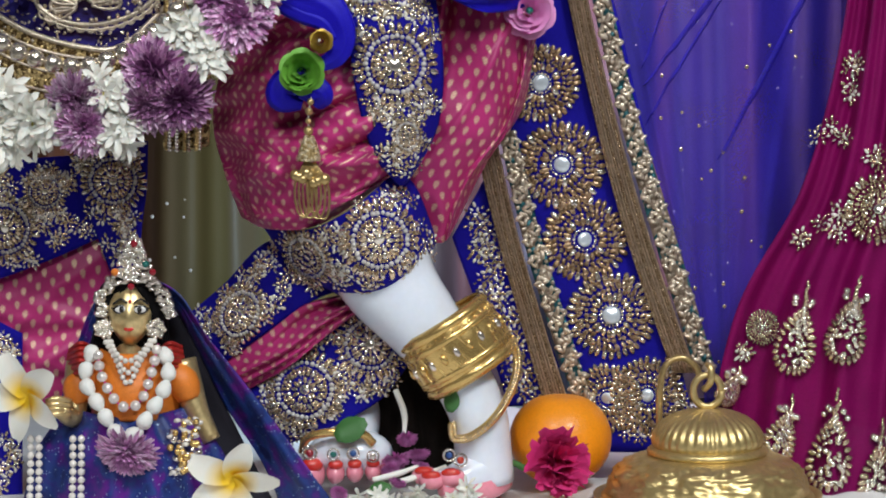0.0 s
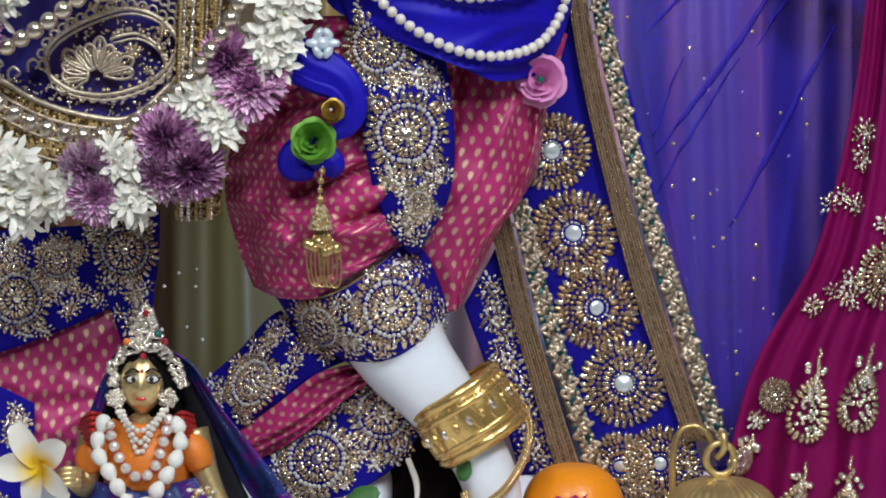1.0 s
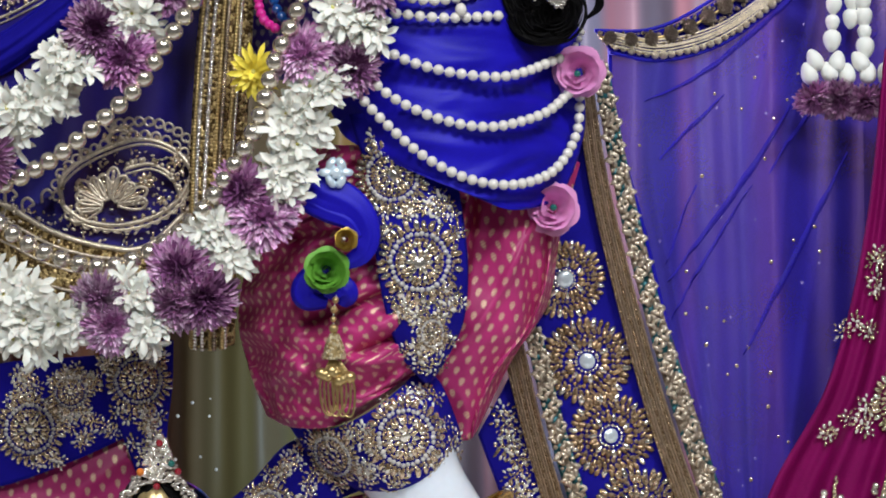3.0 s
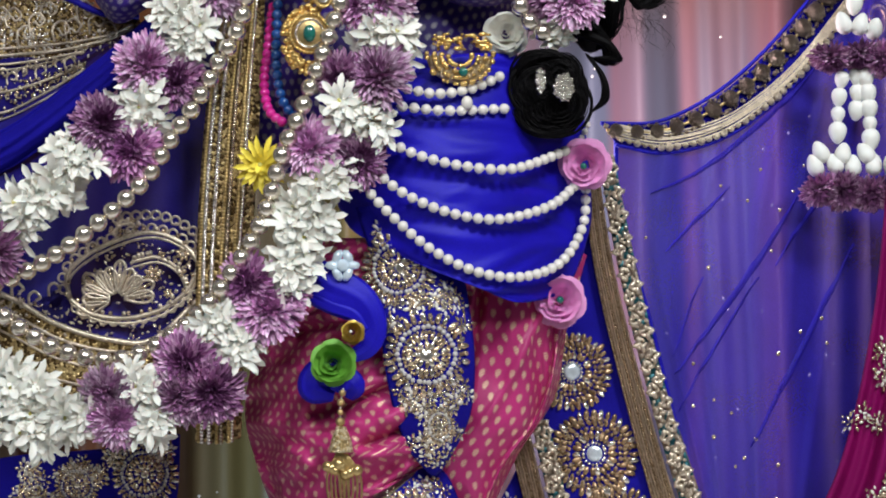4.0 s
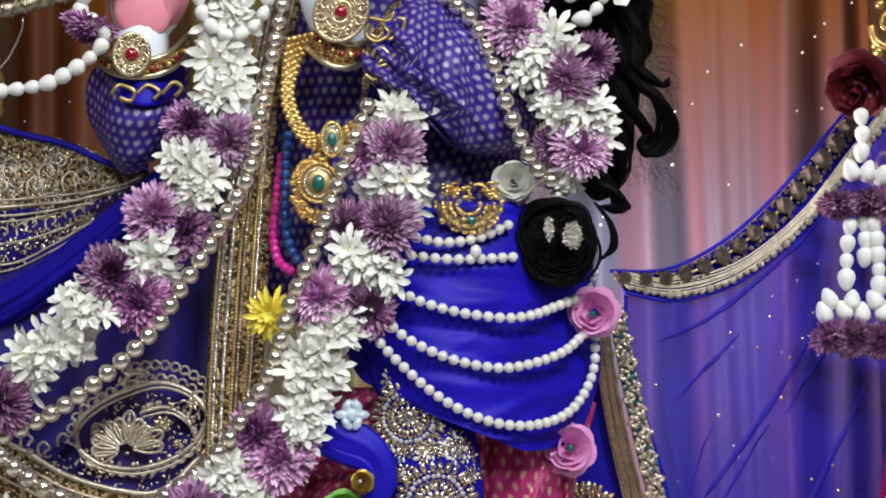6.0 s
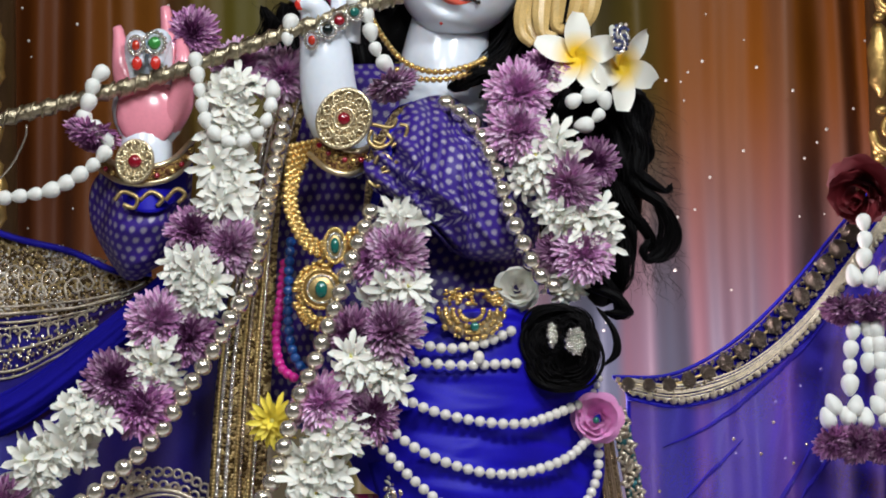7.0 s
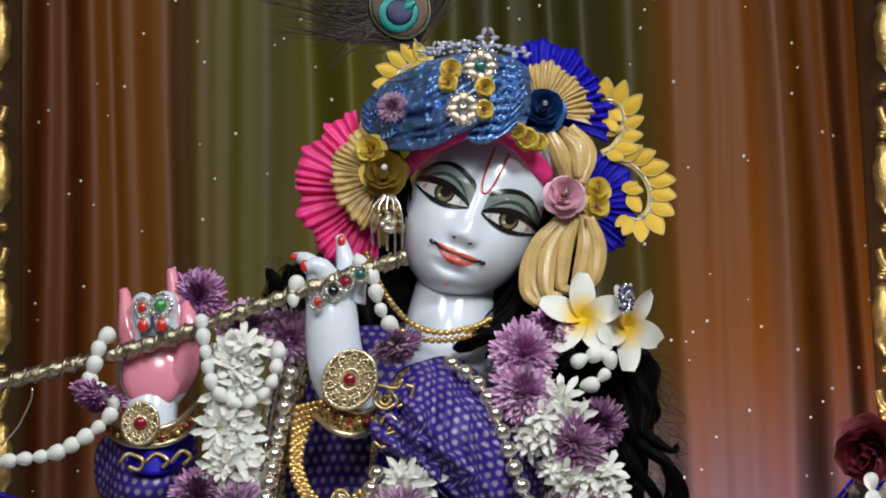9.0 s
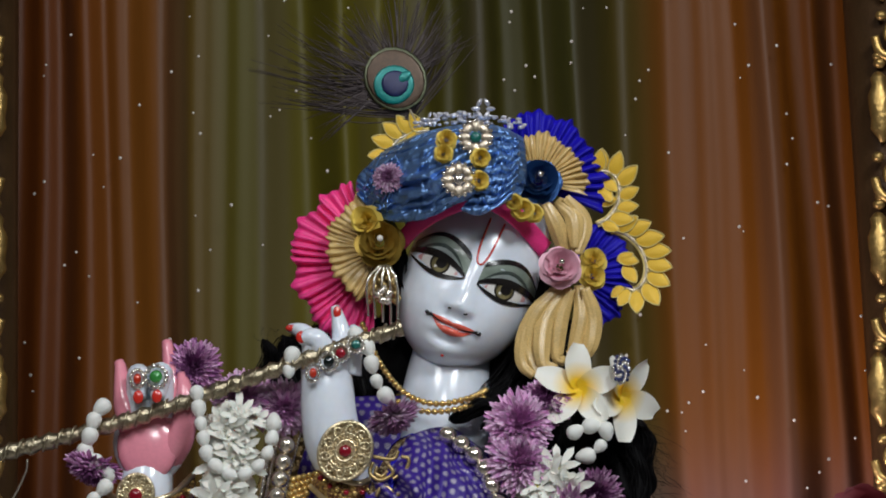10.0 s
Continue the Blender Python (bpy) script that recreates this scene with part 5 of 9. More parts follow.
def build_scarf():
    top = thing("gold_bordered_scarf", "gold-embroidered scarf with a rolled royal blue edge", "scarf")
    c = Cloth("mid", [[(-90, 10, -60), (10, 45, -50), (100, 65, -45), (180, 100, -50), (245, 105, -50)],
                      [(-90, 100, -50), (10, 110, -38), (100, 116, -34), (180, 122, -42), (247, 110, -50)],
                      [(-90, 180, -52), (10, 176, -40), (100, 170, -34), (180, 148, -42), (250, 116, -50)]], 60, 30, lambda u, v: 5 * math.sin(v * 9 + u * 3) + 3 * math.sin(u * 21 + v * 4))
    c.mesh("gold_cloth", GOLD_CLOTH, top, thick=3)
    low = Cloth("mid", [[(-90, 178, -56), (10, 174, -44), (100, 168, -38), (180, 147, -46), (250, 116, -50)],
                        [(-90, 340, -60), (0, 310, -50), (80, 250, -46), (160, 190, -50), (250, 124, -54)]], 60, 24, lambda u, v: 4 * math.sin(v * 12 + u * 5))
    low.mesh("dark_cloth", DARK_SHEER, top, thick=0)
    rr = random.Random(77)
    scatter(c, [(rr.uniform(-60, 200), 60 + rr.uniform(0, 105)) for _ in range(50)], top, "sequin_work", 3.4, 8, 18)
    h = Heap()

    def cord(sheet, pts, r, mat=0):
        tube(h, [sheet.on(p[0], p[1], 3)[0] for p in curve_points([(x, y, 0) for x, y in pts], 36)], r * U, 5, mat)

    for k in range(12):
        x = -40 + 21 * k
        y = 116 + 22 * math.sin(k * 1.9) - 0.03 * x
        cord(c, [(x - 12, y + 18), (x - 14, y - 6), (x + 2, y - 18), (x + 14, y - 4), (x + 4, y + 6), (x - 3, y - 2)], 2.2)
    cord(c, [(-60, 172), (10, 168), (100, 160), (180, 142), (235, 117)], 3.2)
    cord(c, [(-60, 158), (10, 156), (100, 148), (180, 134), (232, 114)], 2.2)
    for dy, r in ((8, 2.4), (18, 1.8), (58, 2.4), (92, 2.4), (104, 1.8)):
        cord(low, [(-60, 178 + dy * 1.05), (10, 176 + dy), (80, 168 + dy * 0.75), (150, 156 + dy * 0.4)], r)
    for k in range(11):
        x = -30 + 17 * k
        y = 212 - 0.28 * max(0, x) + 8 * math.sin(k * 2.3)
        cord(low, [(x - 8, y + 12), (x - 9, y - 4), (x, y - 12), (x + 9, y - 3), (x + 2, y + 4)], 1.9)
        for j in range(7):
            a = j * 0.9
            p, ax = low.on(x + 9 * math.cos(a), y + 34 - 0.1 * max(0, x) + 7 * math.sin(a), 3)
            h.add(DROP, p, ax @ spin(-a), 4.4 * U, 1 + j % 2)
    for _ in range(160):
        x = rr.uniform(-50, 150)
        p, ax = low.on(x, 185 + rr.uniform(0, 100) * (1 - max(0, x) / 170), 2.5)
        h.add(LOW_BALL, p, None, rr.uniform(1.6, 3.4) * U, rr.choice((0, 1, 2)))
    tagged(h.object("scroll_embroidery", [GOTA, TOPAZ, SILVER], top), kind="stuff")
    h = Heap()
    tube(h, path("mid", [(-90, 5, -45), (10, 38, -38), (100, 60, -35), (180, 95, -40), (245, 100, -45)], 30), 6 * U, 8)
    h.object("piping", BLUE_SILK, top)
    r = Cloth("mid", [[(-90, 340, 0), (20, 290, 20), (130, 210, 40), (240, 120, 50), (330, 40, 40)],
                      [(-80, 370, 30), (30, 320, 50), (150, 235, 70), (260, 140, 80), (350, 50, 60)],
                      [(-70, 410, 0), (40, 355, 20), (170, 255, 40), (275, 160, 50), (365, 60, 40)]], 60, 24, lambda u, v: 4 * math.sin(v * 16 + 3 * math.sin(u * 4)) + 2 * math.sin(v * 31 + u * 5))
    r.mesh("blue_roll", VELVET, top, thick=3)


build_scarf()

# ---- upper garment ----


def build_tunic():
    top = thing("tunic", "violet brocade tunic with silver motifs and gold-worked cuffs", "clothing")
    body = Cloth("chest", [
        [(500, 230, -115), (620, 215, -35), (760, 215, 5), (880, 225, -45), (950, 260, -115)],
        [(480, 280, -85), (600, 260, 5), (760, 260, 30), (900, 280, -5), (960, 330, -95)],
        [(470, 420, -85), (600, 420, 15), (750, 420, 45), (880, 430, 5), (960, 450, -95)],
        [(470, 560, -75), (600, 560, 35), (750, 560, 65), (870, 560, 25), (940, 570, -85)],
        [(470, 720, -55), (600, 720, 55), (740, 720, 85), (860, 700, 45), (930, 690, -75)],
        [(470, 860, -55), (600, 860, 55), (740, 860, 85), (860, 820, 45), (930, 790, -75)],
    ], 40, 40, crinkle(8, 3, -53))
    body.mesh("bodice", BLUE_BROCADE, top)
    sl = Cloth("chest", [
        [(640, 360, 130), (675, 335, 150), (720, 285, 140), (790, 270, 90), (850, 310, 60)],
        [(640, 385, 165), (700, 355, 195), (760, 325, 190), (830, 340, 150), (890, 390, 100)],
        [(650, 425, 175), (720, 410, 215), (790, 390, 220), (860, 400, 180), (925, 445, 110)],
        [(690, 460, 155), (750, 465, 200), (820, 460, 210), (885, 465, 175), (945, 480, 100)],
        [(760, 505, 110), (800, 535, 160), (850, 540, 170), (900, 530, 150), (940, 520, 90)],
        [(790, 540, 60), (825, 558, 100), (860, 562, 110), (900, 558, 90), (930, 540, 60)],
    ], 70, 70, ridges(24, 30, 0.040, 0.7, 8, True))
    sl.mesh("sleeve", BLUE_BROCADE, top)
    cuff = Cloth("chest", [[(640, 470, 120), (645, 420, 165), (650, 370, 175), (690, 300, 150), (725, 280, 130)],
                           [(660, 475, 125), (680, 425, 185), (690, 375, 192), (712, 320, 165), (738, 290, 135)]], 30, 8)
    cuff.mesh("cuff", BLUE_SILK, top, thick=3)
    trim = Cloth("chest", [[(640, 474, 124), (645, 424, 170), (650, 374, 180), (690, 303, 155), (722, 283, 135)], [(648, 476, 126), (660, 426, 178), (668, 376, 186), (698, 310, 160), (728, 286, 137)]], 30, 4)
    trim.mesh("gold_trim", GOLD_FINE, top, thick=3)
    h = Heap()
    for pts in ([(655, 330), (650, 350), (668, 362), (690, 350), (682, 335)], [(660, 390), (672, 372), (690, 385), (672, 400)], [(648, 420), (665, 430), (680, 415)], [(700, 310), (690, 325), (655, 320)], [(662, 338), (660, 350), (672, 355), (680, 345)], [(690, 360), (712, 345), (718, 325), (705, 320)], [(668, 408), (690, 400), (700, 385)]):
        tube(h, path("chest", [(x, y, 200) for x, y in pts], 24), 3.4 * U, 6)
    tagged(h.object("cuff_embroidery", OLD_GOLD, top), kind="stuff")
    left = Cloth("chest", [
        [(190, 390, 60), (225, 420, 130), (280, 425, 140), (335, 400, 60)],
        [(160, 430, 40), (215, 470, 140), (280, 475, 150), (335, 450, 50)],
        [(158, 490, 30), (205, 520, 130), (270, 525, 145), (328, 510, 50)],
        [(185, 550, 20), (215, 570, 100), (255, 570, 110), (300, 555, 50)],
        [(210, 588, 10), (225, 596, 50), (245, 594, 55), (262, 580, 30)],
    ], 40, 40, crinkle(8, 3, 4))
    left.mesh("sleeve", BLUE_BROCADE, top)
    c2 = Cloth("chest", [[(182, 385, 60), (225, 405, 150), (280, 408, 155), (338, 380, 60)], [(190, 440, 60), (225, 470, 158), (280, 475, 165), (335, 440, 55)]], 30, 10)
    c2.mesh("cuff", BLUE_SILK, top, thick=3)
    h = Heap()
    for pts in ([(200, 455), (215, 440), (240, 450), (235, 468), (215, 462)], [(245, 455), (265, 440), (285, 452), (275, 465)], [(290, 455), (310, 435), (325, 445), (312, 460)]):
        tube(h, path("chest", [(x, y, 172) for x, y in pts], 24), 4 * U, 6)
    tagged(h.object("cuff_embroidery", OLD_GOLD, top), kind="stuff")


build_tunic()


# ---- hair ----
def curl_strand(h, zone, x0, y0, o0, x1, y1, o1, r, amp, turns, ph, n=40):
    pts = []
    for i in range(n):
        t = i / (n - 1)
        a = ph + turns * 6.28 * t
        k = amp * (0.3 + 0.9 * t)
        pts.append((x0 + (x1 - x0) * t + k * math.cos(a), y0 + (y1 - y0) * t + k * 0.4 * math.sin(a), o0 + (o1 - o0) * t + k * math.sin(a)))
    tube(h, [tuple(at(zone, *p)) for p in pts], np.array([0.7, 1, 0.9, 0.35]) * r * U, 6)


def lock(h, zone, pts, width, strands, seed, r=1.7, core=0.66):
    """A lock of hair: a soft core wrapped in fine strands that follow its bends."""
    rnd = random.Random(seed)
    q = curve_points(pts, 44)
    t = np.linspace(0, 1, 44)
    env = np.clip(np.minimum(t * 5 + 0.35, (1 - t) * 2.6 + 0.12), 0, 1) * width
    tube(h, [tuple(at(zone, *p)) for p in q], env * core * U, 12)
    for _ in range(int(strands * 2.4)):
        a, k, tw = rnd.uniform(0, 6.28), math.sqrt(rnd.uniform(0.25, 1.5)), rnd.uniform(-2.5, 2.5)
        w = [(p[0] + e * k * math.cos(a + tw * u), p[1] + 0.5 * e * k * math.cos(a + tw * u), p[2] + e * k * math.sin(a + tw * u)) for p, e, u in zip(q, env, t)]
        tube(h, [tuple(at(zone, *p)) for p in w[::2]], np.array([0.8, 1, 1, 0.4]) * r * rnd.uniform(0.3, 0.8) * U, 4)


def build_hair():
    rnd = random.Random(9)
    hair = thing("hair", "long curly black hair falling over the shoulder", "hair")
    h = Heap()
    for x, y, o, e in ((1010, 300, -20, (100, 40, 110)), (1062, 430, -20, (74, 40, 150)), (1060, 560, -25, (40, 30, 85)), (1110, 330, -20, (30, 26, 90))):
        h.add(FINE_BALL, at("chest", x, y, o), None, np.array(e) * U)
    for x, y, o, e in ((835, 560, -40, (150, 50, 150)), (930, 640, -30, (120, 40, 110)), (640, 640, -60, (150, 35, 70))):
        h.add(FINE_BALL, at("head", x, y, o), None, np.array(e) * U)
    h.object("hair_base", HAIR, hair)
    # waved locks behind the flowers
    for i in range(15):
        x, ph = 985 + 9.5 * i + rnd.uniform(-6, 6), rnd.uniform(0, 6)
        y0, y1 = rnd.uniform(215, 260), rnd.uniform(500, 610)
        g = Heap()
        pts = [(x + 13 * math.sin(ph + k * 1.9) - 2 * k, y0 + (y1 - y0) * k / 6, 20 + 22 * math.cos(ph + k * 1.9) + rnd.uniform(-8, 8)) for k in range(7)]
        lock(g, "chest", pts, rnd.uniform(13, 20), 22, i)
        tagged(g.object("lock", HAIR, hair), kind="stuff")
    # ringlets that stand out against the curtain
    for k, (pts, w) in enumerate((
            ([(1095, 300, 20), (1122, 350, 30), (1120, 400, 40), (1150, 425, 30), (1178, 438, 15), (1186, 424, 5)], 20),
            ([(1100, 380, 30), (1125, 430, 40), (1165, 460, 30), (1184, 505, 10), (1172, 545, 0), (1145, 560, 10), (1135, 540, 25), (1150, 520, 30)], 17),
            ([(1080, 400, 30), (1110, 470, 40), (1135, 500, 30), (1148, 530, 10), (1130, 552, 10)], 17),
            ([(1070, 440, 20), (1098, 520, 30), (1100, 580, 25), (1090, 615, 10), (1072, 640, 0)], 17),
            ([(1040, 560, 30), (1075, 605, 40), (1098, 640, 30), (1092, 660, 20), (1060, 650, 20)], 15),
            ([(1110, 250, 20), (1135, 285, 25), (1128, 330, 20), (1142, 370, 15), (1130, 400, 20)], 18))):
        g = Heap()
        lock(g, "chest", pts, w, 30, 40 + k, 1.5)
        tagged(g.object("ringlet", HAIR, hair), kind="stuff")
    # locks round the neck and behind the far shoulder
    for k in range(9):
        x = 470 + 26 * k
        g = Heap()
        y0 = 545 + (700 - x) * 0.25
        lock(g, "head", [(x + 14 * math.sin(j * 1.7 + k), y0 + (740 - y0) * j / 4, -45 + 12 * math.cos(j * 1.7 + k)) for j in range(5)], 17, 16, 60 + k, 1.8)
        tagged(g.object("lock", HAIR, hair), kind="stuff")
    for k, (pts, w) in enumerate((([(708, 430, 55), (700, 480, 50), (706, 540, 40), (690, 620, 20)], 20), ([(955, 450, 50), (950, 520, 40), (930, 590, 30), (900, 660, 20)], 25),
                                  ([(960, 560, 20), (925, 640, 30), (880, 700, 60), (820, 745, 95)], 26), ([(990, 600, 20), (960, 680, 40), (900, 730, 80), (850, 760, 100)], 26),
                                  ([(1010, 640, 20), (980, 720, 50), (920, 770, 80)], 24), ([(800, 748, 108), (850, 716, 120), (900, 712, 110)], 14))):
        g = Heap()
        lock(g, "head", pts, w, 24, 80 + k, 1.8)
        tagged(g.object("lock", HAIR, hair), kind="stuff")
    # fine stray hairs
    f = Heap()
    for i in range(380):
        x, y = rnd.uniform(1085, 1190), rnd.uniform(260, 600)
        curl_strand(f, "chest", min(x, 1130 + 0.25 * (y - 260)), y, 0, x + rnd.uniform(-10, 34), y + rnd.uniform(-10, 70), rnd.uniform(-20, 30), 0.3, 8, rnd.uniform(0.5, 1.5), rnd.uniform(0, 6), 16)
    for i in range(26):
        x, y = rnd.uniform(460, 540), rnd.uniform(590, 640)
        curl_strand(f, "head", x, y, -50, x + rnd.uniform(-16, 10), y + rnd.uniform(-24, 10), rnd.uniform(-60, -30), 0.3, 4, rnd.uniform(0.5, 1.5), rnd.uniform(0, 6), 14)
    tagged(f.object("stray_hair", HAIR, hair), kind="stuff")
    bun, rnd = thing("hair_bun", "coiled bun of black hair at the waist", "hair"), random.Random(19)
    b = Heap()
    b.add((FINE_BALL[0] * (72, 30, 70), FINE_BALL[1]), at("mid", 968, 235, 120), None, U)
    for cx, cy, R, tilt, n in ((955, 225, 58, 0.5, 120), (988, 255, 60, -0.4, 120), (962, 262, 50, 1.2, 90), (985, 205, 46, 2.2, 80)):
        for i in range(n):
            a0, rr = rnd.uniform(0, 6.28), R * math.sqrt(rnd.uniform(0.05, 1.0))
            sq = 0.72 + 0.28 * rr / R
            pts = []
            for t in np.linspace(0, 1, 9):
                ex, ey = rr * math.cos(a0 + t * 1.7), rr * sq * math.sin(a0 + t * 1.7)
                pts.append((cx + ex * math.cos(tilt) - ey * math.sin(tilt), cy + ex * math.sin(tilt) + ey * math.cos(tilt), 140 + 26 * math.cos(min(1.5, rr / R * 1.4)) + rnd.uniform(-5, 4)))
            tube(b, [tuple(at("mid", *p)) for p in pts], np.array([0.3, 1, 1, 0.3]) * rnd.uniform(0.9, 2.2) * U, 4)
    tagged(b.object("coil", HAIR, bun), kind="stuff")
    for k, (pts, w) in enumerate((([(1036, 165, 115), (1064, 205, 122), (1068, 245, 120), (1040, 272, 120)], 6), ([(1015, 125, 115), (1068, 145, 110), (1086, 172, 105), (1048, 172, 115)], 13),
                                  ([(905, 215, 130), (930, 175, 150), (975, 165, 150), (1020, 185, 140)], 13), ([(905, 260, 130), (935, 300, 145), (985, 305, 145), (1035, 275, 130)], 12))):
        g = Heap()
        lock(g, "mid", pts, w, 20, 90 + k, 1.4)
        tagged(g.object("loop", HAIR, bun), kind="stuff")
    g = Heap()
    for cx, cy, w, ht, n in ((955, 212, 8, 22, 22), (996, 224, 18, 24, 46)):
        for i in range(n):
            a, q = i * 2.4, math.sqrt((i + 0.5) / n)
            g.add(GEM, at("mid", cx + w * q * math.cos(a), cy + ht * q * math.sin(a), 196), np.array(FACE.to_3x3()), 4.2 * U)
    tagged(g.object("hair_clip", CRYSTAL), "rhinestone hair clip on the black bun", "hair clip")


build_hair()
single("pink_rose", rose_data(PINK_ROSE, 5, GREEN_STONE), "mid", 1034, 360, 70, 48, "pink cloth rose with a bead heart on the sash", tip=0.15)
single("pink_rose", rose_data(PINK_ROSE, 5, GREEN_STONE), "mid", 988, 602, 60, 50, "pink cloth rose with a bead heart at the hip", tip=0.15)
single("yellow_flower", YELLOW_MUM, "mid", 462, 362, 205, 50, "fresh yellow chrysanthemum tucked beside the garland", tip=0.2)
single("white_rose", rose_data(WHITE_PETAL, 5), "chest", 912, 612, 110, 42, "white rose tucked under the sleeve", tip=0.2)
single("red_rose", rose_data(RED_ROSE, 6, None, 0.03), "chest", 1524, 434, -90, 70, "dark red rose on the veil edge", tip=0.1, lean=(0.55, -0.5))
single("purple_flower", DARK_MUMS[0], "chest", 340, 162, 120, 52, "dark purple chrysanthemum beside the hand", tip=0.2)
single("purple_flower", DARK_MUMS[1], "chest", 165, 330, 170, 52, "dark purple chrysanthemum hanging on a jasmine string", lean=(0.9, -0.5))
single("mauve_flower", MUMS[1], "head", 693, 732, 190, 48, "mauve chrysanthemum on the bracelet", lean=(0.9, 0.5))

# ---- the marble statue: one mesh, with its painted marks ----
TILTED = radians(23)


def face_board(a, b):
    """Face coordinates (a across, b up) to the head's board."""
    c, s = math.cos(TILTED), math.sin(TILTED)
    return 836 + a * c + b * s, 490 + a * s - b * c


def face_width(b):
    if b > 10:
        return 120 * math.sqrt(max(0.0004, 1 - ((b - 10) / 185) ** 2))
    return 120 * max(0.0004, 1 - ((10 - b) / 182) ** 2.9) ** 0.58


def face_out(a, b, ang=None):
    w = face_width(b)
    k = math.sqrt(max(0.0, 1 - min(1, (a / w)) ** 2)) if ang is None else math.cos(ang)
    d = 118 * math.sqrt(max(0.0004, 1 - ((b - 5) / 190) ** 2)) if b > -60 else 118 * math.sqrt(max(0.0004, 1 - (65 / 190) ** 2)) * max(0.0004, 1 - ((-60 - b) / 115) ** 2.6) ** 0.5
    o = 20 + d * k
    if k > 0:
        def g(ca, cb, sa, sb):
            return math.exp(-((a - ca) / sa) ** 2 - ((b - cb) / sb) ** 2)
        ramp = max(0.0, min(1.0, (40 - b) / 98)) if b > -60 else max(0.0, 1 - (-60 - b) / 22)
        o += k * (12 * ramp * math.exp(-(a / (14 + 9 * ramp)) ** 2) + 8 * g(0, -52, 15, 15) + 8 * g(-17, -60, 9, 9) + 8 * g(17, -60, 9, 9)
                  - 6 * g(-60, 0, 36, 20) - 6 * g(60, 0, 36, 20) + 10 * g(-62, -62, 36, 34) + 10 * g(62, -62, 36, 34)
                  + 8 * g(0, -90, 30, 7) + 8 * g(0, -105, 24, 8) - 5 * g(0, -97, 36, 3) - 6 * g(0, -121, 28, 8) + 9 * g(0, -142, 26, 16)
                  + 4 * g(-60, 30, 40, 10) + 4 * g(60, 30, 40, 10))
    return o


def face_point(a, b, lift=0.0):
    return np.array(at("head", *face_board(a, b), face_out(a, b) + lift))


def paint(h, mat, a0, a1, low, high, lift, nu=22, nv=5):
    """A painted mark between two curves low(u) and high(u), drawn from a0 to a1."""
    g = np.zeros((nv, nu, 3))
    for i in range(nv):
        for j in range(nu):
            u = j / (nu - 1)
            b = low(u) + (high(u) - low(u)) * i / (nv - 1)
            g[i, j] = face_point(a0 + (a1 - a0) * u, b, lift)
    h.grid(g, mat)


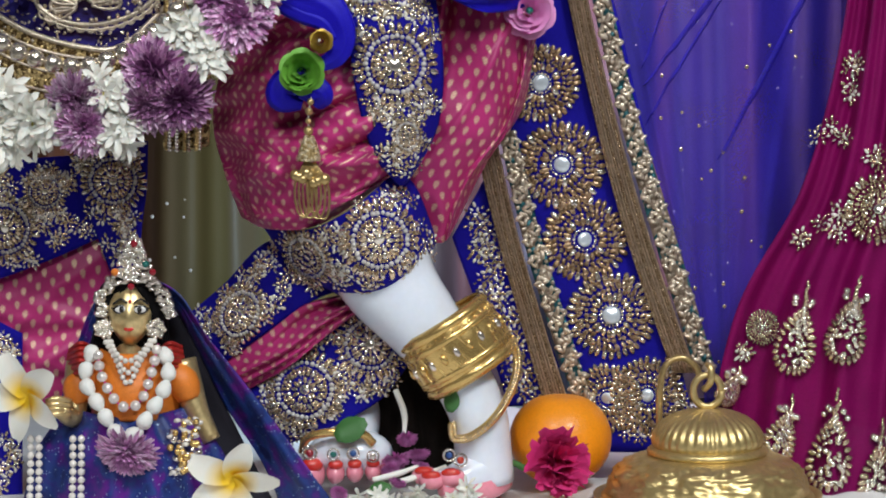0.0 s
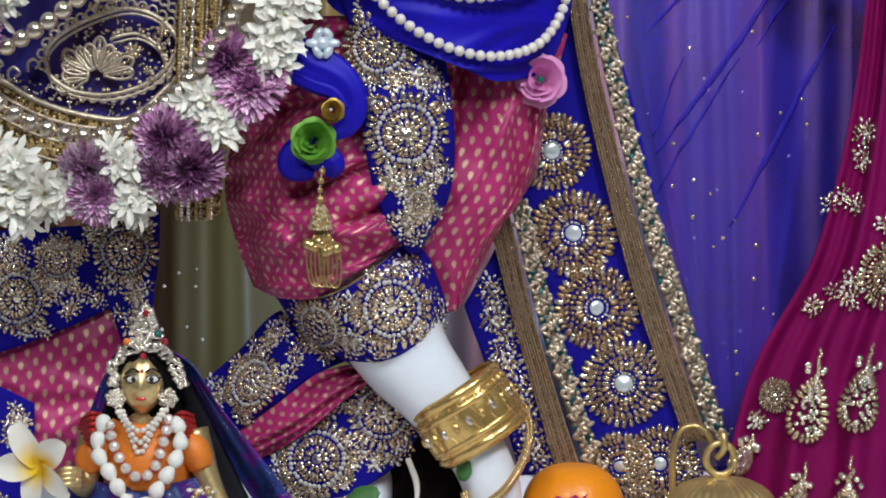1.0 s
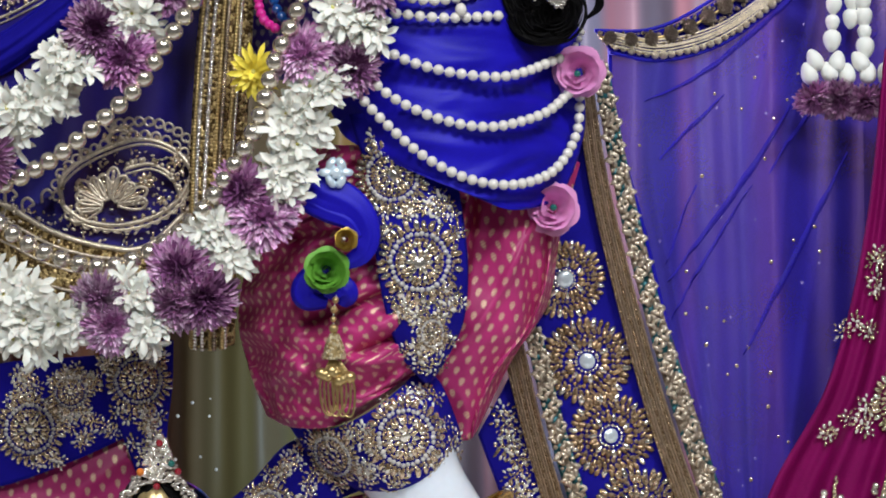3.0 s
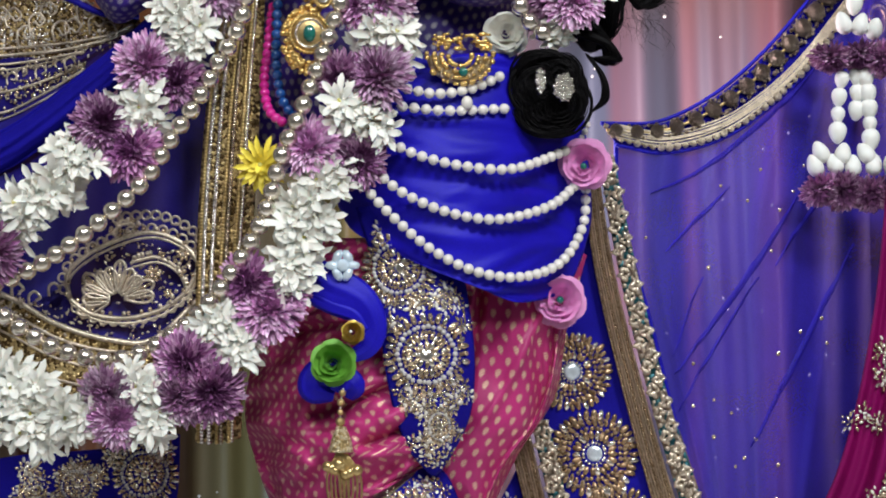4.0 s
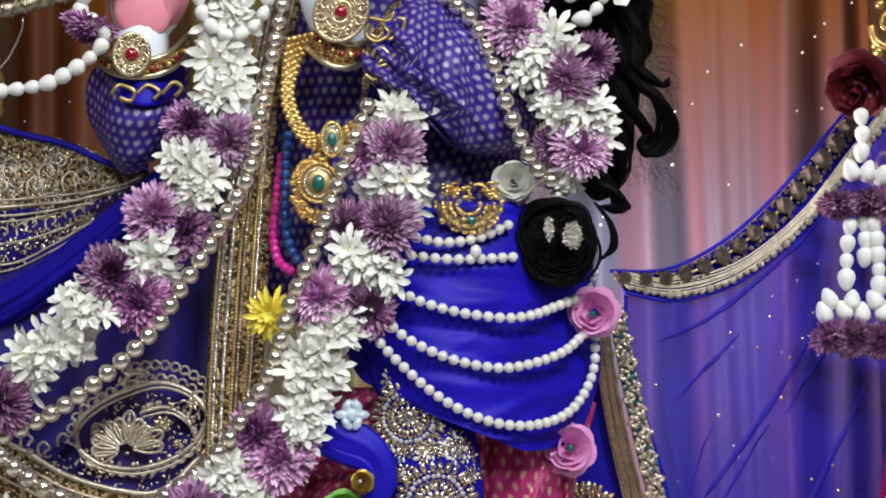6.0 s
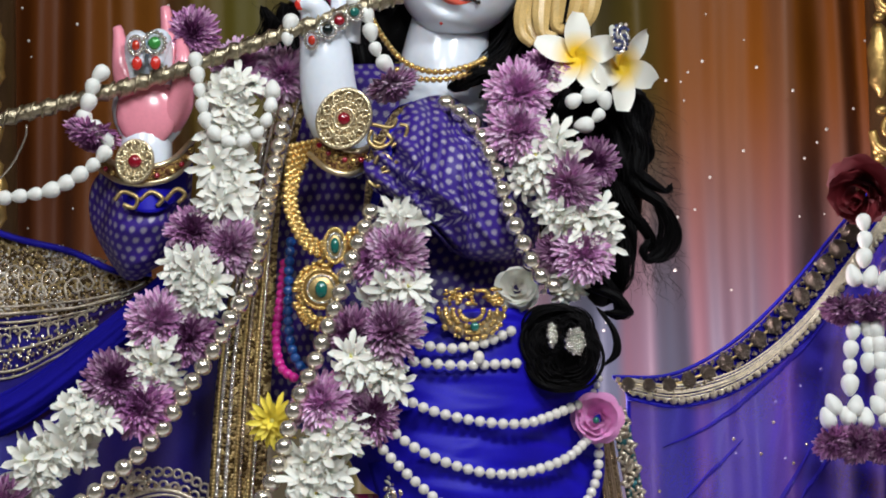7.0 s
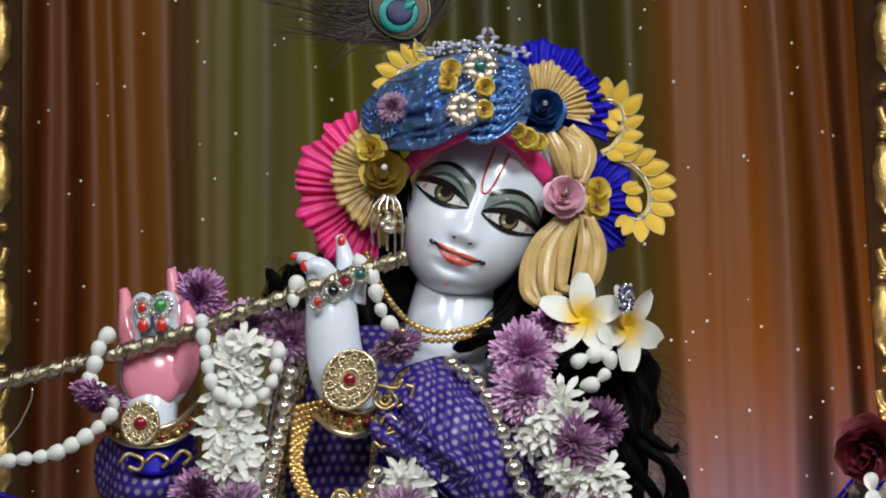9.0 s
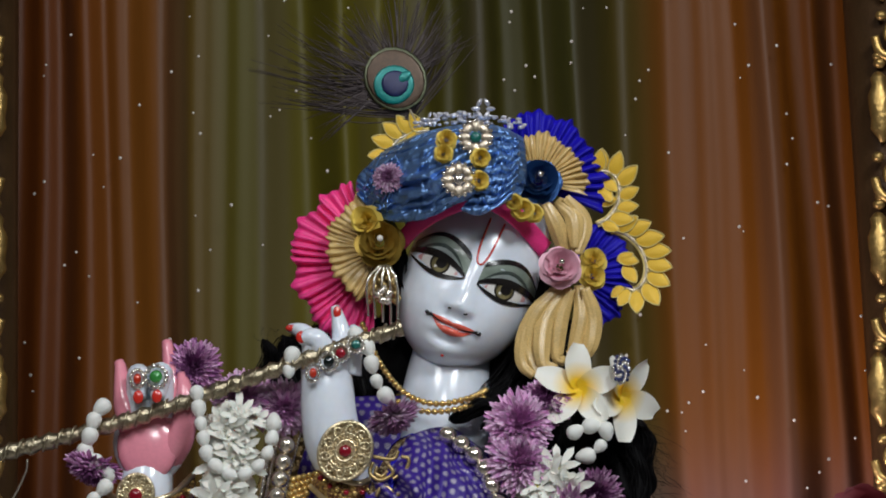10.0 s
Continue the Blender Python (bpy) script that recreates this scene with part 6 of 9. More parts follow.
def build_statue():
    h = Heap()
    nb, na = 90, 96
    g = np.zeros((nb, na, 3))
    for i in range(nb):
        b = -171 + 362 * (0.5 - 0.5 * math.cos(math.pi * i / (nb - 1)))
        for j in range(na):
            ang = 2 * math.pi * j / na
            a = face_width(b) * math.sin(ang)
            g[i, j] = at("head", *face_board(a, b), face_out(a, b, ang))
    h.grid(g, 0, close_u=True)
    for s in (-1, 1):
        arc = lambda u: math.sin(math.pi * u) ** 0.8
        up = lambda u: -8 + 19 * arc(u) + 6 * u
        dn = lambda u: -8 - 10 * arc(u) ** 1.2 + 2 * u
        brow = lambda u: 31 + 62 * u - 12 * u * u - 64 * u ** 3
        paint(h, 4, s * 12, s * 116, lambda u: up(u) - 2, lambda u: max(up(u) + 1, brow(u) - 1.5), 0.6, 30)
        # pale band above the liner: the lid's highlight painted in
        paint(h, 8, s * 20, s * 104, lambda u: up(u) + 5, lambda u: up(u) + 5 + 9 * arc(u), 1.2, 30)
        paint(h, 9, s * 16, s * 110, lambda u: up(u) + 5 + 9 * arc(u), lambda u: up(u) + 6 + 15 * arc(u), 1.0, 30)
        paint(h, 7, s * 24, s * 99, dn, up, 1.0, 30)
        paint(h, 10, s * 24, s * 31, lambda u: dn(u * 0.09) + 1, lambda u: up(u * 0.09) - 1, 1.3, 8)
        paint(h, 10, s * 95, s * 102, lambda u: dn(0.89 + u * 0.09) + 1, lambda u: up(0.89 + u * 0.09) - 1, 1.3, 8)
        paint(h, 3, s * 12, s * 118, lambda u: up(u) - 7 * arc(u), lambda u: up(u) + 5 + 3 * u, 2.9, 30)
        paint(h, 3, s * 12, s * 116, lambda u: dn(u) - 6.5 * arc(u) - 1, lambda u: dn(u) + 1.0, 2.4, 30)
        paint(h, 3, s * 14, s * 116, lambda u: brow(u) - 5.5 * (1 - u) ** 0.5 - 0.3, lambda u: brow(u) + 5.5 * (1 - u) ** 0.4 * min(1, 0.5 + 8 * u), 1.8, 30)

        def disc(r, mat, lift, ca=s * 62, cb=-1):
            gg = np.zeros((4, 20, 3))
            for i in range(4):
                for j in range(20):
                    t = 2 * math.pi * j / 20
                    gg[i, j] = face_point(ca + r * (i + 0.02) / 3 * math.cos(t), cb + r * (i + 0.02) / 3 * math.sin(t), lift)
            h.grid(gg, mat, close_u=True)
        disc(18, 3, 1.6)
        # paler iris disc sits low; the dark top paints in the lid's shade
        disc(15.5, 5, 2.0)
        disc(12.5, 11, 2.2, s * 62, -3)
        disc(9.5, 3, 2.5, s * 62 + 2, 1)
        # white dot: a glint painted on the eye
        disc(2.4, 7, 3.0, s * 62 - 6, -8)
        h.add(BALL, face_point(s * 15, -66, -1.2), None, np.array([4.5, 3, 2.2]) * U, 3)
    smile = lambda u: -97 + 9 * (2 * u - 1) ** 2
    paint(h, 6, -43, 45, lambda u: smile(u) - 0.5, lambda u: smile(u) + 11 * math.sin(math.pi * u) ** 0.7 * (1 - 0.25 * math.exp(-((u - 0.5) / 0.07) ** 2)), 1.2)
    paint(h, 6, -41, 43, lambda u: smile(u) - 15 * math.sin(math.pi * u) ** 0.8, lambda u: smile(u) + 0.5, 1.2)
    paint(h, 3, -44, 46, lambda u: smile(u) - 1.2 - 1.5 * abs(2 * u - 1) ** 6, lambda u: smile(u) + 1.0 + 2.5 * abs(2 * u - 1) ** 6, 2.2)
    line = [(-10, 108), (-9, 60), (-4, 32), (3, 25), (10, 32), (15, 60), (17, 108)]
    tube(h, [tuple(face_point(a, b, 0.5)) for a, b in curve_points([(a, b, 0) for a, b in line], 40)[:, :2]], 2.0 * U, 6, 2)
    h.add(BALL, face_point(5, -149, 0.5), None, 3.2 * U, 2)
    for c0, c1 in (((-52, -87.5), (-42, -91)), ((53, -88), (44, -91))):
        tube(h, [tuple(face_point(c0[0] + (c1[0] - c0[0]) * t, c0[1] + (c1[1] - c0[1]) * t, 0.5)) for t in np.linspace(0, 1, 8)], np.array([3.2, 4.0, 1.2]) * U, 8, 3)
    # neck and shoulders
    tube(h, path("head", [(815, 560, -20), (798, 640, -10), (786, 720, 0), (785, 800, 0)], 20), np.array([66, 72, 80, 84]) * U, 28, 0)
    tube(h, path("head", [(560, 900, -120), (680, 880, -110), (900, 880, -110), (1010, 920, -120)], 20), np.array([60, 70, 70, 60]) * U, 20, 0)
    # raised hand, palm forward
    oval = (FINE_BALL[0], FINE_BALL[1])
    h.add(oval, at("chest", 262, 292, 120), None, np.array([66, 34, 76]) * U, 0)
    h.add(oval, at("chest", 258, 300, 142), None, np.array([55, 18, 60]) * U, 1)
    tube(h, path("chest", [(258, 345, 112), (255, 375, 116), (252, 420, 110)], 14), np.array([44, 48, 52]) * U, 20, 0)
    for pts, r, m in (([(232, 270, 135), (216, 220, 140), (208, 160, 130), (205, 150, 128)], (26, 22, 15, 9), 1), ([(300, 260, 125), (300, 190, 128), (294, 140, 120), (290, 114, 116)], (24, 21, 15, 9), 1),
                      ([(278, 335, 108), (316, 280, 138), (323, 215, 148), (317, 172, 140)], (32, 27, 19, 9), 1), ([(245, 250, 140), (240, 195, 150), (240, 175, 170), (240, 215, 185)], (24, 22, 20, 13), 0),
                      ([(280, 250, 140), (282, 190, 150), (280, 172, 170), (274, 215, 185)], (24, 22, 20, 13), 0)):
        tube(h, path("chest", pts, 18), np.array(r) * U, 14, m)
    for x, y in ((240, 213), (273, 212)):
        h.add(oval, at("chest", x, y, 198), None, np.array([9, 4, 12]) * U, 2)
    # second hand on the flute
    tube(h, path("chest", [(640, 390, 90), (592, 315, 135), (578, 250, 150), (574, 190, 155), (570, 140, 150)], 24), np.array([40, 46, 50, 47, 42]) * U, 22, 0)
    for pts, r in (([(555, 165, 165), (548, 120, 172), (530, 98, 165), (508, 92, 150)], (28, 22, 16, 8)), ([(575, 160, 160), (560, 118, 185), (545, 108, 190), (525, 112, 185)], (28, 24, 18, 10)),
                   ([(600, 160, 150), (600, 110, 160), (594, 75, 158), (588, 55, 155)], (28, 20, 15, 8)), ([(610, 170, 150), (622, 130, 160), (628, 105, 158), (618, 92, 150)], (26, 18, 15, 8))):
        tube(h, path("chest", pts, 18), np.array(r) * U, 14, 0)
    for x, y, o, e in ((528, 108, 195, (9, 4, 11)), (592, 64, 168, (7, 4, 11)), (512, 92, 164, (12, 4, 6))):
        h.add(oval, at("chest", x, y, o), None, np.array(e) * U, 2)
    # front leg and foot
    tube(h, path("low", [(640, 400, 40), (690, 500, 60), (745, 570, 70), (805, 650, 75), (845, 730, 75), (855, 800, 70), (858, 850, 65)], 40), np.array([95, 90, 74, 62, 52, 50, 52]) * U, 28, 0)
    tube(h, path("low", [(862, 790, 60), (850, 830, 80), (815, 848, 110), (780, 856, 130)], 16), np.array([46, 44, 34, 22]) * U, 18, 0, 1.0)
    tube(h, path("low", [(885, 845, 62), (860, 858, 92), (820, 864, 120), (780, 868, 138)], 16), np.array([28, 28, 22, 15]) * U, 14, 1)
    for x, y, o in ((800, 845, 138), (765, 850, 138), (752, 842, 122)):
        h.add(oval, at("low", x, y, o), None, np.array([24, 20, 17]) * U, 1)
        h.add(oval, at("low", x - 2, y - 8, o + 10), None, np.array([17, 10, 8]) * U, 2)
    # rear leg and foot
    tube(h, path("low", [(560, 620, -120), (620, 700, -95), (632, 750, -40), (622, 790, 10)], 20), np.array([70, 52, 42, 40]) * U, 20, 0)
    h.add(oval, at("low", 620, 800, 35), None, np.array([76, 60, 42]) * U, 0)
    for i, x in enumerate((552, 594, 628, 660, 686)):
        r = (24, 17, 16, 15, 13)[i]
        h.add(oval, at("low", x, 838 - i * 2, 84 - i * 5), None, np.array([r, 34, r * 1.25]) * U, 1)
        h.add(oval, at("low", x, 824 - i * 1.5, 106 - i * 5), None, np.array([r * 0.8, 12, r * 0.55]) * U, 2)
    ob = h.object("statue", [MARBLE, PINK_PAINT, RED_PAINT, BLACK_PAINT, GREY_PAINT, OLIVE_PAINT, LIP_PAINT, EYE_WHITE, LID_HIGHLIGHT, CREASE_PAINT, CORNER_PAINT, IRIS_PAINT])
    tagged(ob, "painted white marble temple statue standing cross-legged", "statue")


build_statue()

# ---- headdress ----


def fan(name, zone, cx, cy, o, r0, r1, a0, a1, pleats, mat, label, depth=8, category="headdress", lift=10, ragged=0.14):
    """A gathered ribbon fan between two angles (degrees, anticlockwise from the right); every pleat is a part."""
    rnd = random.Random(int(cx) + pleats)
    top = thing(name, label, category)
    m = 11
    wob = [1 + rnd.uniform(-ragged, ragged) for _ in range(pleats + 2)]
    deep = [rnd.uniform(0.2, 1.9) for _ in range(pleats + 2)]
    cut = [0.0]
    for k in range(pleats):
        cut.append(cut[-1] + rnd.uniform(0.6, 1.4))
    for k in range(pleats):
        g = np.zeros((m, 9, 3))
        for j in range(9):
            t = j / 8
            p = k + t
            a = radians(a0 + (a1 - a0) * (cut[k] + (cut[k + 1] - cut[k]) * t) / cut[-1])
            w = wob[k] * (1 - t) + wob[k + 1] * t
            d = deep[k] * (1 - t) + deep[k + 1] * t
            for i in range(m):
                q = i / (m - 1)
                r = r0 + (r1 * w - r0) * q + 2.5 * q * math.sin(p * 6.28 + 1)
                crush = 2.5 * q * noise.noise(Vector((p * 1.7, q * 5.0, cx * 0.1)))
                twist = 0.02 * math.sin(q * 3 + p * 1.3)
                g[i, j] = at(zone, cx + r * math.cos(a + twist), cy - r * math.sin(a + twist), o + depth * d * q ** 0.7 * math.sin(t * 2 * math.pi) + lift * math.sin(q * 2.2) + crush * 2)
        h = Heap()
        h.grid(g)
        h.object("pleat", mat, top).modifiers.new("thickness", "SOLIDIFY").thickness = 1.0 * U
    return top


def build_turban():
    top = thing("turban", "metallic blue pleated turban over a hot pink headband", "turban")
    band = Cloth("head", [
        [(690, 450, 40), (712, 405, 95), (770, 355, 135), (850, 335, 150), (915, 365, 140), (975, 430, 80)],
        [(712, 440, 60), (735, 405, 110), (785, 372, 142), (850, 355, 155), (905, 385, 142), (965, 445, 85)],
        [(718, 440, 60), (745, 412, 112), (790, 385, 140), (850, 368, 152), (905, 398, 140), (955, 455, 80)],
    ], 50, 10, ripple(20, 3, 3))
    band.mesh("headband", HOT_PINK, top, thick=3)
    wrap = Cloth("head", [
        [(632, 345, 60), (680, 388, 110), (750, 388, 150), (810, 360, 170), (870, 345, 170), (920, 350, 150)],
        [(632, 320, 60), (690, 340, 135), (760, 330, 190), (830, 310, 205), (890, 310, 190), (930, 320, 150)],
        [(645, 300, 50), (710, 280, 130), (780, 260, 185), (840, 255, 195), (890, 260, 180), (930, 275, 140)],
        [(690, 262, 10), (740, 240, 70), (800, 225, 110), (850, 222, 115), (890, 228, 105), (925, 245, 80)],
        [(720, 270, -50), (760, 245, -50), (800, 235, -50), (850, 232, -50), (890, 235, -50), (915, 250, -50)],
    ], 150, 130, lambda u, v, f=ridges(70, 9, 0.013, 0.5, 3), g=ridges(60, 8, 0.012, 0.5, 9, True), c=crinkle(9, 5, 3.0, 0.7, 3.2): f(u, v) + 0.6 * g(u, v) + c(u, v))
    wrap.mesh("wrap", METAL_BLUE, top, thick=3)
    side = Cloth("head", [[(640, 330, 70), (665, 300, 110), (700, 275, 130)], [(655, 375, 90), (690, 345, 140), (712, 300, 150)], [(690, 392, 95), (710, 360, 140), (718, 310, 145)]], 60, 60, lambda u, v, f=ridges(26, 12, 0.025, 0.6, 13), c=crinkle(6, 7, 1.0): f(u, v) + c(u, v))
    side.mesh("side_fold", METAL_BLUE, top, thick=3)
    frill = Cloth("head", [[(860, 250, 190), (890, 240, 195), (918, 245, 185)], [(870, 300, 205), (895, 300, 210), (918, 300, 195)], [(815, 372, 205), (850, 380, 212), (905, 352, 195)]], 60, 60, lambda u, v, c=crinkle(9, 9, 8.0, 0.6, 1.6): 5 * math.sin(v * 46 + 3 * u + 2 * math.sin(u * 7)) + c(u, v))
    frill.mesh("frill", METAL_BLUE, top, thick=3)
    # skull cap closing the crown behind
    cap = Heap()
    cap.add((FINE_BALL[0] * (140, 80, 110), FINE_BALL[1]), at("head", 848, 375, -50), None, U)
    cap.object("crown", BLUE_SILK, top)


build_turban()
fan("ribbon_fan", "head", 668, 462, 24, 20, 150, 108, 268, 22, HOT_PINK, "hot pink gathered satin fan beside the turban", depth=6, ragged=0.07)
fan("ribbon_fan", "head", 676, 440, 62, 14, 98, 92, 262, 22, TAN_RIBBON, "tan gathered organza fan behind a gold rose", depth=3, ragged=0.12)
fan("ribbon_fan", "head", 945, 330, 20, 20, 126, -22, 118, 16, BLUE_SILK, "royal blue gathered satin fan on the turban", depth=5, ragged=0.08)
fan("ribbon_fan", "head", 950, 325, 70, 14, 86, -14, 122, 18, TAN_RIBBON, "tan gathered organza fan behind a blue rose", depth=3, ragged=0.08)
fan("ribbon_fan", "head", 1012, 490, 10, 20, 104, -84, 76, 16, BLUE_SILK, "royal blue gathered satin fan hanging at the side", depth=5, ragged=0.08)


def build_ribbon_loops():
    top = thing("ribbon_loops", "tan organza ribbon loops hanging beside the cheek", "headdress")
    rnd = random.Random(2)
    for pts in ([(965, 360), (985, 400), (1000, 450)], [(985, 355), (1015, 385), (1018, 440)], [(1000, 350), (1032, 395), (1020, 450)],
                [(990, 510), (945, 560), (935, 620), (955, 668)], [(1000, 510), (965, 570), (960, 640), (985, 655)], [(1010, 510), (990, 570), (985, 630), (1000, 640)],
                [(1025, 505), (1030, 560), (1015, 620), (1005, 630)], [(1035, 510), (1050, 560), (1045, 610), (1030, 635)], [(980, 515), (935, 580), (925, 640), (945, 665)]):
        q = curve_points([(x, y, 95 + rnd.uniform(-8, 8)) for x, y in pts], 24)
        g = np.zeros((24, 9, 3))
        for i, p in enumerate(q):
            d = q[min(23, i + 1)] - q[max(0, i - 1)]
            L = math.hypot(d[0], d[1]) or 1
            w = 14 * (0.65 + 0.5 * math.sin(math.pi * i / 23))
            for j in range(9):
                s = j / 8 * 2 - 1
                g[i, j] = at("head", p[0] - d[1] / L * s * w, p[1] + d[0] / L * s * w, p[2] + 9 * (1 - s * s) + 2.5 * math.sin(j * 2.4 + i * 0.1))
        h = Heap()
        h.grid(g)
        ob = h.object("loop", TAN_RIBBON, top)
        ob.modifiers.new("thickness", "SOLIDIFY").thickness = 1.2 * U


build_ribbon_loops()
GOLD_RIBBON = material("gold_ribbon", (0.50, 0.33, 0.06), 0.3, 0.6, 0.3, 60, 0.2)
BLUE_RIBBON = material("navy_metallic_ribbon", (0.03, 0.10, 0.30), 0.28, 0.6, 0.3, 60, 0.2)
YELLOW_PAPER = material("yellow_paper", (0.78, 0.58, 0.10), 0.6, 0, 0.15, 60, 0.2)
PALE_PINK = material("pale_pink_satin", (0.85, 0.48, 0.58), 0.5, 0, 0.15, 60, 0.2, spread=0.4)
GREEN_RIBBON = material("green_ribbon", (0.16, 0.42, 0.05), 0.4, 0.1, 0.25, 60, 0.2)
GOLD_ROSE = rose_data(GOLD_RIBBON, 5, PEARL)
single("gold_rose", GOLD_ROSE, "head", 672, 430, 100, 46, "gold ribbon rose with a pearl heart", tip=0.15)
single("blue_rose", rose_data(BLUE_RIBBON, 5, CRYSTAL), "head", 953, 322, 105, 44, "navy metallic ribbon rose on the turban", tip=0.15)
single("pale_pink_rose", rose_data(PALE_PINK, 5, CRYSTAL), "head", 991, 474, 120, 40, "pale pink satin rose with a stone heart", tip=0.1)
YELLOW_ROSE = rose_data(YELLOW_PAPER, 4)
for x, y, o, r in ((650, 392, 110, 30), (640, 385, 100, 22), (1050, 462, 80, 26), (1048, 490, 85, 26), (925, 372, 165, 22), (945, 378, 150, 18), (910, 358, 175, 16), (790, 248, 222, 20), (785, 272, 228, 18), (850, 280, 232, 19), (848, 320, 236, 19)):
    single("yellow_rose", YELLOW_ROSE, "head", x, y, o, r, "small yellow paper rose on the headdress", tip=0.3)
single("mauve_sequin_flower", MUMS[0], "head", 687, 316, 158, 28, "small mauve beaded flower on the turban", tip=0.2)


def brooch(zone, x, y, o, r, heart, label):
    """A small metal flower set with stones."""
    top = thing("brooch", label, "brooch")
    h = Heap()
    for i in range(8):
        a = i * 0.785
        h.add((BALL[0] * (1, 0.7, 0.4), BALL[1]), at(zone, x + r * 0.62 * math.cos(a), y + r * 0.62 * math.sin(a), o), np.array(FACE.to_3x3()) @ spin(a), r * 0.4 * U)
    h.object("petal_ring", GOTA, top)
    g = Heap()
    for i in range(16):
        a = i * 0.3927
        g.add(LOW_BALL, at(zone, x + r * 0.9 * math.cos(a), y + r * 0.9 * math.sin(a), o + 3), None, r * 0.13 * U)
    tagged(g.object("stone_ring", CRYSTAL, top), kind="stuff")
    c = Heap()
    c.add((FINE_BALL[0] * (1, 0.6, 1), FINE_BALL[1]), at(zone, x, y, o + 4), None, r * 0.32 * U)
    c.object("centre_stone", heart, top)


brooch("head", 842, 243, 224, 32, GREEN_STONE, "gold flower brooch with a green stone on the turban")
brooch("head", 812, 318, 238, 32, CRYSTAL, "gold flower brooch with a clear stone on the turban")


def build_spray():
    h, rnd = Heap(), random.Random(12)
    for i in range(70):
        t = i / 69
        h.add(GEM, at("head", 735 + 185 * t + rnd.uniform(-8, 8), 222 - 14 * math.sin(math.pi * t) + rnd.uniform(-9, 9), 70 + rnd.uniform(-20, 30)), spin(rnd.uniform(0, 6)), rnd.uniform(4, 8) * U)
    for cx, cy, r in ((855, 193, 20), (765, 212, 14)):
        for i in range(6):
            a = i * 1.047
            h.add((BALL[0] * (1, 0.5, 0.7), BALL[1]), at("head", cx + r * 0.65 * math.cos(a), cy + r * 0.65 * math.sin(a), 90), np.array(FACE.to_3x3()) @ spin(a), r * 0.45 * U)
    tagged(h.object("crystal_spray", material("clear_crystal", (0.80, 0.78, 0.82), 0.08, 0.5, 0.2, 60, 0.0, spread=0.5)), "spray of clear crystals along the turban top", "headdress")


build_spray()


def crest_leaf():
    """A pointed leaf of length 1 along x: a padded yellow middle within a raised pale rim."""
    n, rim = 9, Heap()
    edge = [(i / n, 0.29 * math.sin(math.pi * (i / n) ** 0.8) ** 0.8) for i in range(n + 1)]
    g = np.zeros((n + 1, 5, 3))
    for i, (x, w) in enumerate(edge):
        for j in range(5):
            t = j / 2 - 1
            g[i, j] = (x, w * t, 0.07 * (1 - t * t) * math.sin(math.pi * x) + 0.10 * x * x)
    rim.grid(g, 0)
    for sgn in (-1, 1):
        tube(rim, np.array([(x, sgn * w, 0.10 * x * x + 0.01) for x, w in edge]), 0.03, 5, 1)
    return flower_data("leaf", rim, [YELLOW_SATIN, PALE_GOLD])


YELLOW_SATIN = material("yellow_satin", (0.80, 0.50, 0.04), 0.45, 0.1, 0.3, 60, 0.3, 700)
PALE_GOLD = material("pale_gold_thread", (0.72, 0.58, 0.22), 0.4, 0.4, 0.3, 200, 0.4, 900)
CREST_LEAF = crest_leaf()


def build_leaf_ornament(line, outer, inner, label, r=38, o=20):
    """A beaded scroll; leaves sweep out along its outer side, a few small ones fill the curl."""
    top = thing("gold_leaf_crest", label, "headdress")
    q = curve_points([(x, y, o) for x, y in line], 60)
    for k in (-4, 0, 4):
        h = Heap()
        d = np.gradient(q, axis=0)
        d /= np.linalg.norm(d, axis=1)[:, None]
        tube(h, [tuple(at("head", p[0] - e[1] * k, p[1] + e[0] * k, p[2] + (3 if k == 0 else 1))) for p, e in zip(q, d)], (2.6 if k else 3.2) * U, 6)
        h.object("stem", GOTA if k == 0 else PALE_GOLD, top)
    for x, y, deg, size in list(outer) + list(inner):
        ob = new("leaf", CREST_LEAF)
        ob.matrix_world = Matrix.Translation(at("head", x, y, o + 4)) @ FACE @ Matrix.Rotation(radians(deg), 4, "Z") @ Matrix.Rotation(-0.2, 4, "Y") @ Matrix.Scale(size * 1.18 * U, 4)
        ob.parent = top


build_leaf_ornament([(1056, 398), (1078, 385), (1093, 360), (1096, 330), (1084, 308), (1064, 302)],
                    [(1058, 305, 80, 36), (1068, 302, 92, 34), (1084, 312, 70, 40), (1094, 328, 42, 42), (1096, 350, 22, 34), (1092, 368, 0, 34), (1078, 386, -10, 40), (1066, 395, -30, 30)],
                    [(1062, 330, -60, 34), (1060, 360, 10, 30), (1070, 318, -50, 30)], "yellow leaf-edged gold crest beside the turban")
build_leaf_ornament([(1082, 408), (1108, 416), (1132, 438), (1144, 468), (1140, 498), (1122, 514), (1106, 508)],
                    [(1090, 408, 28, 40), (1108, 412, 18, 42), (1124, 426, 4, 46), (1138, 444, -6, 44), (1144, 464, -18, 42), (1145, 484, -34, 42), (1140, 502, -62, 44), (1126, 514, -92, 40), (1112, 512, -120, 34), (1104, 508, -140, 28)],
                    [(1094, 455, -20, 34), (1104, 470, -60, 36), (1092, 462, 20, 28)], "yellow leaf-edged gold crest below the turban")
build_leaf_ornament([(760, 232), (730, 236), (702, 250), (688, 275), (684, 300)],
                    [(745, 234, 120, 34), (728, 236, 130, 36), (712, 243, 145, 38), (698, 256, 165, 38), (690, 274, 185, 36), (686, 292, 200, 32)],
                    [(720, 262, 60, 30)], "yellow leaf-edged gold crest behind the turban", o=-20)


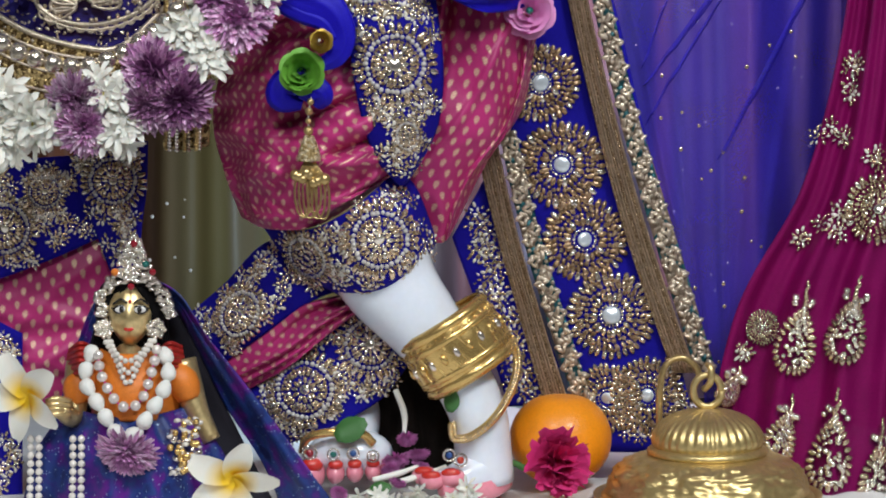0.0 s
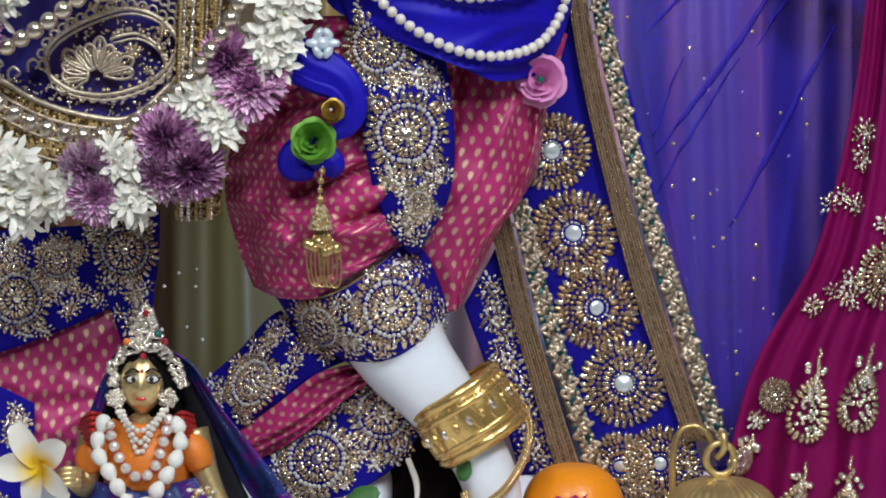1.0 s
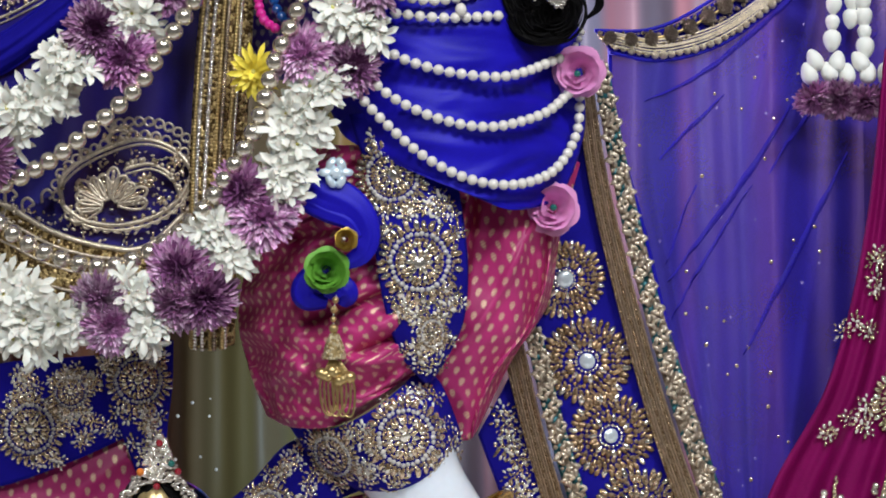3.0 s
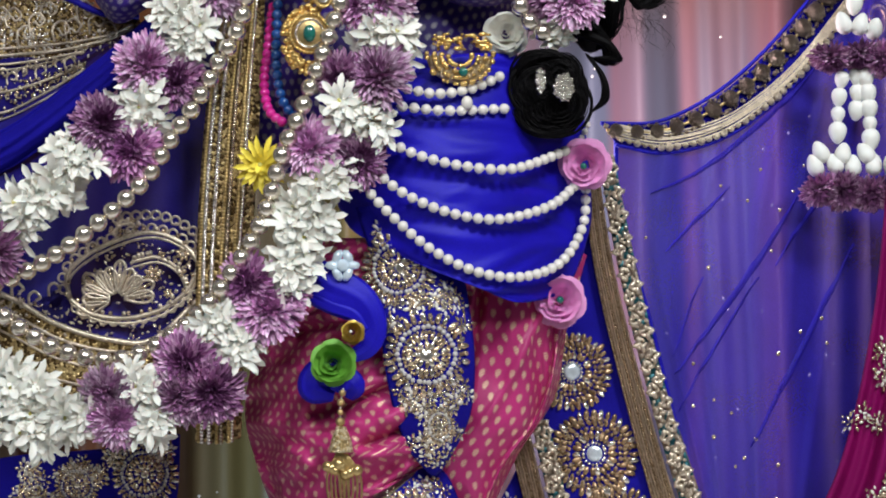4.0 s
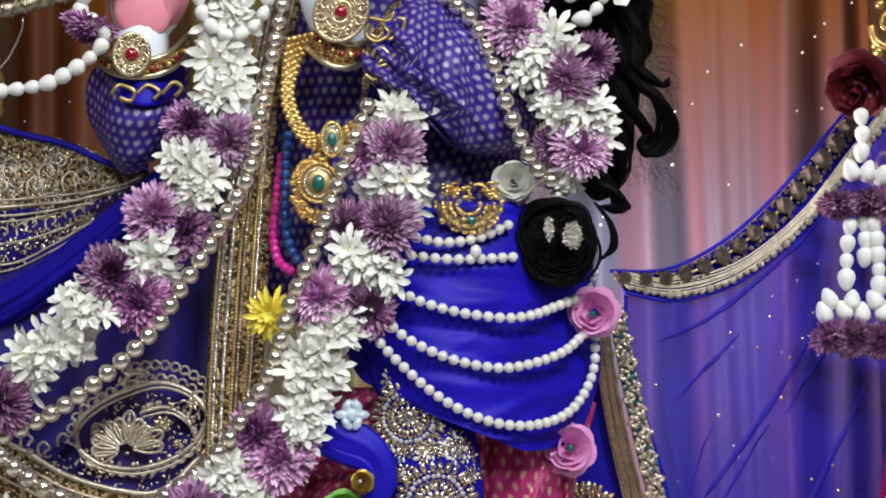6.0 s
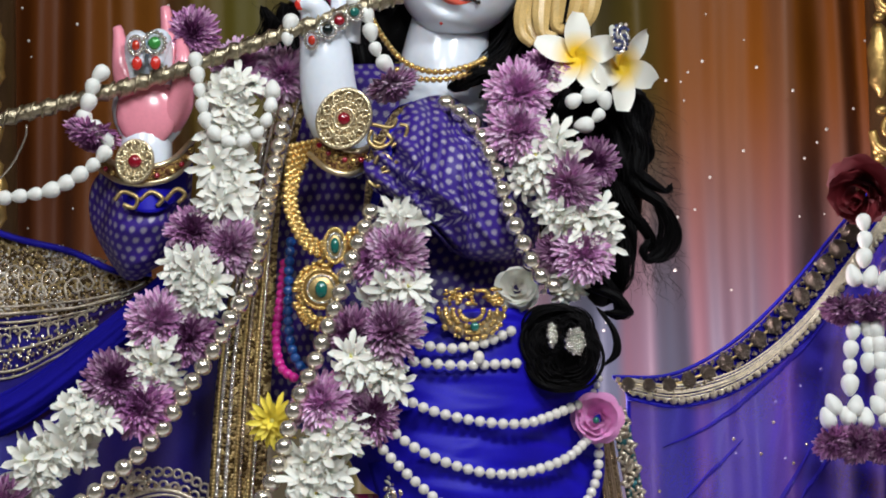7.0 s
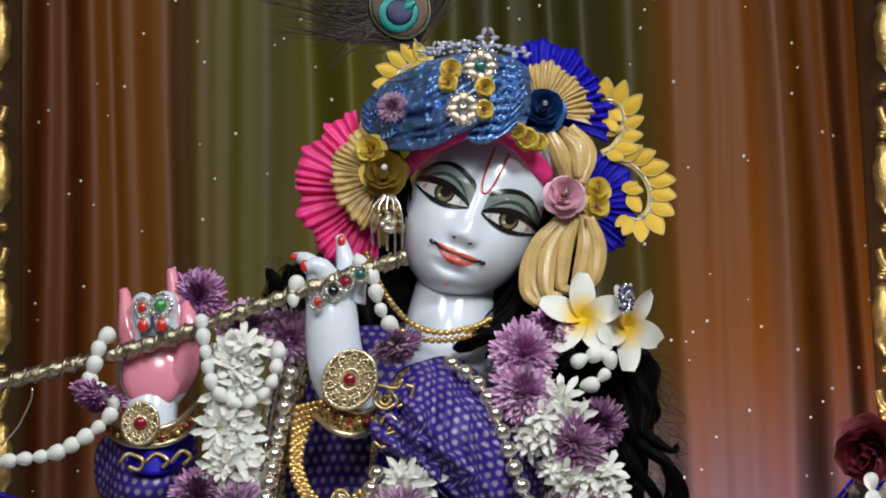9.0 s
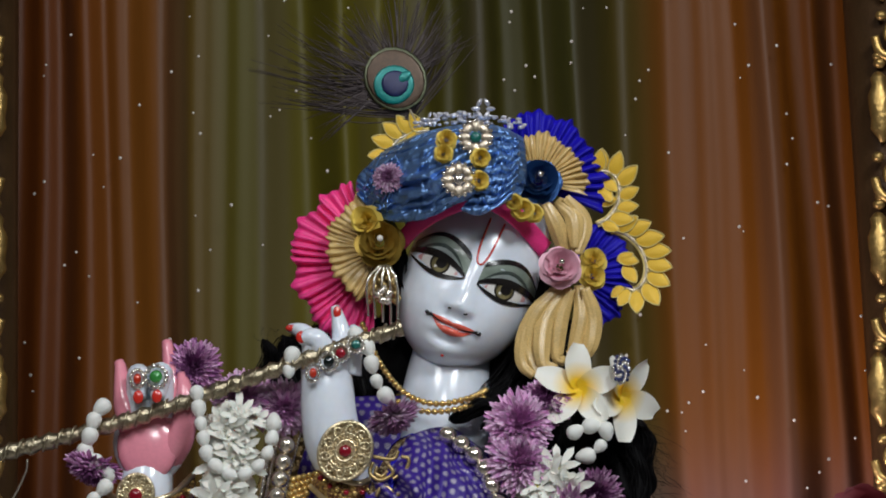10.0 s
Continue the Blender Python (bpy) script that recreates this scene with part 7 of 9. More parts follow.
def build_feather():
    top = thing("peacock_feather", "peacock feather with a blue-green eye above the turban", "feather")
    barb = material("feather_barb", (0.05, 0.035, 0.035), 0.5, 0.2, 0.4, 80, 0.1)
    h, rnd = Heap(), random.Random(6)
    tube(h, path("head", [(745, 235, -20), (728, 200, -5), (700, 150, 0)], 14), 2.5 * U, 6)
    h.object("quill", material("quill", (0.35, 0.28, 0.2), 0.5), top)
    b = Heap()
    for i in range(150):
        t = rnd.random()
        a = radians(rnd.uniform(55, 205))
        L = rnd.uniform(90, 165) * (1.25 if a > radians(140) else 1.0)
        x0, y0 = 738 - 35 * t, 210 - 55 * t
        x1, y1 = x0 + L * math.cos(a) * 1.35, y0 - L * math.sin(a) * 0.9 - 25
        if a > radians(165):
            y1 = y0 - rnd.uniform(-5, 60)
        pts = [(x0, y0, -8), ((x0 + x1) / 2 + rnd.uniform(-6, 6), (y0 + y1) / 2 + 8, -8 + rnd.uniform(-6, 6)), (x1, y1, -8 + rnd.uniform(-10, 10))]
        tube(b, path("head", pts, 9), np.array([1.3, 1.2, 0.35]) * U, 4)
    for i in range(120):
        a = radians(rnd.uniform(20, 215))
        L = rnd.uniform(60, 140)
        x0, y0 = 700 + 46 * math.cos(a), 145 - 50 * math.sin(a)
        x1, y1 = x0 + L * math.cos(a + 0.15), y0 - L * math.sin(a + 0.15) * 0.95
        tube(b, path("head", [(x0, y0, -4), ((x0 + x1) / 2 + rnd.uniform(-5, 5), (y0 + y1) / 2 + rnd.uniform(-4, 8), -4), (x1, y1, -6)], 8), np.array([1.2, 1.0, 0.35]) * U, 4)
    tagged(b.object("feather_fringe", barb, top), kind="stuff")
    for sx, sy, r, mat, o in ((700, 140, (57, 63), material("rim_eye", (0.10, 0.11, 0.06), 0.4, 0.4, 0.3, 200, 0.2), 1), (700, 140, (52, 58), material("bronze_eye", (0.060, 0.034, 0.018), 0.4, 0.4, 0.3, 200, 0.2), 2), (697, 150, (38, 37), material("teal_eye", (0.0, 0.17, 0.155), 0.35, 0.3, 0.25, 200, 0.2), 5), (699, 148, (25, 25), material("navy_eye", (0.004, 0.008, 0.06), 0.4, 0.2, 0.2, 200, 0.1), 8)):
        e = Heap()
        e.add((FINE_BALL[0] * (r[0], 2.5, r[1]), FINE_BALL[1]), at("head", sx, sy, o), np.array(Euler((0, radians(-32), 0)).to_matrix()), U)
        e.object("eye_spot", mat, top)
    e = Heap()
    e.add((FINE_BALL[0] * (9, 2.5, 14), FINE_BALL[1]), at("head", 716, 136, 9), np.array(Euler((0, radians(50), 0)).to_matrix()), U)
    e.object("eye_notch", bpy.data.materials["teal_eye"], top)


build_feather()


def build_earring():
    top = thing("earring", "silver and gold drop earring with hanging chains", "earring")
    h = Heap()
    rnd = random.Random(3)
    for i in range(40):
        t = i / 40
        h.add(LOW_BALL, at("head", 680 + 26 * (0.35 + t * 0.7) * math.cos(i * 2.4), 475 + 62 * t, 90 + 22 * math.sin(i * 2.4) * t), None, rnd.uniform(5, 8) * U)
    tagged(h.object("bell_drop", OLD_GOLD, top), kind="stuff")
    for x in (650, 662, 676, 690, 702):
        c = Heap()
        tube(c, path("head", [(680 + (x - 676) * 0.3, 470, 112), (x, 500, 118), (x + 2, 560 + 0.4 * (x - 650), 112)], 20), 2.4 * U, 5)
        c.object("chain", SILVER, top)
    g = Heap()
    for i in range(10):
        g.add(LOW_BALL, at("head", 666 + rnd.uniform(-10, 24), 520 + rnd.uniform(-14, 14), 122), None, 7 * U)
    tagged(g.object("bead_cluster", SILVER, top), kind="stuff")


build_earring()
single("plumeria", PLUMERIA, "head", 1022, 688, 150, 78, "white plumeria flower with a yellow heart", tip=0.1, turn=0.2)
single("plumeria", PLUMERIA, "head", 1098, 702, 110, 80, "white plumeria flower turned half aside", tip=0.05, turn=0.9, lean=(0.2, 0.7))
g_ = Heap()
for i_ in range(42):
    a_, q_ = i_ * 2.4, math.sqrt((i_ + 0.5) / 42)
    g_.add(GEM, at("head", 1100 + 15 * q_ * math.cos(a_), 654 + 26 * q_ * math.sin(a_), 180), np.array(FACE.to_3x3()), 4.5 * U, i_ % 2)
tagged(g_.object("hair_pin", [CRYSTAL, material("dark_stone", (0.05, 0.06, 0.16), 0.1, 0.5, 0.2, 60, 0.0)]), "rhinestone pin between the plumeria flowers", "hair pin")

# ---- flute, bracelets, rings, necklaces ----


def build_flute():
    top = thing("flute", "engraved silver-gold flute held to the lips", "flute")
    h = Heap()
    line = path("chest", [(-90, 336, 175), (0, 312, 178), (250, 246, 172), (500, 160, 185), (708, 92, 195)], 140)
    rad = [13 + 2.5 * math.sin(i * 1.1) * (1 if i % 7 else 0.2) for i in range(140)]
    tube(h, line, np.array(rad) * U, 14)
    h.object("tube", material("flute_metal", (0.42, 0.36, 0.25), 0.36, 1.0, 0.4, 250, 1.0, 500), top)
    for k in range(0, 140, 4):
        d = Heap()
        seg = line[k:k + 3]
        if len(seg) == 3:
            s = []
            for t in np.linspace(0, 1, 12):
                c = seg[0] * (1 - t) + seg[2] * t
                s.append(c + np.array([0, -math.cos(t * 3 - 1.5), math.sin(t * 3 - 1.5)]) * 14.5 * U)
            tube(d, s, 2.6 * U, 5)
            d.object("scroll", bpy.data.materials["flute_metal"], top)
    c = Heap()
    tube(c, path("chest", [(45, 322, 190), (42, 345, 190), (20, 390, 190), (-10, 425, 190)], 24), 2 * U, 5)
    c.object("chain", SILVER, top)


build_flute()


PALE_METAL = material("champagne_gold", (0.74, 0.62, 0.40), 0.28, 0.85, 0.3, 90, 0.3, 500)


def build_cuff_bracelet(zone, line, width, gem, plate, label):
    top = thing("bracelet", label, "bracelet")
    c = Cloth(zone, [[(x, y, o) for x, y, o in line], [(x + width[0] / 2, y + width[1] / 2, o + 10) for x, y, o in line], [(x + width[0], y + width[1], o) for x, y, o in line]], 40, 10)
    c.mesh("band", glint("bracelet_filigree", (0.50, 0.32, 0.10), (0.16, 0.06, 0.03), 520, 0.3), top, thick=5)
    for k in (0, 1):
        h = Heap()
        tube(h, path(zone, [(x + width[0] * k, y + width[1] * k, o + 3) for x, y, o in line], 40), 5.5 * U, 8)
        h.object("rim", PALE_METAL, top)
    p = Heap()
    x, y, o, r, lean = plate
    n = 36
    g = np.zeros((5, n, 3))
    for i in range(5):
        for j in range(n):
            a = 2 * math.pi * j / n
            rr = r * (0.04, 0.5, 0.8, 1.0, 1.0)[i] * (1 + (0.06 * math.cos(8 * a) if i > 2 else 0))
            xx, yy = rr * math.cos(a), rr * 1.18 * math.sin(a)
            g[i, j] = at(zone, x + xx * math.cos(lean) - yy * math.sin(lean), y + xx * math.sin(lean) + yy * math.cos(lean), o + (10, 10, 8, 6, -4)[i])
    p.grid(g, close_u=True)
    p.object("plate", bpy.data.materials["bracelet_gold"] if "bracelet_gold" in bpy.data.materials else glint("bracelet_gold", (0.86, 0.70, 0.44), (0.60, 0.45, 0.24), 800, 0.34, 0.6), top)
    rb = Heap()
    for ring, n, rad in ((0.45, 16, 2.4), (0.72, 24, 2.4), (0.97, 34, 3.0)):
        for i in range(n):
            a = 2 * math.pi * i / n
            xx, yy = r * ring * math.cos(a), r * ring * 1.18 * math.sin(a)
            rb.add(LOW_BALL, at(zone, x + xx * math.cos(lean) - yy * math.sin(lean), y + xx * math.sin(lean) + yy * math.cos(lean), o + 11), None, rad * U)
    tagged(rb.object("granulation", PALE_METAL, top), kind="stuff")
    f = Heap()

    def on_plate(xx, yy, up=11):
        return tuple(at(zone, x + xx * math.cos(lean) - yy * 1.18 * math.sin(lean), y + xx * math.sin(lean) + yy * 1.18 * math.cos(lean), o + up))

    for k in range(10):
        a = 2 * math.pi * k / 10
        pts = [(0.52, -0.16), (0.70, -0.22), (0.88, -0.10), (0.86, 0.10), (0.72, 0.14), (0.66, 0.02), (0.76, -0.02)]
        tube(f, [on_plate(r * q * math.cos(a + e), r * q * math.sin(a + e)) for q, e in curve_points([(q, e, 0) for q, e in pts], 20)[:, :2]], 2.0 * U, 5)
    for q, rad in ((0.36, 3.0), (1.0, 3.6), (0.60, 1.8)):
        tube(f, [on_plate(r * q * math.cos(a), r * q * math.sin(a), 9) for a in np.linspace(0, 2 * math.pi, 41)], rad * U, 6, caps=False)
    tagged(f.object("filigree", PALE_METAL, top), kind="stuff")
    for k in range(9):
        sc = Heap()
        q = c.w[5, 2 + 4 * k] + c.nrm[5, 2 + 4 * k] * 5 * U
        sc.add((FINE_BALL[0] * (1, 0.6, 1), FINE_BALL[1]), q, None, 5 * U)
        sc.object("band_stone", RUBY if k % 2 else GOLD, top)
    s = Heap()
    s.add((FINE_BALL[0] * (1, 0.6, 1), FINE_BALL[1]), at(zone, x, y, o + 12), None, gem * U)
    s.object("ruby", RUBY, top)


build_cuff_bracelet("chest", [(172, 372, 80), (205, 392, 150), (250, 398, 170), (300, 385, 155), (338, 350, 85)], (3, 28), 12, (236, 386, 182, 31, 0.2), "broad gold filigree bracelet with a ruby on the wrist")
build_cuff_bracelet("chest", [(545, 372, 140), (575, 398, 180), (610, 408, 180), (645, 395, 150)], (18, -40), 11, (606, 310, 205, 45, 0.5), "broad gold filigree bracelet with a ruby plate")


def build_ring(zone, x, y, o, r, heart, label, round_=True):
    top = thing("finger_ring", label, "ring", group="rings")
    c = Heap()
    c.add((FINE_BALL[0] * (0.75 if not round_ else 1, 0.6, 1), FINE_BALL[1]), at(zone, x, y, o), None, r * 0.6 * U)
    c.object("stone", heart, top)
    h = Heap()
    for i in range(14):
        a = i * 2 * math.pi / 14
        h.add(LOW_BALL, at(zone, x + r * (0.75 if not round_ else 1) * math.cos(a), y + r * math.sin(a), o - 2), None, r * 0.24 * U)
    tagged(h.object("setting", CRYSTAL, top), kind="stuff")


CLEAR_STONE = material("clear_stone", (0.80, 0.74, 0.70), 0.12, 0.45, 0.2, 60, 0.0, coat=0.5)
RED_STONE = material("red_stone", (0.50, 0.03, 0.01), 0.08, 0.1, 0.2, 60, 0.0, coat=0.8)
LIGHT_GREEN = material("green_stone", (0.05, 0.30, 0.06), 0.08, 0.2, 0.3, 60, 0.0, coat=0.8)
BLACK_STONE = material("black_stone", (0.006, 0.012, 0.012), 0.08, 0.1, 0.2, 60, 0.0, coat=0.8)
for x, y, r, hm, lb, rd in ((238, 181, 16, RED_STONE, "oval red stone ring with clear stones", False), (271, 177, 19, LIGHT_GREEN, "green stone flower ring with clear stones", True)):
    build_ring("chest", x, y, 200, r, hm, lb, rd)
for x, y, r, hm, lb, rd in ((549, 172, 15, RED_STONE, "oval red stone ring with clear stones", False), (577, 152, 16, BLACK_STONE, "round black stone ring with clear stones", True), (598, 137, 15, RUBY, "round ruby ring with clear stones", True), (625, 122, 14, GREEN_STONE, "round green stone ring with clear stones", True)):
    build_ring("chest", x, y, 212, r, hm, lb, rd)

JASMINE = (np.stack([FINE_BALL[0][:, 0] * (0.92 - 0.24 * FINE_BALL[0][:, 2]), FINE_BALL[0][:, 1] * (0.92 - 0.24 * FINE_BALL[0][:, 2]), FINE_BALL[0][:, 2] * 1.18], 1), FINE_BALL[1])
for pts, lab in (([(185, 222, 195), (165, 245, 198), (155, 280, 198), (148, 310, 190), (190, 350, 190), (170, 385, 190), (130, 415, 190), (85, 438, 190), (30, 448, 188), (-40, 455, 185)], "string of white jasmine buds hanging from the flute"),
                 ([(342, 195, 200), (348, 240, 205), (355, 285, 210), (368, 325, 212), (400, 350, 214), (435, 348, 214), (465, 320, 212), (478, 280, 210), (480, 245, 205)], "loop of white jasmine buds hanging from the hand"),
                 ([(615, 95, 190), (645, 125, 195), (655, 165, 195), (668, 200, 190), (690, 225, 180)], "string of white jasmine buds at the hand"),
                 ([(515, 130, 190), (508, 155, 192), (505, 182, 190)], "string of white jasmine buds at the hand"),
                 ([(1000, 285, 175), (1030, 270, 170), (1062, 270, 165), (1066, 290, 165), (1040, 318, 165), (1015, 322, 165)], "string of white jasmine buds under the plumeria")):
    bead_string("jasmine_string", lab, "garland", path("chest", pts, 60), 13.5, BUD, "bud", step=27, shape=JASMINE, cord=LEAF, jitter=0.15)


def build_gold_necklace():
    top = thing("gold_necklace", "broad gold bead necklace with emerald pendants", "necklace")
    for k in range(5):
        d = k * 10
        line = path("chest", [(555 - d, 345 + d * 0.2, 130 + 4 * k), (525 - d * 0.5 + 0, 420, 150), (522 - d * 0.4, 470 + d * 0.2, 165), (548 - d * 0.2, 520 + d * 0.5, 185), (590, 530 + d * 0.6, 195), (640 + d * 0.2, 495 + d * 0.6, 185)], 60)
        bead_string("", "", "", line, 6.2, GOLD, "gold_bead", step=12.5, parent=top, cord=GOLD)

    def pendant(x, y, rx, ry, gx, gy, fringe):
        c = Heap()
        c.add((FINE_BALL[0] * (rx, 9, ry), FINE_BALL[1]), at("chest", x, y, 205), None, U)
        c.object("pendant_plate", OLD_GOLD, top)
        r = Heap()
        for q, n, s in ((1.0, 34, 4), (0.72, 24, 3.4)):
            for i in range(n):
                a = 2 * math.pi * i / n
                r.add(LOW_BALL, at("chest", x + rx * q * math.cos(a), y + ry * q * math.sin(a), 212), None, s * U, 0 if q == 1 else 1)
        tagged(r.object("granulation", [GOLD, CRYSTAL], top), kind="stuff")
        e = Heap()
        e.add((FINE_BALL[0] * (gx, 8, gy), FINE_BALL[1]), at("chest", x, y, 214), None, U)
        e.object("emerald", GREEN_STONE, top)

    pendant(590, 535, 18, 30, 8, 14, False)
    pendant(566, 612, 34, 34, 11, 15, True)
    h, rnd = Heap(), random.Random(3)
    for i in range(200):
        a = rnd.uniform(1.2, 5.2)
        q = rnd.uniform(36, 62)
        h.add(LOW_BALL, at("chest", 566 + q * math.cos(a) * 0.8, 625 - q * math.sin(a) * -1 * 1.0, 196 + rnd.uniform(0, 8)), None, rnd.uniform(3.5, 6.5) * U)
    tagged(h.object("gold_fringe", GOLD, top), kind="stuff")


build_gold_necklace()
bead_string("blue_necklace", "string of shiny dark blue beads", "necklace", path("chest", [(512, 520, 120), (508, 600, 140), (508, 680, 150), (520, 735, 170), (545, 765, 190)], 60), 9.5, BLUE_BEAD, step=17)
bead_string("pink_necklace", "string of shiny magenta beads", "necklace", path("chest", [(502, 560, 112), (492, 640, 130), (486, 700, 140), (495, 750, 160), (522, 772, 180)], 60), 9, PINK_BEAD, step=14)
bead_string("collar_necklace", "gold bead collar round the neck", "necklace", path("head", [(640, 570, 60), (670, 640, 95), (715, 695, 125), (770, 715, 140), (830, 705, 130), (862, 690, 90)], 60), 6, GOLD, step=11)
bead_string("collar_necklace", "gold bead collar round the neck", "necklace", path("head", [(700, 710, 130), (750, 728, 145), (810, 724, 140), (860, 705, 100)], 60), 6, GOLD, step=11)


def build_belt_brooch():
    top = thing("waist_pendant", "gold filigree crescent pendant with an emerald and a pearl drop", "pendant")
    h, rnd = Heap(), random.Random(14)
    n = 30
    g = np.zeros((5, n, 3))
    for i in range(5):
        for j in range(n):
            a = math.pi * (1.0 + j / (n - 1))
            r = 30 + 8 * i
            g[i, j] = at("chest", 832 - r * 0.95 * math.cos(a + math.pi) * -1, 650 - r * 0.8 * math.sin(a), 190 + 8 * math.sin(math.pi * i / 4))
    h.grid(g)
    ob = h.object("crescent", bpy.data.materials["bracelet_gold"], top)
    ob.modifiers.new("thickness", "SOLIDIFY").thickness = 5 * U
    b = Heap()
    for i in range(120):
        a = math.pi * rnd.uniform(-0.05, 1.05)
        r = rnd.choice((22, 34, 48, 62))
        b.add(LOW_BALL, at("chest", 832 + r * 0.95 * math.cos(a), 650 + r * 0.8 * math.sin(a), 200), None, rnd.uniform(3, 5.5) * U)
    for i in range(60):
        b.add(BALL, at("chest", 785 + 105 * rnd.random(), 625 + rnd.uniform(-14, 14), 190 + rnd.uniform(0, 10)), spin(rnd.uniform(0, 6)), np.array([8, 4, 4]) * rnd.uniform(0.6, 1.2) * U)
    tagged(b.object("granulation", GOLD, top), kind="stuff")
    e = Heap()
    e.add((FINE_BALL[0] * (1, 0.6, 1), FINE_BALL[1]), at("chest", 838, 678, 206), None, 8 * U)
    e.object("emerald", GREEN_STONE, top)
    p = Heap()
    p.add(FINE_BALL, at("chest", 845, 733, 205), None, np.array([10, 10, 12]) * U)
    p.object("pearl_drop", PEARL, top)


build_belt_brooch()


def build_jasmine_tassel():
    top = thing("jasmine_tassel", "hanging tassel of jasmine buds and purple flowers at the veil", "garland")
    for pts in ([(1508, 0, -60), (1511, 45, -60), (1508, 95, -55)], [(1490, 195, -50), (1482, 250, -50), (1480, 320, -45)], [(1528, 195, -50), (1535, 250, -50), (1540, 330, -45)], [(1512, 190, -55), (1515, 240, -55), (1512, 280, -55)]):
        bead_string("", "", "", path("mid", pts, 30), 15.5, BUD, "bud", step=27, shape=JASMINE, parent=top, cord=LEAF, jitter=0.15)
    b = BEADS[("bud", BUD.name, id(JASMINE))]
    for x, y in ((1440, 362), (1475, 358), (1508, 362), (1545, 360), (1450, 338), (1490, 340), (1530, 340), (1575, 362), (1490, 110), (1520, 112), (1545, 120)):
        ob = new("bud", b)
        ob.matrix_world = Matrix.Translation(at("mid", x, y, -35)) @ Euler((DICE.uniform(-0.6, 0.6), DICE.uniform(-0.6, 0.6), 0)).to_matrix().to_4x4() @ Matrix.Diagonal((16 * U, 16 * U, 18 * U, 1))
        ob.parent = top
    for x, y in ((1470, 165), (1520, 160), (1560, 170)):
        bloom("purple_flower", DARK_MUMS[0], "mid", x, y, -40, 44, top, lean=(0.8, 0))
    for x, y in ((1450, 400), (1490, 405), (1540, 408), (1580, 405)):
        bloom("purple_flower", DARK_MUMS[1], "mid", x, y, -40, 42, top, lean=(0.9, 0))


build_jasmine_tassel()


def build_pillar(name, x_, side):
    """Gilded carved frame at the edge of the curtain; scrolls stand on a slim shaft."""
    top = thing(name, "gilded carved wooden pillar beside the curtain", "pillar")
    dark = material("dark_lacquer", (0.06, 0.03, 0.012), 0.35, 0.3, 0.3, 40, 0.2)
    h = Heap()
    base = at("head", x_ + side * 34, 400, -740)
    tube(h, [(base.x, base.y, TOP + 0.0), (base.x, base.y, 2.6)], 0.034, 16)
    h.object("shaft", dark, top)
    gilt = bpy.data.materials.get("carved_gilt") or material("carved_gilt", (0.42, 0.27, 0.09), 0.38, 0.85, 0.45, 60, 1.0, 160)
    rnd = random.Random(int(x_) + 3)
    for y in range(-620, 900, 250):
        v = FINE_BALL[0].copy()
        v[:, 0] *= 1 + 0.25 * np.sin(v[:, 2] * 9)
        leaf = Heap()
        leaf.add((v * (24, 20, 78), FINE_BALL[1]), at("head", x_ + side * 6, y + 60, -650), None, U)
        leaf.object("carved_leaf", gilt, top)
        sc = Heap()
        tube(sc, path("head", [(x_ + side * (26 - 30 * (1 - t) * math.cos(t * 9)), y + 185 + 44 * (1 - t) * math.sin(t * 9), -640) for t in np.linspace(0, 0.95, 14)], 40), np.array([9, 11, 10, 6]) * U, 10)
        sc.object("scroll", gilt, top)
        for q in (-30, 148, 232):
            kn = Heap()
            kn.add(FINE_BALL, at("head", x_ + side * rnd.uniform(2, 12), y + q, -645), None, np.array([13, 11, 11]) * U)
            kn.object("carved_knob", gilt, top)


build_pillar("pillar", -2, -1)
build_pillar("pillar", 1552, 1)

# ---- knot, tassel and small flowers on the pantaloon ----


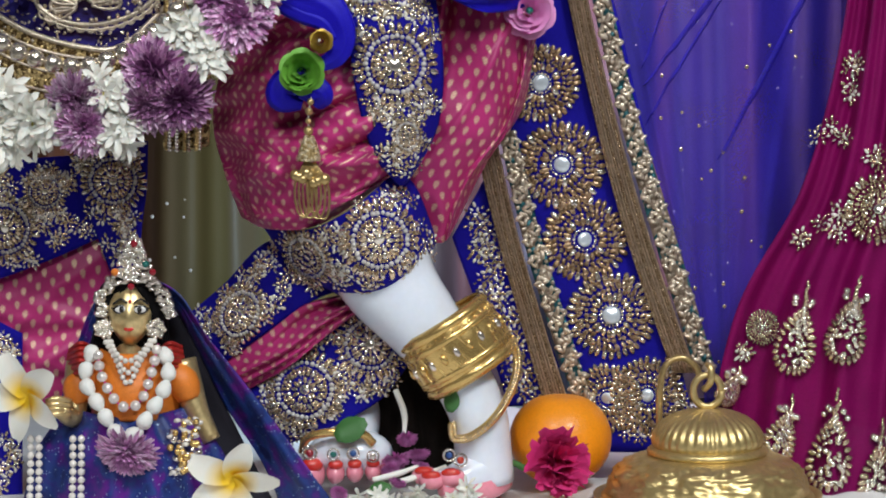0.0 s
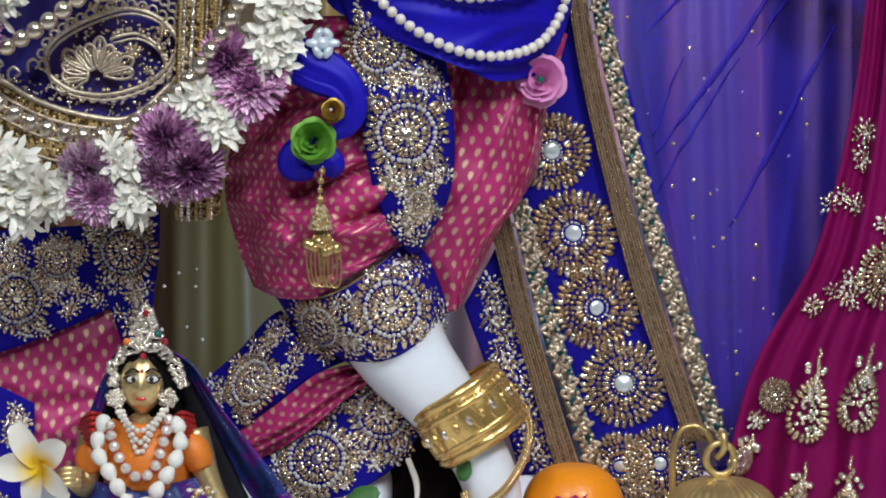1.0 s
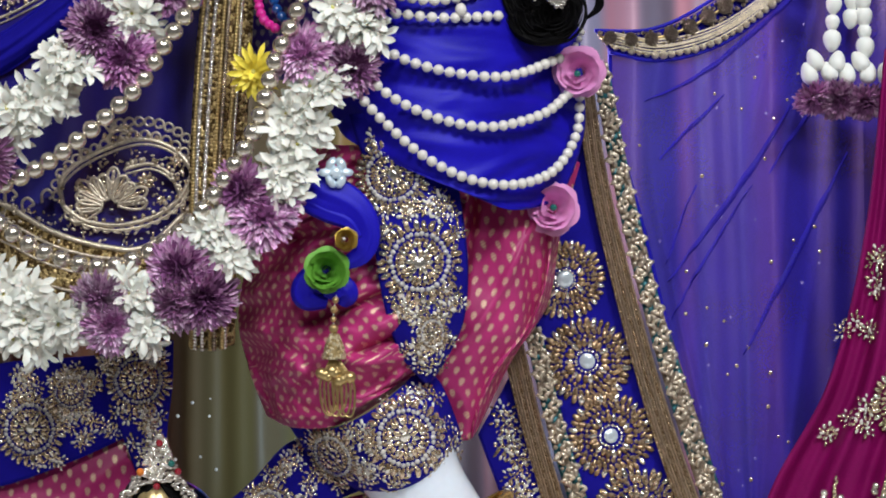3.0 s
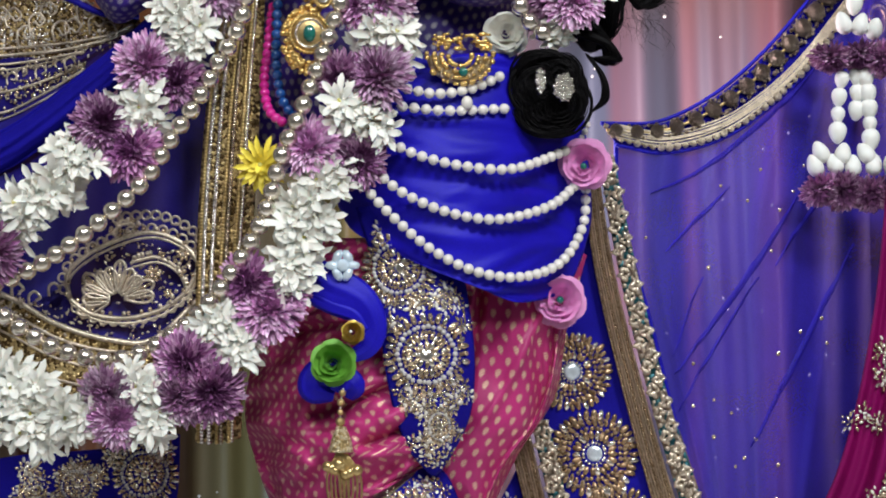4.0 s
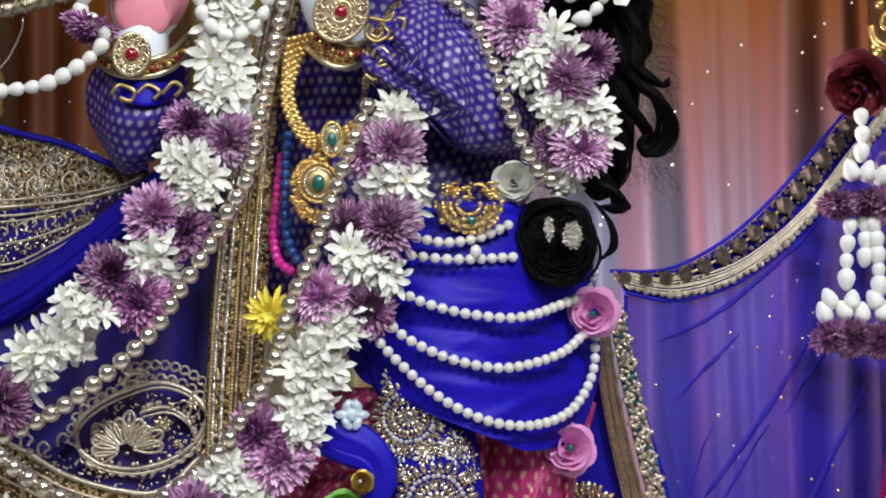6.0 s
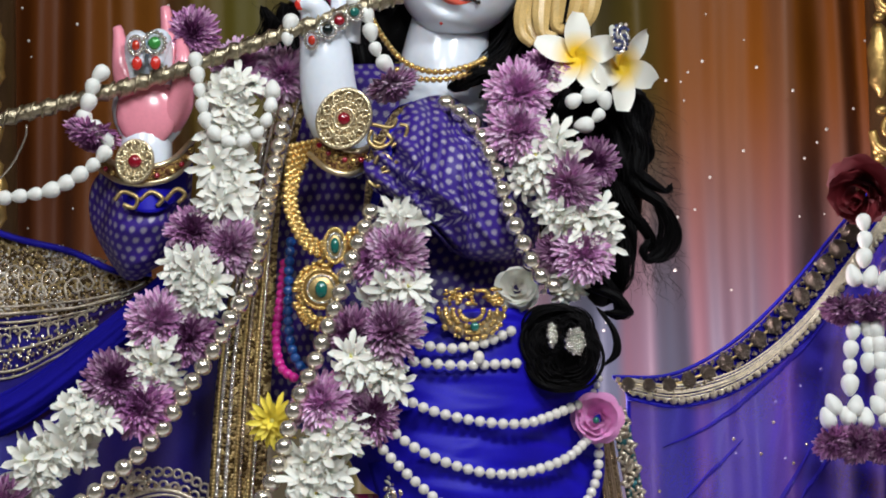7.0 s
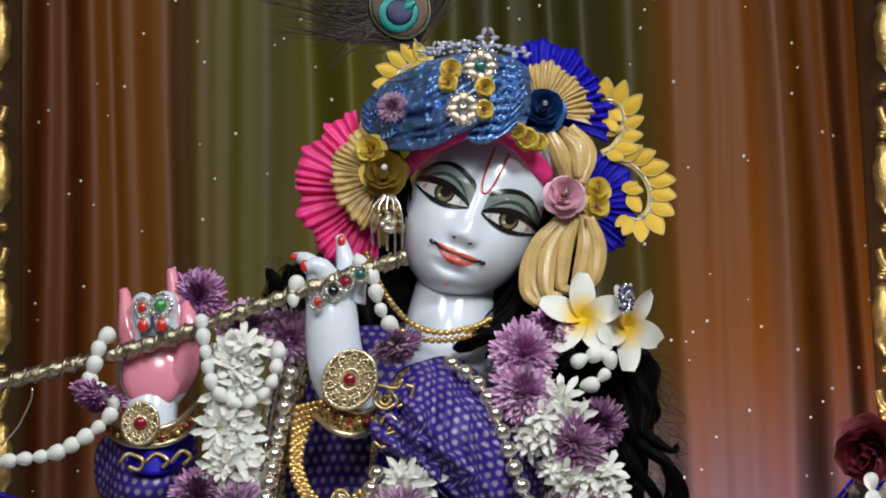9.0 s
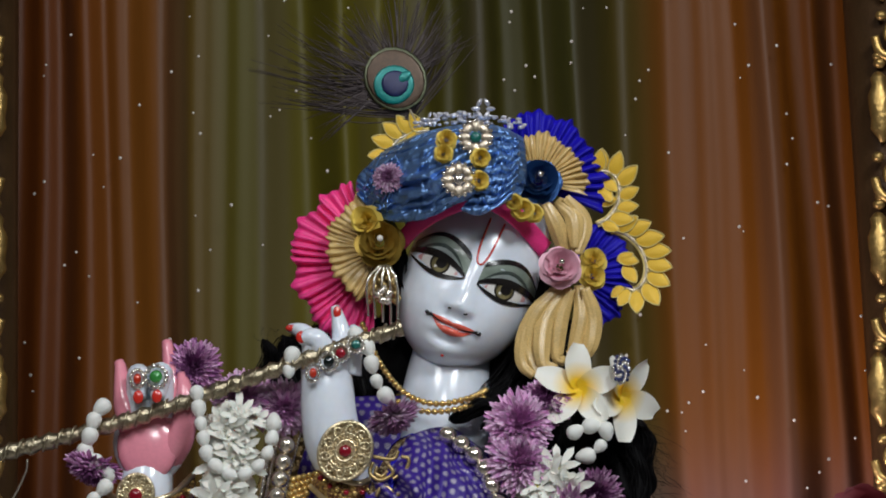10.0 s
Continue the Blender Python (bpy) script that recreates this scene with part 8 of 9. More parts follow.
def build_knot():
    top = thing("sash_knot", "royal blue silk knot with a green ribbon rose and tassel", "sash")
    for pts, r in (([(440, -50, 190), (520, -12, 212), (582, 18, 218), (606, 62, 218), (596, 100, 220), (560, 118, 222)], (26, 36, 38, 27, 20, 10)), ([(470, -10, 214), (530, 22, 224), (570, 40, 226), (592, 70, 226)], (14, 17, 15, 8)),
                   ([(555, 120, 215), (505, 150, 215), (500, 175, 215), (535, 185, 212)], (24, 26, 24, 10)), ([(545, 150, 220), (570, 170, 220), (560, 190, 215)], (26, 22, 8))):
        h = Heap()
        g = tube_points(path("low", pts, 40), np.array(r) * U, 40, 0.6)
        mid = g.mean(1, keepdims=True)
        t, a = np.meshgrid(np.linspace(0, 1, 40), np.linspace(0, 2 * np.pi, 40, endpoint=False), indexing="ij")
        g = mid + (g - mid) * (1 + 0.07 * np.sin(7 * a + 2.5 * np.sin(3 * t)) + 0.04 * np.sin(13 * a - 5 * t + 1))[:, :, None]
        g = np.concatenate([mid[:1] + (g[:1] - mid[:1]) * 0.05, g, mid[-1:] + (g[-1:] - mid[-1:]) * 0.05])
        h.grid(g, close_u=True)
        h.object("fold", BLUE_SILK, top)
    ob = bloom("green_rose", rose_data(GREEN_RIBBON, 6, None), "low", 534, 127, 238, 41, top, tip=0.1)
    bloom("gold_rose", GOLD_ROSE, "low", 569, 73, 255, 21, top, tip=0.2)
    bead_string("", "", "", path("low", [(551, 172, 240), (546, 205, 240), (546, 240, 238)], 16), 7, OLD_GOLD, "gold_bead", parent=top, jitter=0.25)
    h = Heap()
    tube(h, path("low", [(547, 240, 238), (547, 262, 240), (547, 285, 240)], 12), np.array([8, 17, 21]) * U, 14)
    h.object("tassel_cap", glint("cream_gold_thread", (0.66, 0.54, 0.34), (0.40, 0.28, 0.12), 420, 0.45, 0.4), top)
    rnd = random.Random(3)
    for i in range(9):
        x = 523 + i * 6.4
        bead = Heap()
        bead.add(FINE_BALL, at("low", x, 316 + rnd.uniform(-10, 8), 250), None, rnd.uniform(8, 11) * U)
        bead.object("bell_bead", OLD_GOLD, top)
    for i in range(6):
        x = 530 + i * 7
        L = Heap()
        tube(L, path("low", [(540 + i * 2, 285, 244), (x - 8, 330, 250), (x - 2, 372 + rnd.uniform(-6, 14), 250), (x + 14, 375 + rnd.uniform(-6, 10), 250), (x + 16, 330, 248), (552 + i, 288, 244)], 50), 2.1 * U, 5)
        L.object("chain_loop", OLD_GOLD, top)
    c = Heap()
    for i in range(6):
        a = i * 1.047
        c.add((BALL[0] * (1, 0.6, 0.7), BALL[1]), at("mid", 605 + 18 * math.cos(a), 540 + 18 * math.sin(a), 238), np.array(FACE.to_3x3()) @ spin(a), 14 * U)
    c.add(FINE_BALL, at("mid", 605, 540, 242), None, 11 * U)
    tagged(c.object("crystal_flower", material("clear_glass_petal", (0.62, 0.72, 0.80), 0.08, 0.35, 0.3, 60, 0.0, spread=0.4)), "clear crystal flower pinned beside the garland", "ornament")


build_knot()

# ---- anklets ----


def build_anklet():
    top = thing("anklet", "wide gold anklet band with raised rims and carved pattern", "anklet")

    def ring(cx, cy, o, r, lean, width, mat, name, bulge=0.0, carve=0.0):
        """A band round the shin; lean turns its axis along the shin."""
        n, m_ = 64, 10
        ax = np.array(at("low", cx + 40 * math.sin(lean), cy + 40 * math.cos(lean), o)) - np.array(at("low", cx, cy, o))
        ax /= np.linalg.norm(ax)
        side = np.cross(ax, (0, -1, 0))
        side /= np.linalg.norm(side)
        fr = np.cross(side, ax)
        c = np.array(at("low", cx, cy, o))
        g = np.zeros((m_, n, 3))
        for i in range(m_):
            for j in range(n):
                a = 2 * math.pi * j / n
                s = i / (m_ - 1) * 2 - 1
                rr = r + bulge * (1 - s * s) + carve * math.sin(a * 14 + s * 4) * (1 - s * s)
                g[i, j] = c + (ax * s * width / 2 + (side * math.cos(a) + fr * math.sin(a) * 0.95) * rr) * U
        h = Heap()
        h.grid(g, close_u=True)
        ob = h.object(name, mat, top)
        md = ob.modifiers.new("thickness", "SOLIDIFY")
        md.thickness = 5 * U
        return c, ax, side, fr

    L = radians(33)
    c, ax, side, fr = ring(808, 612, 74, 82, L, 96, GOLD, "band", 5, 2.2)
    ring(783, 573, 74, 80, L, 16, GOLD, "upper_rim", 7)
    ring(834, 652, 74, 78, L, 18, GOLD, "lower_rim", 9)
    ring(794, 590, 74, 84, L, 8, GOLD, "bead_rim", 5)
    ring(824, 636, 74, 83, L, 8, GOLD, "bead_rim", 5)
    rnd = random.Random(2)
    for i in range(11):
        a = math.pi * (0.05 + 0.09 * i)
        h = Heap()
        h.add(DROP, c + (side * math.cos(a) + fr * math.sin(a) * 0.95) * 92 * U, np.stack([ax, side, fr], 1), 11 * U)
        h.object("drop_stone", CRYSTAL if i % 2 else GOLD, top)
    for s0, s1 in ((-0.42, 0.42),):
        for i in range(16):
            a = math.pi * (0.02 + 0.062 * i)
            t = []
            for q in np.linspace(-1, 1, 8):
                b = a + 0.10 * q
                t.append(c + (ax * q * 36 + (side * math.cos(b) + fr * math.sin(b) * 0.95) * 89) * U)
            h = Heap()
            tube(h, t, 3.4 * U, 6)
            h.object("carved_rib", GOLD, top)


build_anklet()
ank = thing("anklet_chain", "thin glittering gold anklet hanging on the marble ankle", "anklet")
h_ = Heap()
line_ = path("low", [(905, 598, 60), (916, 640, 100), (905, 690, 128), (875, 740, 138), (835, 772, 132), (805, 775, 120), (800, 750, 105)], 80)
tube(h_, line_, 8 * U, 8)
h_.object("chain", GOLD, ank)
g_ = Heap()
for k_, p_ in enumerate(line_):
    for q_ in (-1, 1):
        g_.add(LOW_BALL, p_ + np.array([q_ * 3 * U, -8 * U, q_ * 3 * U]), None, 4 * U, k_ % 2)
tagged(g_.object("granulation", [GOLD, TOPAZ], ank), kind="stuff")
h_ = Heap()
tube(h_, path("low", [(535, 800, 60), (545, 775, 80), (590, 765, 92), (640, 768, 90), (660, 785, 80)], 40), 8 * U, 8)
tagged(h_.object("toe_anklet", GOLD), "gold anklet over the rear marble foot", "anklet")
for x, y, o, r, hm in ((548, 802, 112, 12, RUBY), (590, 805, 112, 10, GREEN_STONE), (625, 803, 108, 10, BLUE_BEAD), (660, 808, 104, 10, CRYSTAL), (795, 806, 150, 10, BLUE_BEAD), (815, 815, 152, 11, RED_STONE)):
    build_ring("low", x, y, o, r, hm, "jewelled toe ring with a coloured stone", True)

# ---- things on the platform ----


def build_orange():
    top = thing("orange", "ripe whole orange fruit standing on the platform", "orange")
    v, f = ball(40, 26)
    w = v.copy()
    c = at("low", 992, 778, -10)
    r = 92 * U
    for p in w:
        p *= 1 - 0.10 * math.exp(-((1 - p[2]) / 0.06)) - 0.06 * math.exp(-((1 + p[2]) / 0.05))
    h = Heap()
    h.add((w * np.array([1.0, 1.0, 0.92]), f), (c.x, c.y, TOP + 0.92 * 0.93 * r), None, r)
    h.object("peel", ORANGE_PEEL, top)
    s = Heap()
    s.add((BALL[0] * (1, 1, 0.4), BALL[1]), (c.x, c.y, TOP + 0.92 * r * 1.78), None, 6 * U)
    s.object("stem_button", LEAF, top)


build_orange()


def carnation_data():
    rnd, h = random.Random(7), Heap()
    for i in range(34):
        a, lift = rnd.uniform(0, 6.28), rnd.uniform(0.0, 1.35)
        g = np.zeros((5, 7, 3))
        for q in range(5):
            for w in range(7):
                s, t = q / 4, w / 6 - 0.5
                g[q, w] = (s * (0.9 + 0.1 * math.sin(w * 2.6 + i)), t * 0.95 * s ** 0.6, 0.15 * s * s + 0.10 * s * math.sin(w * 2.6 + i))
        h.grid(g @ spin(a, lift).T * rnd.uniform(0.75, 1.05))
    return flower_data("carnation", h, [MAGENTA_PETAL])


CARN = carnation_data()
single("carnation", CARN, "low", 985, 815, 120, 68, "magenta carnation lying before the orange", tip=0.15)


def build_bell():
    top = thing("bell", "ornate brass hand bell with a ribbed dome and ring", "bell")
    c = at("low", 1252, 800, 110)

    def lathe(name, prof, flute=0.0, n=160, count=36, emboss=0.0):
        g = np.zeros((len(prof), n, 3))
        for i, (r, y) in enumerate(prof):
            z = at("low", 1252, y, 110).z
            for j in range(n):
                a = 2 * math.pi * j / n
                k = 0.0
                if flute:
                    k = flute * abs(math.sin(a * count / 2)) * math.sin(math.pi * i / (len(prof) - 1)) ** 0.6
                if emboss:
                    k = emboss * (noise.noise(Vector((a * 9, i * 0.55, 1))) + 0.8 * math.sin(a * 11 + 2.2 * math.sin(i * 0.55)) * math.sin(i * 0.55)) * math.sin(math.pi * i / (len(prof) - 1))
                rr = (r + k) * U
                g[i, j] = (c.x + rr * math.cos(a), c.y + rr * math.sin(a), z)
        h = Heap()
        h.grid(g, close_u=True)
        return h.object(name, BELL_GOLD, top)

    dome = [(4, 722)] + [(96 * math.sin(t), 722 + 62 * (1 - math.cos(t))) for t in np.linspace(0.25, 1.57, 18)] + [(92, 792)]
    lathe("dome", dome, 6)
    lathe("collar", [(88, 788), (100, 790), (106, 796), (104, 802), (98, 806)])
    body = [(96, 803)] + [(98 + 80 * math.sin(t), 803 + 70 * (1 - math.cos(t))) for t in np.linspace(0.15, 1.5, 24)]
    lathe("shoulder", body, 0, 240, 0, 7)
    zend = at("low", 1252, 880, 110).z
    drop = (zend - TOP) / U
    lathe("body", [(172, 868), (186, 874), (190, 884), (180, 890), (178, 900), (184, 880 + drop * 0.5), (200, 880 + drop * 0.97)])
    t = Heap()
    ring = [(1252 + 25 * math.cos(a), 692 + 28 * math.sin(a), 110) for a in np.linspace(0, 6.28, 40)]
    tube(t, [tuple(at("low", *p)) for p in ring], 6.5 * U, 10)
    t.object("ring", BELL_GOLD, top)
    k = Heap()
    tube(k, path("low", [(1246, 690, 110), (1258, 675, 122), (1258, 652, 120), (1252, 645, 110)], 16), 6 * U, 8)
    k.object("link", BELL_GOLD, top)
    s = Heap()
    tube(s, path("low", [(1167, 760, 60), (1168, 690, 60), (1178, 648, 60), (1205, 633, 60), (1230, 648, 60), (1240, 672, 60)], 40), 6 * U, 8)
    s.object("handle_hook", OLD_GOLD, top)


build_bell()


def build_figurine():
    """The brass figurine stays one mesh; its clothes and jewels lie on it."""
    h = Heap()
    P = lambda x, y, o: at("low", x, y, o)
    n = 28
    oval = FINE_BALL
    head = ball(28, 18)
    hv = head[0].copy()
    for p in hv:
        if p[1] < 0:
            p[1] -= 0.22 * math.exp(-(p[0] / 0.16) ** 2 - ((p[2] + 0.12) / 0.28) ** 2) * (p[1] < -0.5)
        p[0] *= 1 - 0.22 * max(0, -p[2]) ** 1.5
    h.add((hv * (38, 36, 54), head[1]), P(231, 556, 150), None, U, 0)
    for s in (-1, 1):
        h.add((oval[0] * (14, 3, 8.5), oval[1]), P(231 + s * 17, 548, 182), None, U, 1)
        h.add((oval[0] * (10.5, 3, 5.5), oval[1]), P(231 + s * 17, 548.5, 183.6), None, U, 3)
        h.add((oval[0] * (5, 3, 5.5), oval[1]), P(231 + s * 16, 548.5, 184.6), None, U, 1)
        tube(h, path("low", [(231 + s * 27, 548, 178), (231 + s * 34, 545, 170)], 5), np.array([2.6, 1.0]) * U, 5, 1)
        tube(h, path("low", [(231 + s * 6, 536, 185), (231 + s * 18, 530, 184), (231 + s * 31, 539, 176)], 10), 2.0 * U, 5, 1)
    h.add((oval[0] * (9, 3, 4), oval[1]), P(228, 583, 184), None, U, 2)
    h.add(oval, P(230, 534, 187), None, 3 * U, 2)
    tube(h, path("low", [(231, 590, 130), (230, 630, 130), (228, 700, 130), (230, 800, 120)], 16), np.array([22, 30, 66, 80]) * U, 20, 0)
    tube(h, path("low", [(320, 640, 120), (335, 690, 130), (350, 730, 140), (375, 780, 150)], 16), np.array([28, 26, 20, 16]) * U, 14, 0)
    tube(h, path("low", [(145, 640, 120), (135, 700, 140), (130, 740, 160), (105, 725, 190)], 16), np.array([28, 24, 18, 14]) * U, 14, 0)
    for i in range(4):
        tube(h, path("low", [(125, 712 + i * 8, 185), (100, 706 + i * 9, 200), (82, 712 + i * 8, 200)], 8), 6 * U, 8, 0)
    tagged(h.object("figurine", [BRASS, BLACK_PAINT, RED_PAINT, EYE_WHITE]), "polished brass figurine in an orange blouse and blue skirt", "figurine")
    # dark wig behind the face
    w = Heap()
    w.add((oval[0] * (66, 40, 74), oval[1]), P(234, 550, 126), None, U)
    for k in range(9):
        for sg in (-1, 1):
            tube(w, path("low", [(233 + sg * 2, 500, 165), (233 + sg * (14 + 4 * k), 512 + 2 * k, 168 - 3 * k), (233 + sg * (30 + 4 * k), 545 + 6 * k, 158 - 4 * k), (233 + sg * (34 + 4 * k), 590 + 5 * k, 140)], 14), np.array([3, 5, 5, 3]) * U, 6)
    tagged(w.object("wig", HAIR), "dark hair piece framing the brass face", "wig")
    # skirt, blouse
    sk = thing("figurine_skirt", "deep blue and violet glittering skirt of the figurine", "clothing")
    c = Cloth("low", [[(120, 720, 130), (180, 735, 190), (250, 740, 195), (330, 720, 140)], [(60, 810, 130), (170, 820, 210), (280, 820, 215), (400, 810, 140)], [(30, 960, 120), (160, 960, 220), (300, 960, 225), (450, 960, 130)]], 50, 24, lambda u, v: 12 * math.sin(u * 34) * (0.3 + v))
    c.mesh("cloth", SHAWL, sk)
    bl = thing("figurine_blouse", "orange silk blouse with red frilled sleeves", "clothing")
    c = Cloth("low", [[(165, 610, 120), (200, 625, 160), (255, 625, 160), (300, 608, 120)], [(150, 670, 120), (200, 680, 195), (262, 680, 195), (325, 670, 120)], [(165, 735, 130), (200, 745, 195), (262, 745, 195), (315, 735, 130)]], 30, 20, ripple(10, 8, 3))
    c.mesh("cloth", ORANGE_SILK, bl)
    for pts in ([(300, 650, 130), (325, 680, 140), (335, 705, 140)], [(160, 660, 130), (140, 690, 140), (145, 715, 145)]):
        s = Heap()
        tube(s, path("low", pts, 12), np.array([26, 30, 22]) * U, 16)
        s.object("sleeve", ORANGE_SILK, bl)
    for s, x in ((-1, 142), (1, 300)):
        f = Cloth("low", [[(x - 20, 618, 120), (x, 605, 165), (x + 22, 612, 125)], [(x - 24, 640, 125), (x, 632, 180), (x + 26, 640, 130)], [(x - 18, 665, 125), (x, 662, 170), (x + 20, 662, 130)]], 30, 30, lambda u, v: 6 * math.sin(v * 34))
        f.mesh("frill", RED_SILK, bl, thick=3)
    # crown
    cr = thing("tiara", "tall rhinestone tiara with red and orange stones", "crown")
    base = Heap()
    rnd = random.Random(31)
    arch = [(180, 560), (180, 525), (200, 500), (235, 490), (270, 500), (292, 530), (300, 560)]
    for q in curve_points([(x, y, 176) for x, y in arch], 60):
        for k in range(3):
            base.add(GEM, P(q[0] + rnd.uniform(-9, 9), q[1] + rnd.uniform(-9, 9), q[2] - abs(q[0] - 235) * 0.4 + rnd.uniform(0, 6)), spin(rnd.uniform(0, 6)), rnd.uniform(4.5, 8) * U)
    for i in range(150):
        t = rnd.random()
        wd = 42 * (1 - t) ** 0.8
        base.add(GEM, P(237 + rnd.uniform(-wd, wd), 498 - 82 * t, 172 + rnd.uniform(0, 10)), spin(rnd.uniform(0, 6)), rnd.uniform(4.5, 8.5) * U)
    tagged(base.object("rhinestone_crust", CRYSTAL, cr), kind="stuff")
    for x, y, m_ in ((237, 432, RUBY), (203, 482, ORANGE_SILK), (270, 482, RUBY), (232, 508, RUBY), (258, 468, GREEN_STONE)):
        s = Heap()
        s.add(FINE_BALL, P(x, y, 186), None, 6.5 * U)
        s.object("stone", m_, cr)
    for x in (184, 276):
        e = Heap()
        for i in range(26):
            a, q = i * 2.4, 17 * math.sqrt((i + 0.5) / 26)
            e.add(GEM, P(x + q * math.cos(a), 582 + q * math.sin(a), 165), np.array(FACE.to_3x3()), 4.8 * U, i % 2)
        tagged(e.object("ear_stud", [CRYSTAL, SILVER]), "round rhinestone ear stud on the figurine", "earring")
    for k, lo in ((0, 640), (1, 660), (2, 680)):
        bead_string("pearl_necklace", "string of small pearls on the figurine", "necklace", path("low", [(195 - k * 5, 602, 165), (205, 625 + k * 6, 190), (226, lo, 205), (250, 625 + k * 6, 190), (268 + k * 4, 600, 165)], 40), 5, PEARL, "pearl")
    bead_string("stone_necklace", "pink necklace of round clear stones", "necklace", path("low", [(172, 620, 175), (180, 665, 205), (205, 710, 218), (230, 722, 220), (252, 705, 215), (268, 660, 205), (280, 610, 175)], 50), 9.5, CLEAR_STONE, "stone", step=21, cord=PINK_BEAD)
    bead_string("bud_garland", "garland of white jasmine buds on the figurine", "garland", path("low", [(165, 612, 170), (150, 670, 190), (165, 700, 205), (185, 735, 215), (205, 765, 220), (240, 768, 222), (262, 735, 220), (285, 700, 210), (298, 660, 195), (290, 615, 170)], 60), 14.5, BUD, "bud", step=29, shape=JASMINE, cord=LEAF)
    for x in (60, 135):
        bead_string("pearl_drop", "hanging double string of small pearls", "garland", path("low", [(x - 6, 770, 200), (x - 6, 830, 205), (x - 8, 900, 205)], 20), 6.5, PEARL, "pearl")
        bead_string("pearl_drop", "hanging double string of small pearls", "garland", path("low", [(x + 9, 770, 200), (x + 9, 830, 205), (x + 8, 900, 205)], 20), 6.5, PEARL, "pearl")
    # veil-like shawl over head and sides
    sh = thing("figurine_shawl", "peacock blue and violet glittering shawl round the figurine", "shawl")
    r = Cloth("low", [[(255, 490, 60), (300, 510, 90), (320, 560, 80), (400, 680, 60), (520, 860, 50), (600, 970, 50)],
                      [(285, 500, 110), (325, 530, 130), (370, 600, 130), (450, 700, 130), (560, 850, 130), (640, 960, 130)],
                      [(290, 530, 60), (318, 560, 70), (350, 620, 70), (400, 720, 70), (470, 830, 70), (520, 960, 70)]], 60, 30, lambda u, v: 16 * math.sin(v * 3.14) + 5 * math.sin(v * 17 + u * 4) + 3 * math.sin(v * 31 - u * 9))
    r.mesh("fold", SHAWL, sh)
    l = Cloth("low", [[(200, 495, 60), (165, 540, 90), (140, 600, 90), (110, 700, 80), (80, 830, 80), (60, 960, 80)],
                      [(190, 510, 100), (172, 560, 120), (158, 610, 120), (135, 700, 120), (110, 830, 120), (90, 960, 120)]], 40, 10, lambda u, v: 6 * math.sin(v * 12 + u * 4))
    l.mesh("fold", SHAWL, sh)
    back = Cloth("low", [[(180, 520, 60), (235, 480, 70), (300, 520, 60)], [(150, 640, 60), (235, 640, 70), (360, 640, 60)], [(100, 960, 60), (235, 960, 70), (520, 960, 60)]], 20, 20)
    back.mesh("lining", material("dark_lining", (0.012, 0.010, 0.02), 0.8, 0, 0.2, 30, 0.1), sh)
    single("mauve_flower", MUMS[2], "low", 228, 795, 235, 56, "mauve chrysanthemum on the figurine's skirt", lean=(0.5, 0))
    single("plumeria", PLUMERIA, "low", 48, 700, 215, 82, "white plumeria flower in the figurine's hand", tip=0.1, turn=0.6, lean=(0.2, -0.5))
    single("plumeria", PLUMERIA, "low", 410, 845, 210, 84, "white plumeria flower on the figurine's skirt", tip=0.1, turn=1.2, lean=(0.35, 0.1))
    w = Heap()
    for i in range(90):
        w.add(GEM if i % 3 else LOW_BALL, P(300 + 34 * rnd.random() + 20 * (i % 2), 760 + rnd.uniform(-20, 80), 200 + rnd.uniform(0, 8)), spin(rnd.uniform(0, 6)), rnd.uniform(4, 8) * U, i % 3)
    tagged(w.object("waist_ornament", [GOLD, CRYSTAL, PEARL]), "gold and pearl ornament hanging at the figurine's waist", "ornament")


build_figurine()


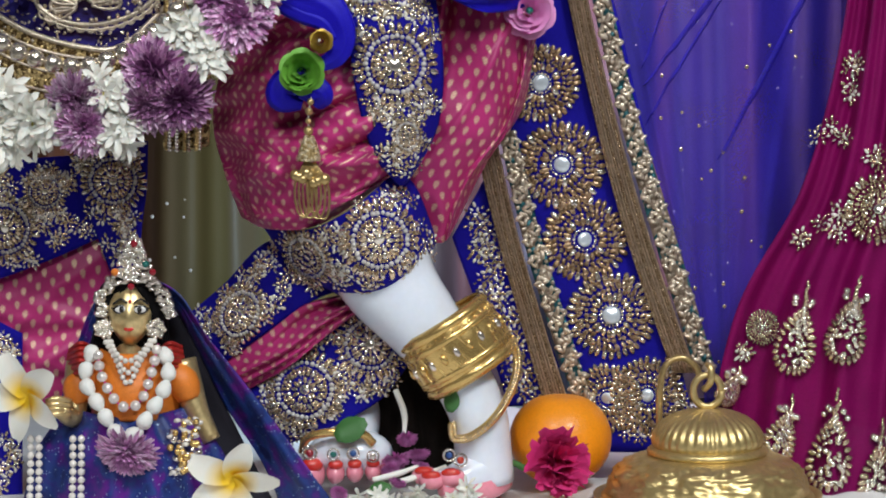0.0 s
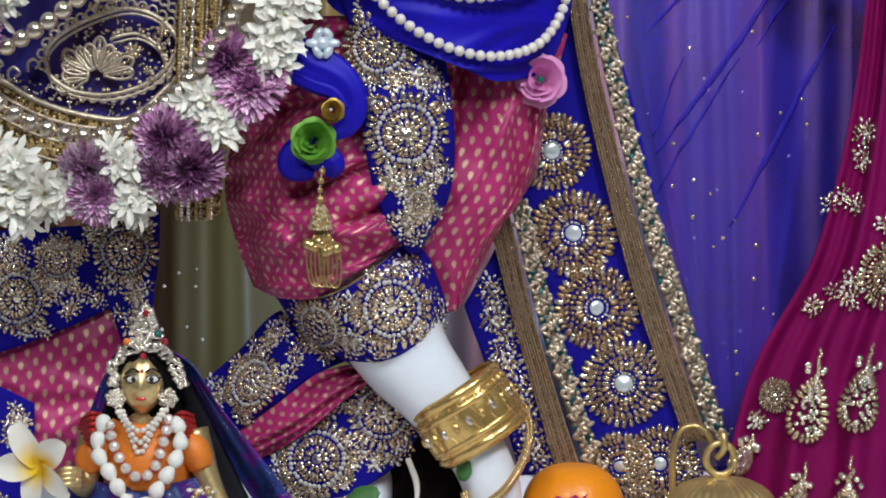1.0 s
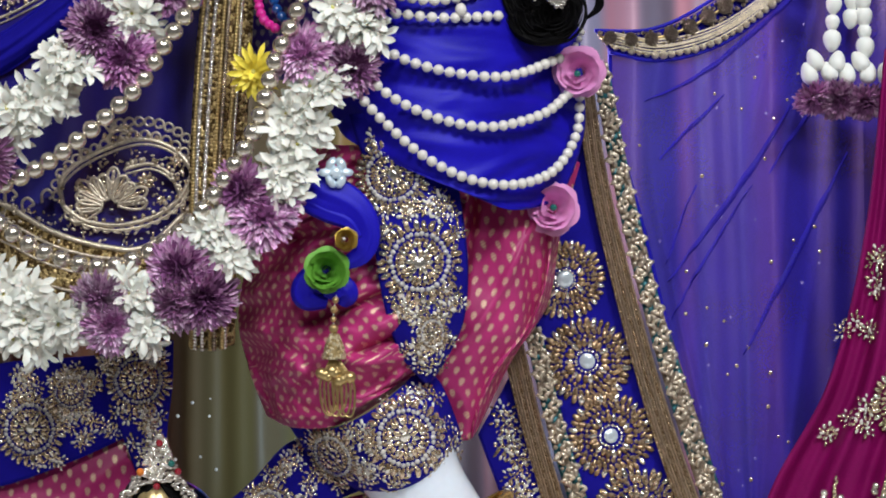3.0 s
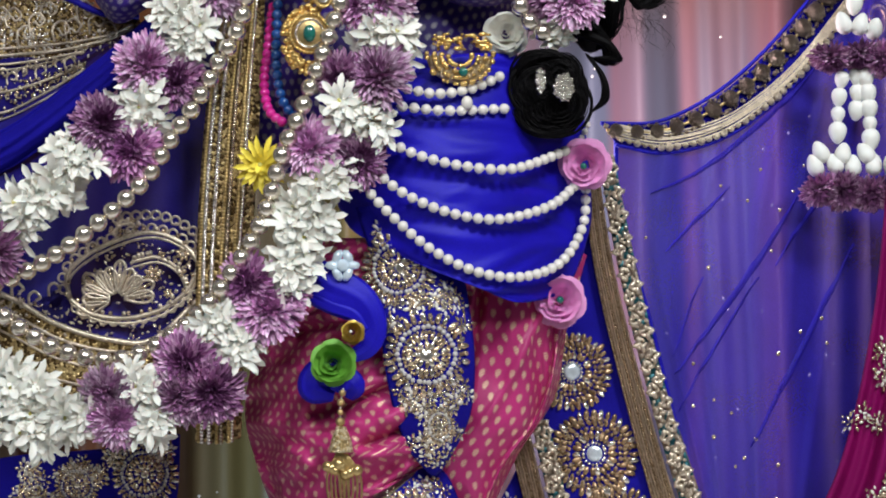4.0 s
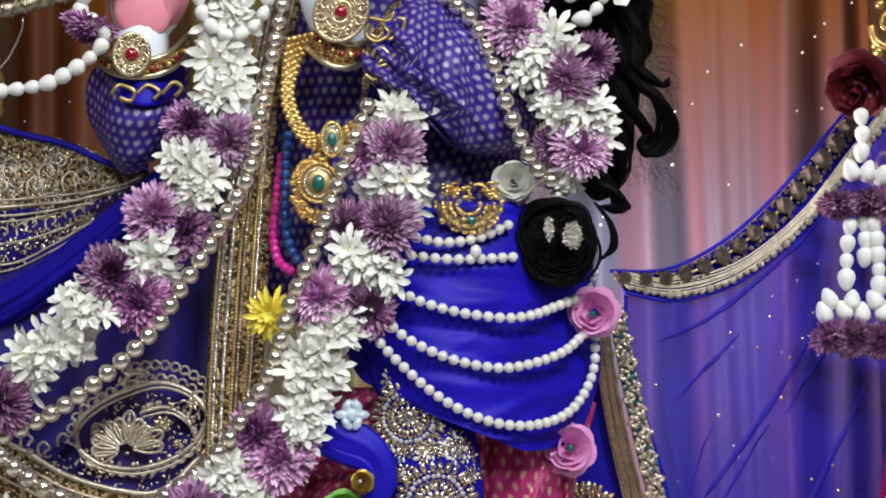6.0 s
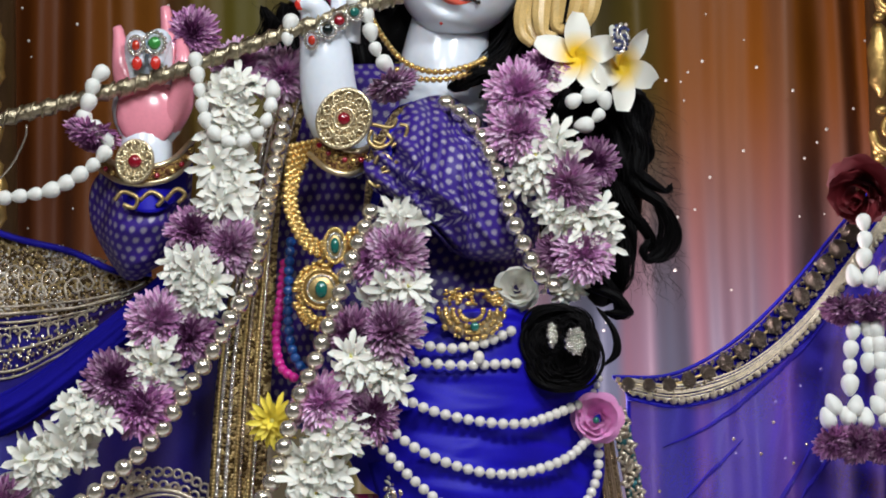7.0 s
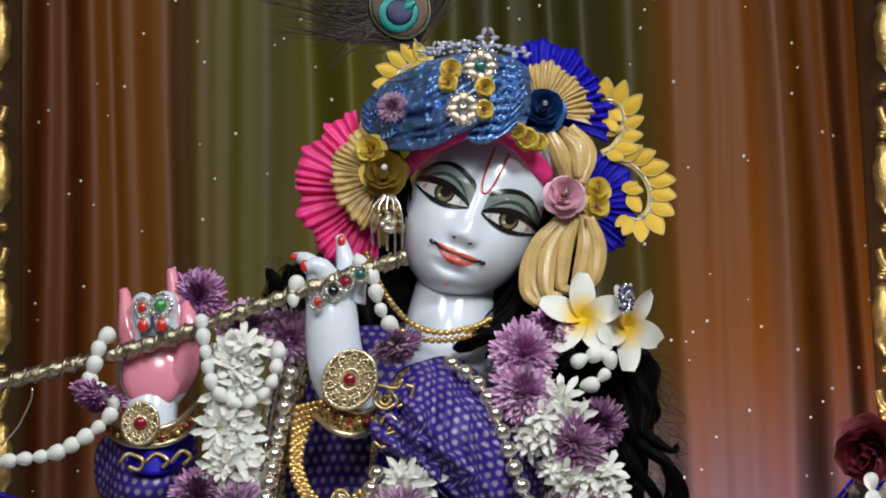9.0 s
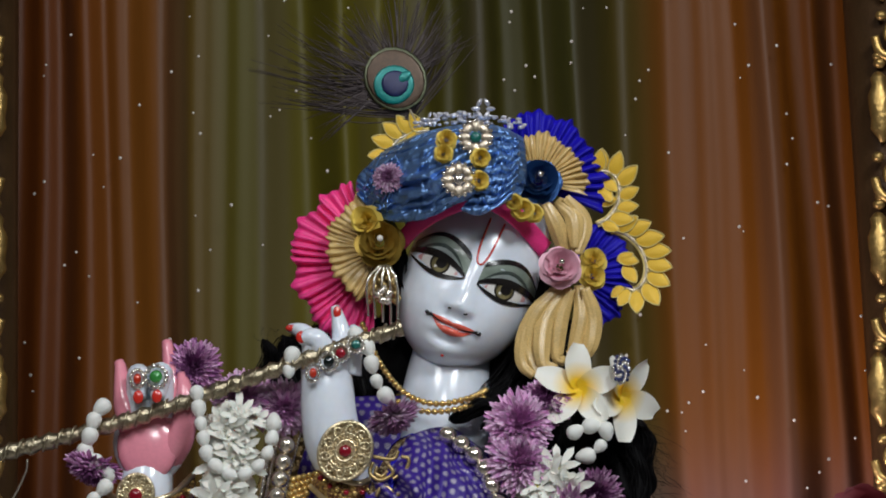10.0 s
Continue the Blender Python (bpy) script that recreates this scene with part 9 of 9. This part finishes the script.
def build_offerings():
    """Loose leaves, petals and buds at the statue's feet."""
    for x, y, o, s, turn in ((612, 775, 110, 46, 0.4), (808, 730, 125, 30, 1.3), (665, 873, 150, 30, 0.2), (1000, 870, 130, 26, 2.0)):
        b = Heap()
        b.add((BROAD[0] * np.array([1, 0.8, 0.4]), BROAD[1]), (0, 0, 0), None, 1.0)
        ob = b.object("tulsi_leaf", LEAF)
        ob.matrix_world = Matrix.Translation(at("low", x - s * 0.4, y, o)) @ FACE @ Euler((-0.5, 0.2, turn)).to_matrix().to_4x4() @ Matrix.Scale(s * 1.3 * U, 4)
        ob.modifiers.new("thickness", "SOLIDIFY").thickness = 0.04
        tagged(ob, "fresh green basil leaf laid on the marble foot", "leaf")
    small = mum_data(44, [material("orchid_petal", (0.62, 0.22, 0.52), 0.55, 0, 0.3, 60, 0.1, spread=0.5)] * 2)
    for x, y, o, r in ((700, 812, 90, 26), (690, 830, 110, 18), (740, 800, 70, 22), (720, 775, 60, 20), (705, 852, 140, 16), (600, 872, 150, 16), (745, 820, 90, 16)):
        single("small_orchid", small, "low", x, y, o, r, "small pink orchid bloom by the feet", lean=(0.7, 0))
    for a, b_ in (((700, 690, 40), (715, 775, 60)), ((660, 850, 130), (740, 825, 100)), ((690, 858, 140), (790, 825, 120))):
        h = Heap()
        tube(h, path("low", [a, ((a[0] + b_[0]) / 2 + 8, (a[1] + b_[1]) / 2, (a[2] + b_[2]) / 2), b_], 12), np.array([5, 6, 3]) * U, 8)
        tagged(h.object("stalk", WHITE_PETAL), "pale flower stem lying at the feet", "stem")
    for i in range(7):
        bloom_ob = single("strewn_blossom", WHITES[i % 4], "low", 640 + i * 32, 872 + (i % 3) * 8, 150, 30, "white blossom strewn on the platform", "flower", lean=(0.8, 0))
    c = Heap()
    tube(c, path("low", [(930, 830, 60), (905, 820, 70), (900, 845, 80)], 10), 6 * U, 8)
    tagged(c.object("stalk", LEAF), "green carnation stem by the orange", "stem")


build_offerings()
# made-up near-black sheet that stands in for the shade between the legs
under = thing("leg_gap_shade", "near-black sheet standing in for the shade between the statue's legs", "clothing")
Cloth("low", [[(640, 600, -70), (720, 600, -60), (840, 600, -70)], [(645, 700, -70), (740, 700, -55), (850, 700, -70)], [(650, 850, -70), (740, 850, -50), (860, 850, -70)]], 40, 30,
      ridges(12, 14, 0.05, 0.3, 3, True)).mesh("cloth", material("gap_shade_brown", (0.010, 0.007, 0.006), 0.8, 0, 0.4, 40, 0.2, spec=0.1), under)
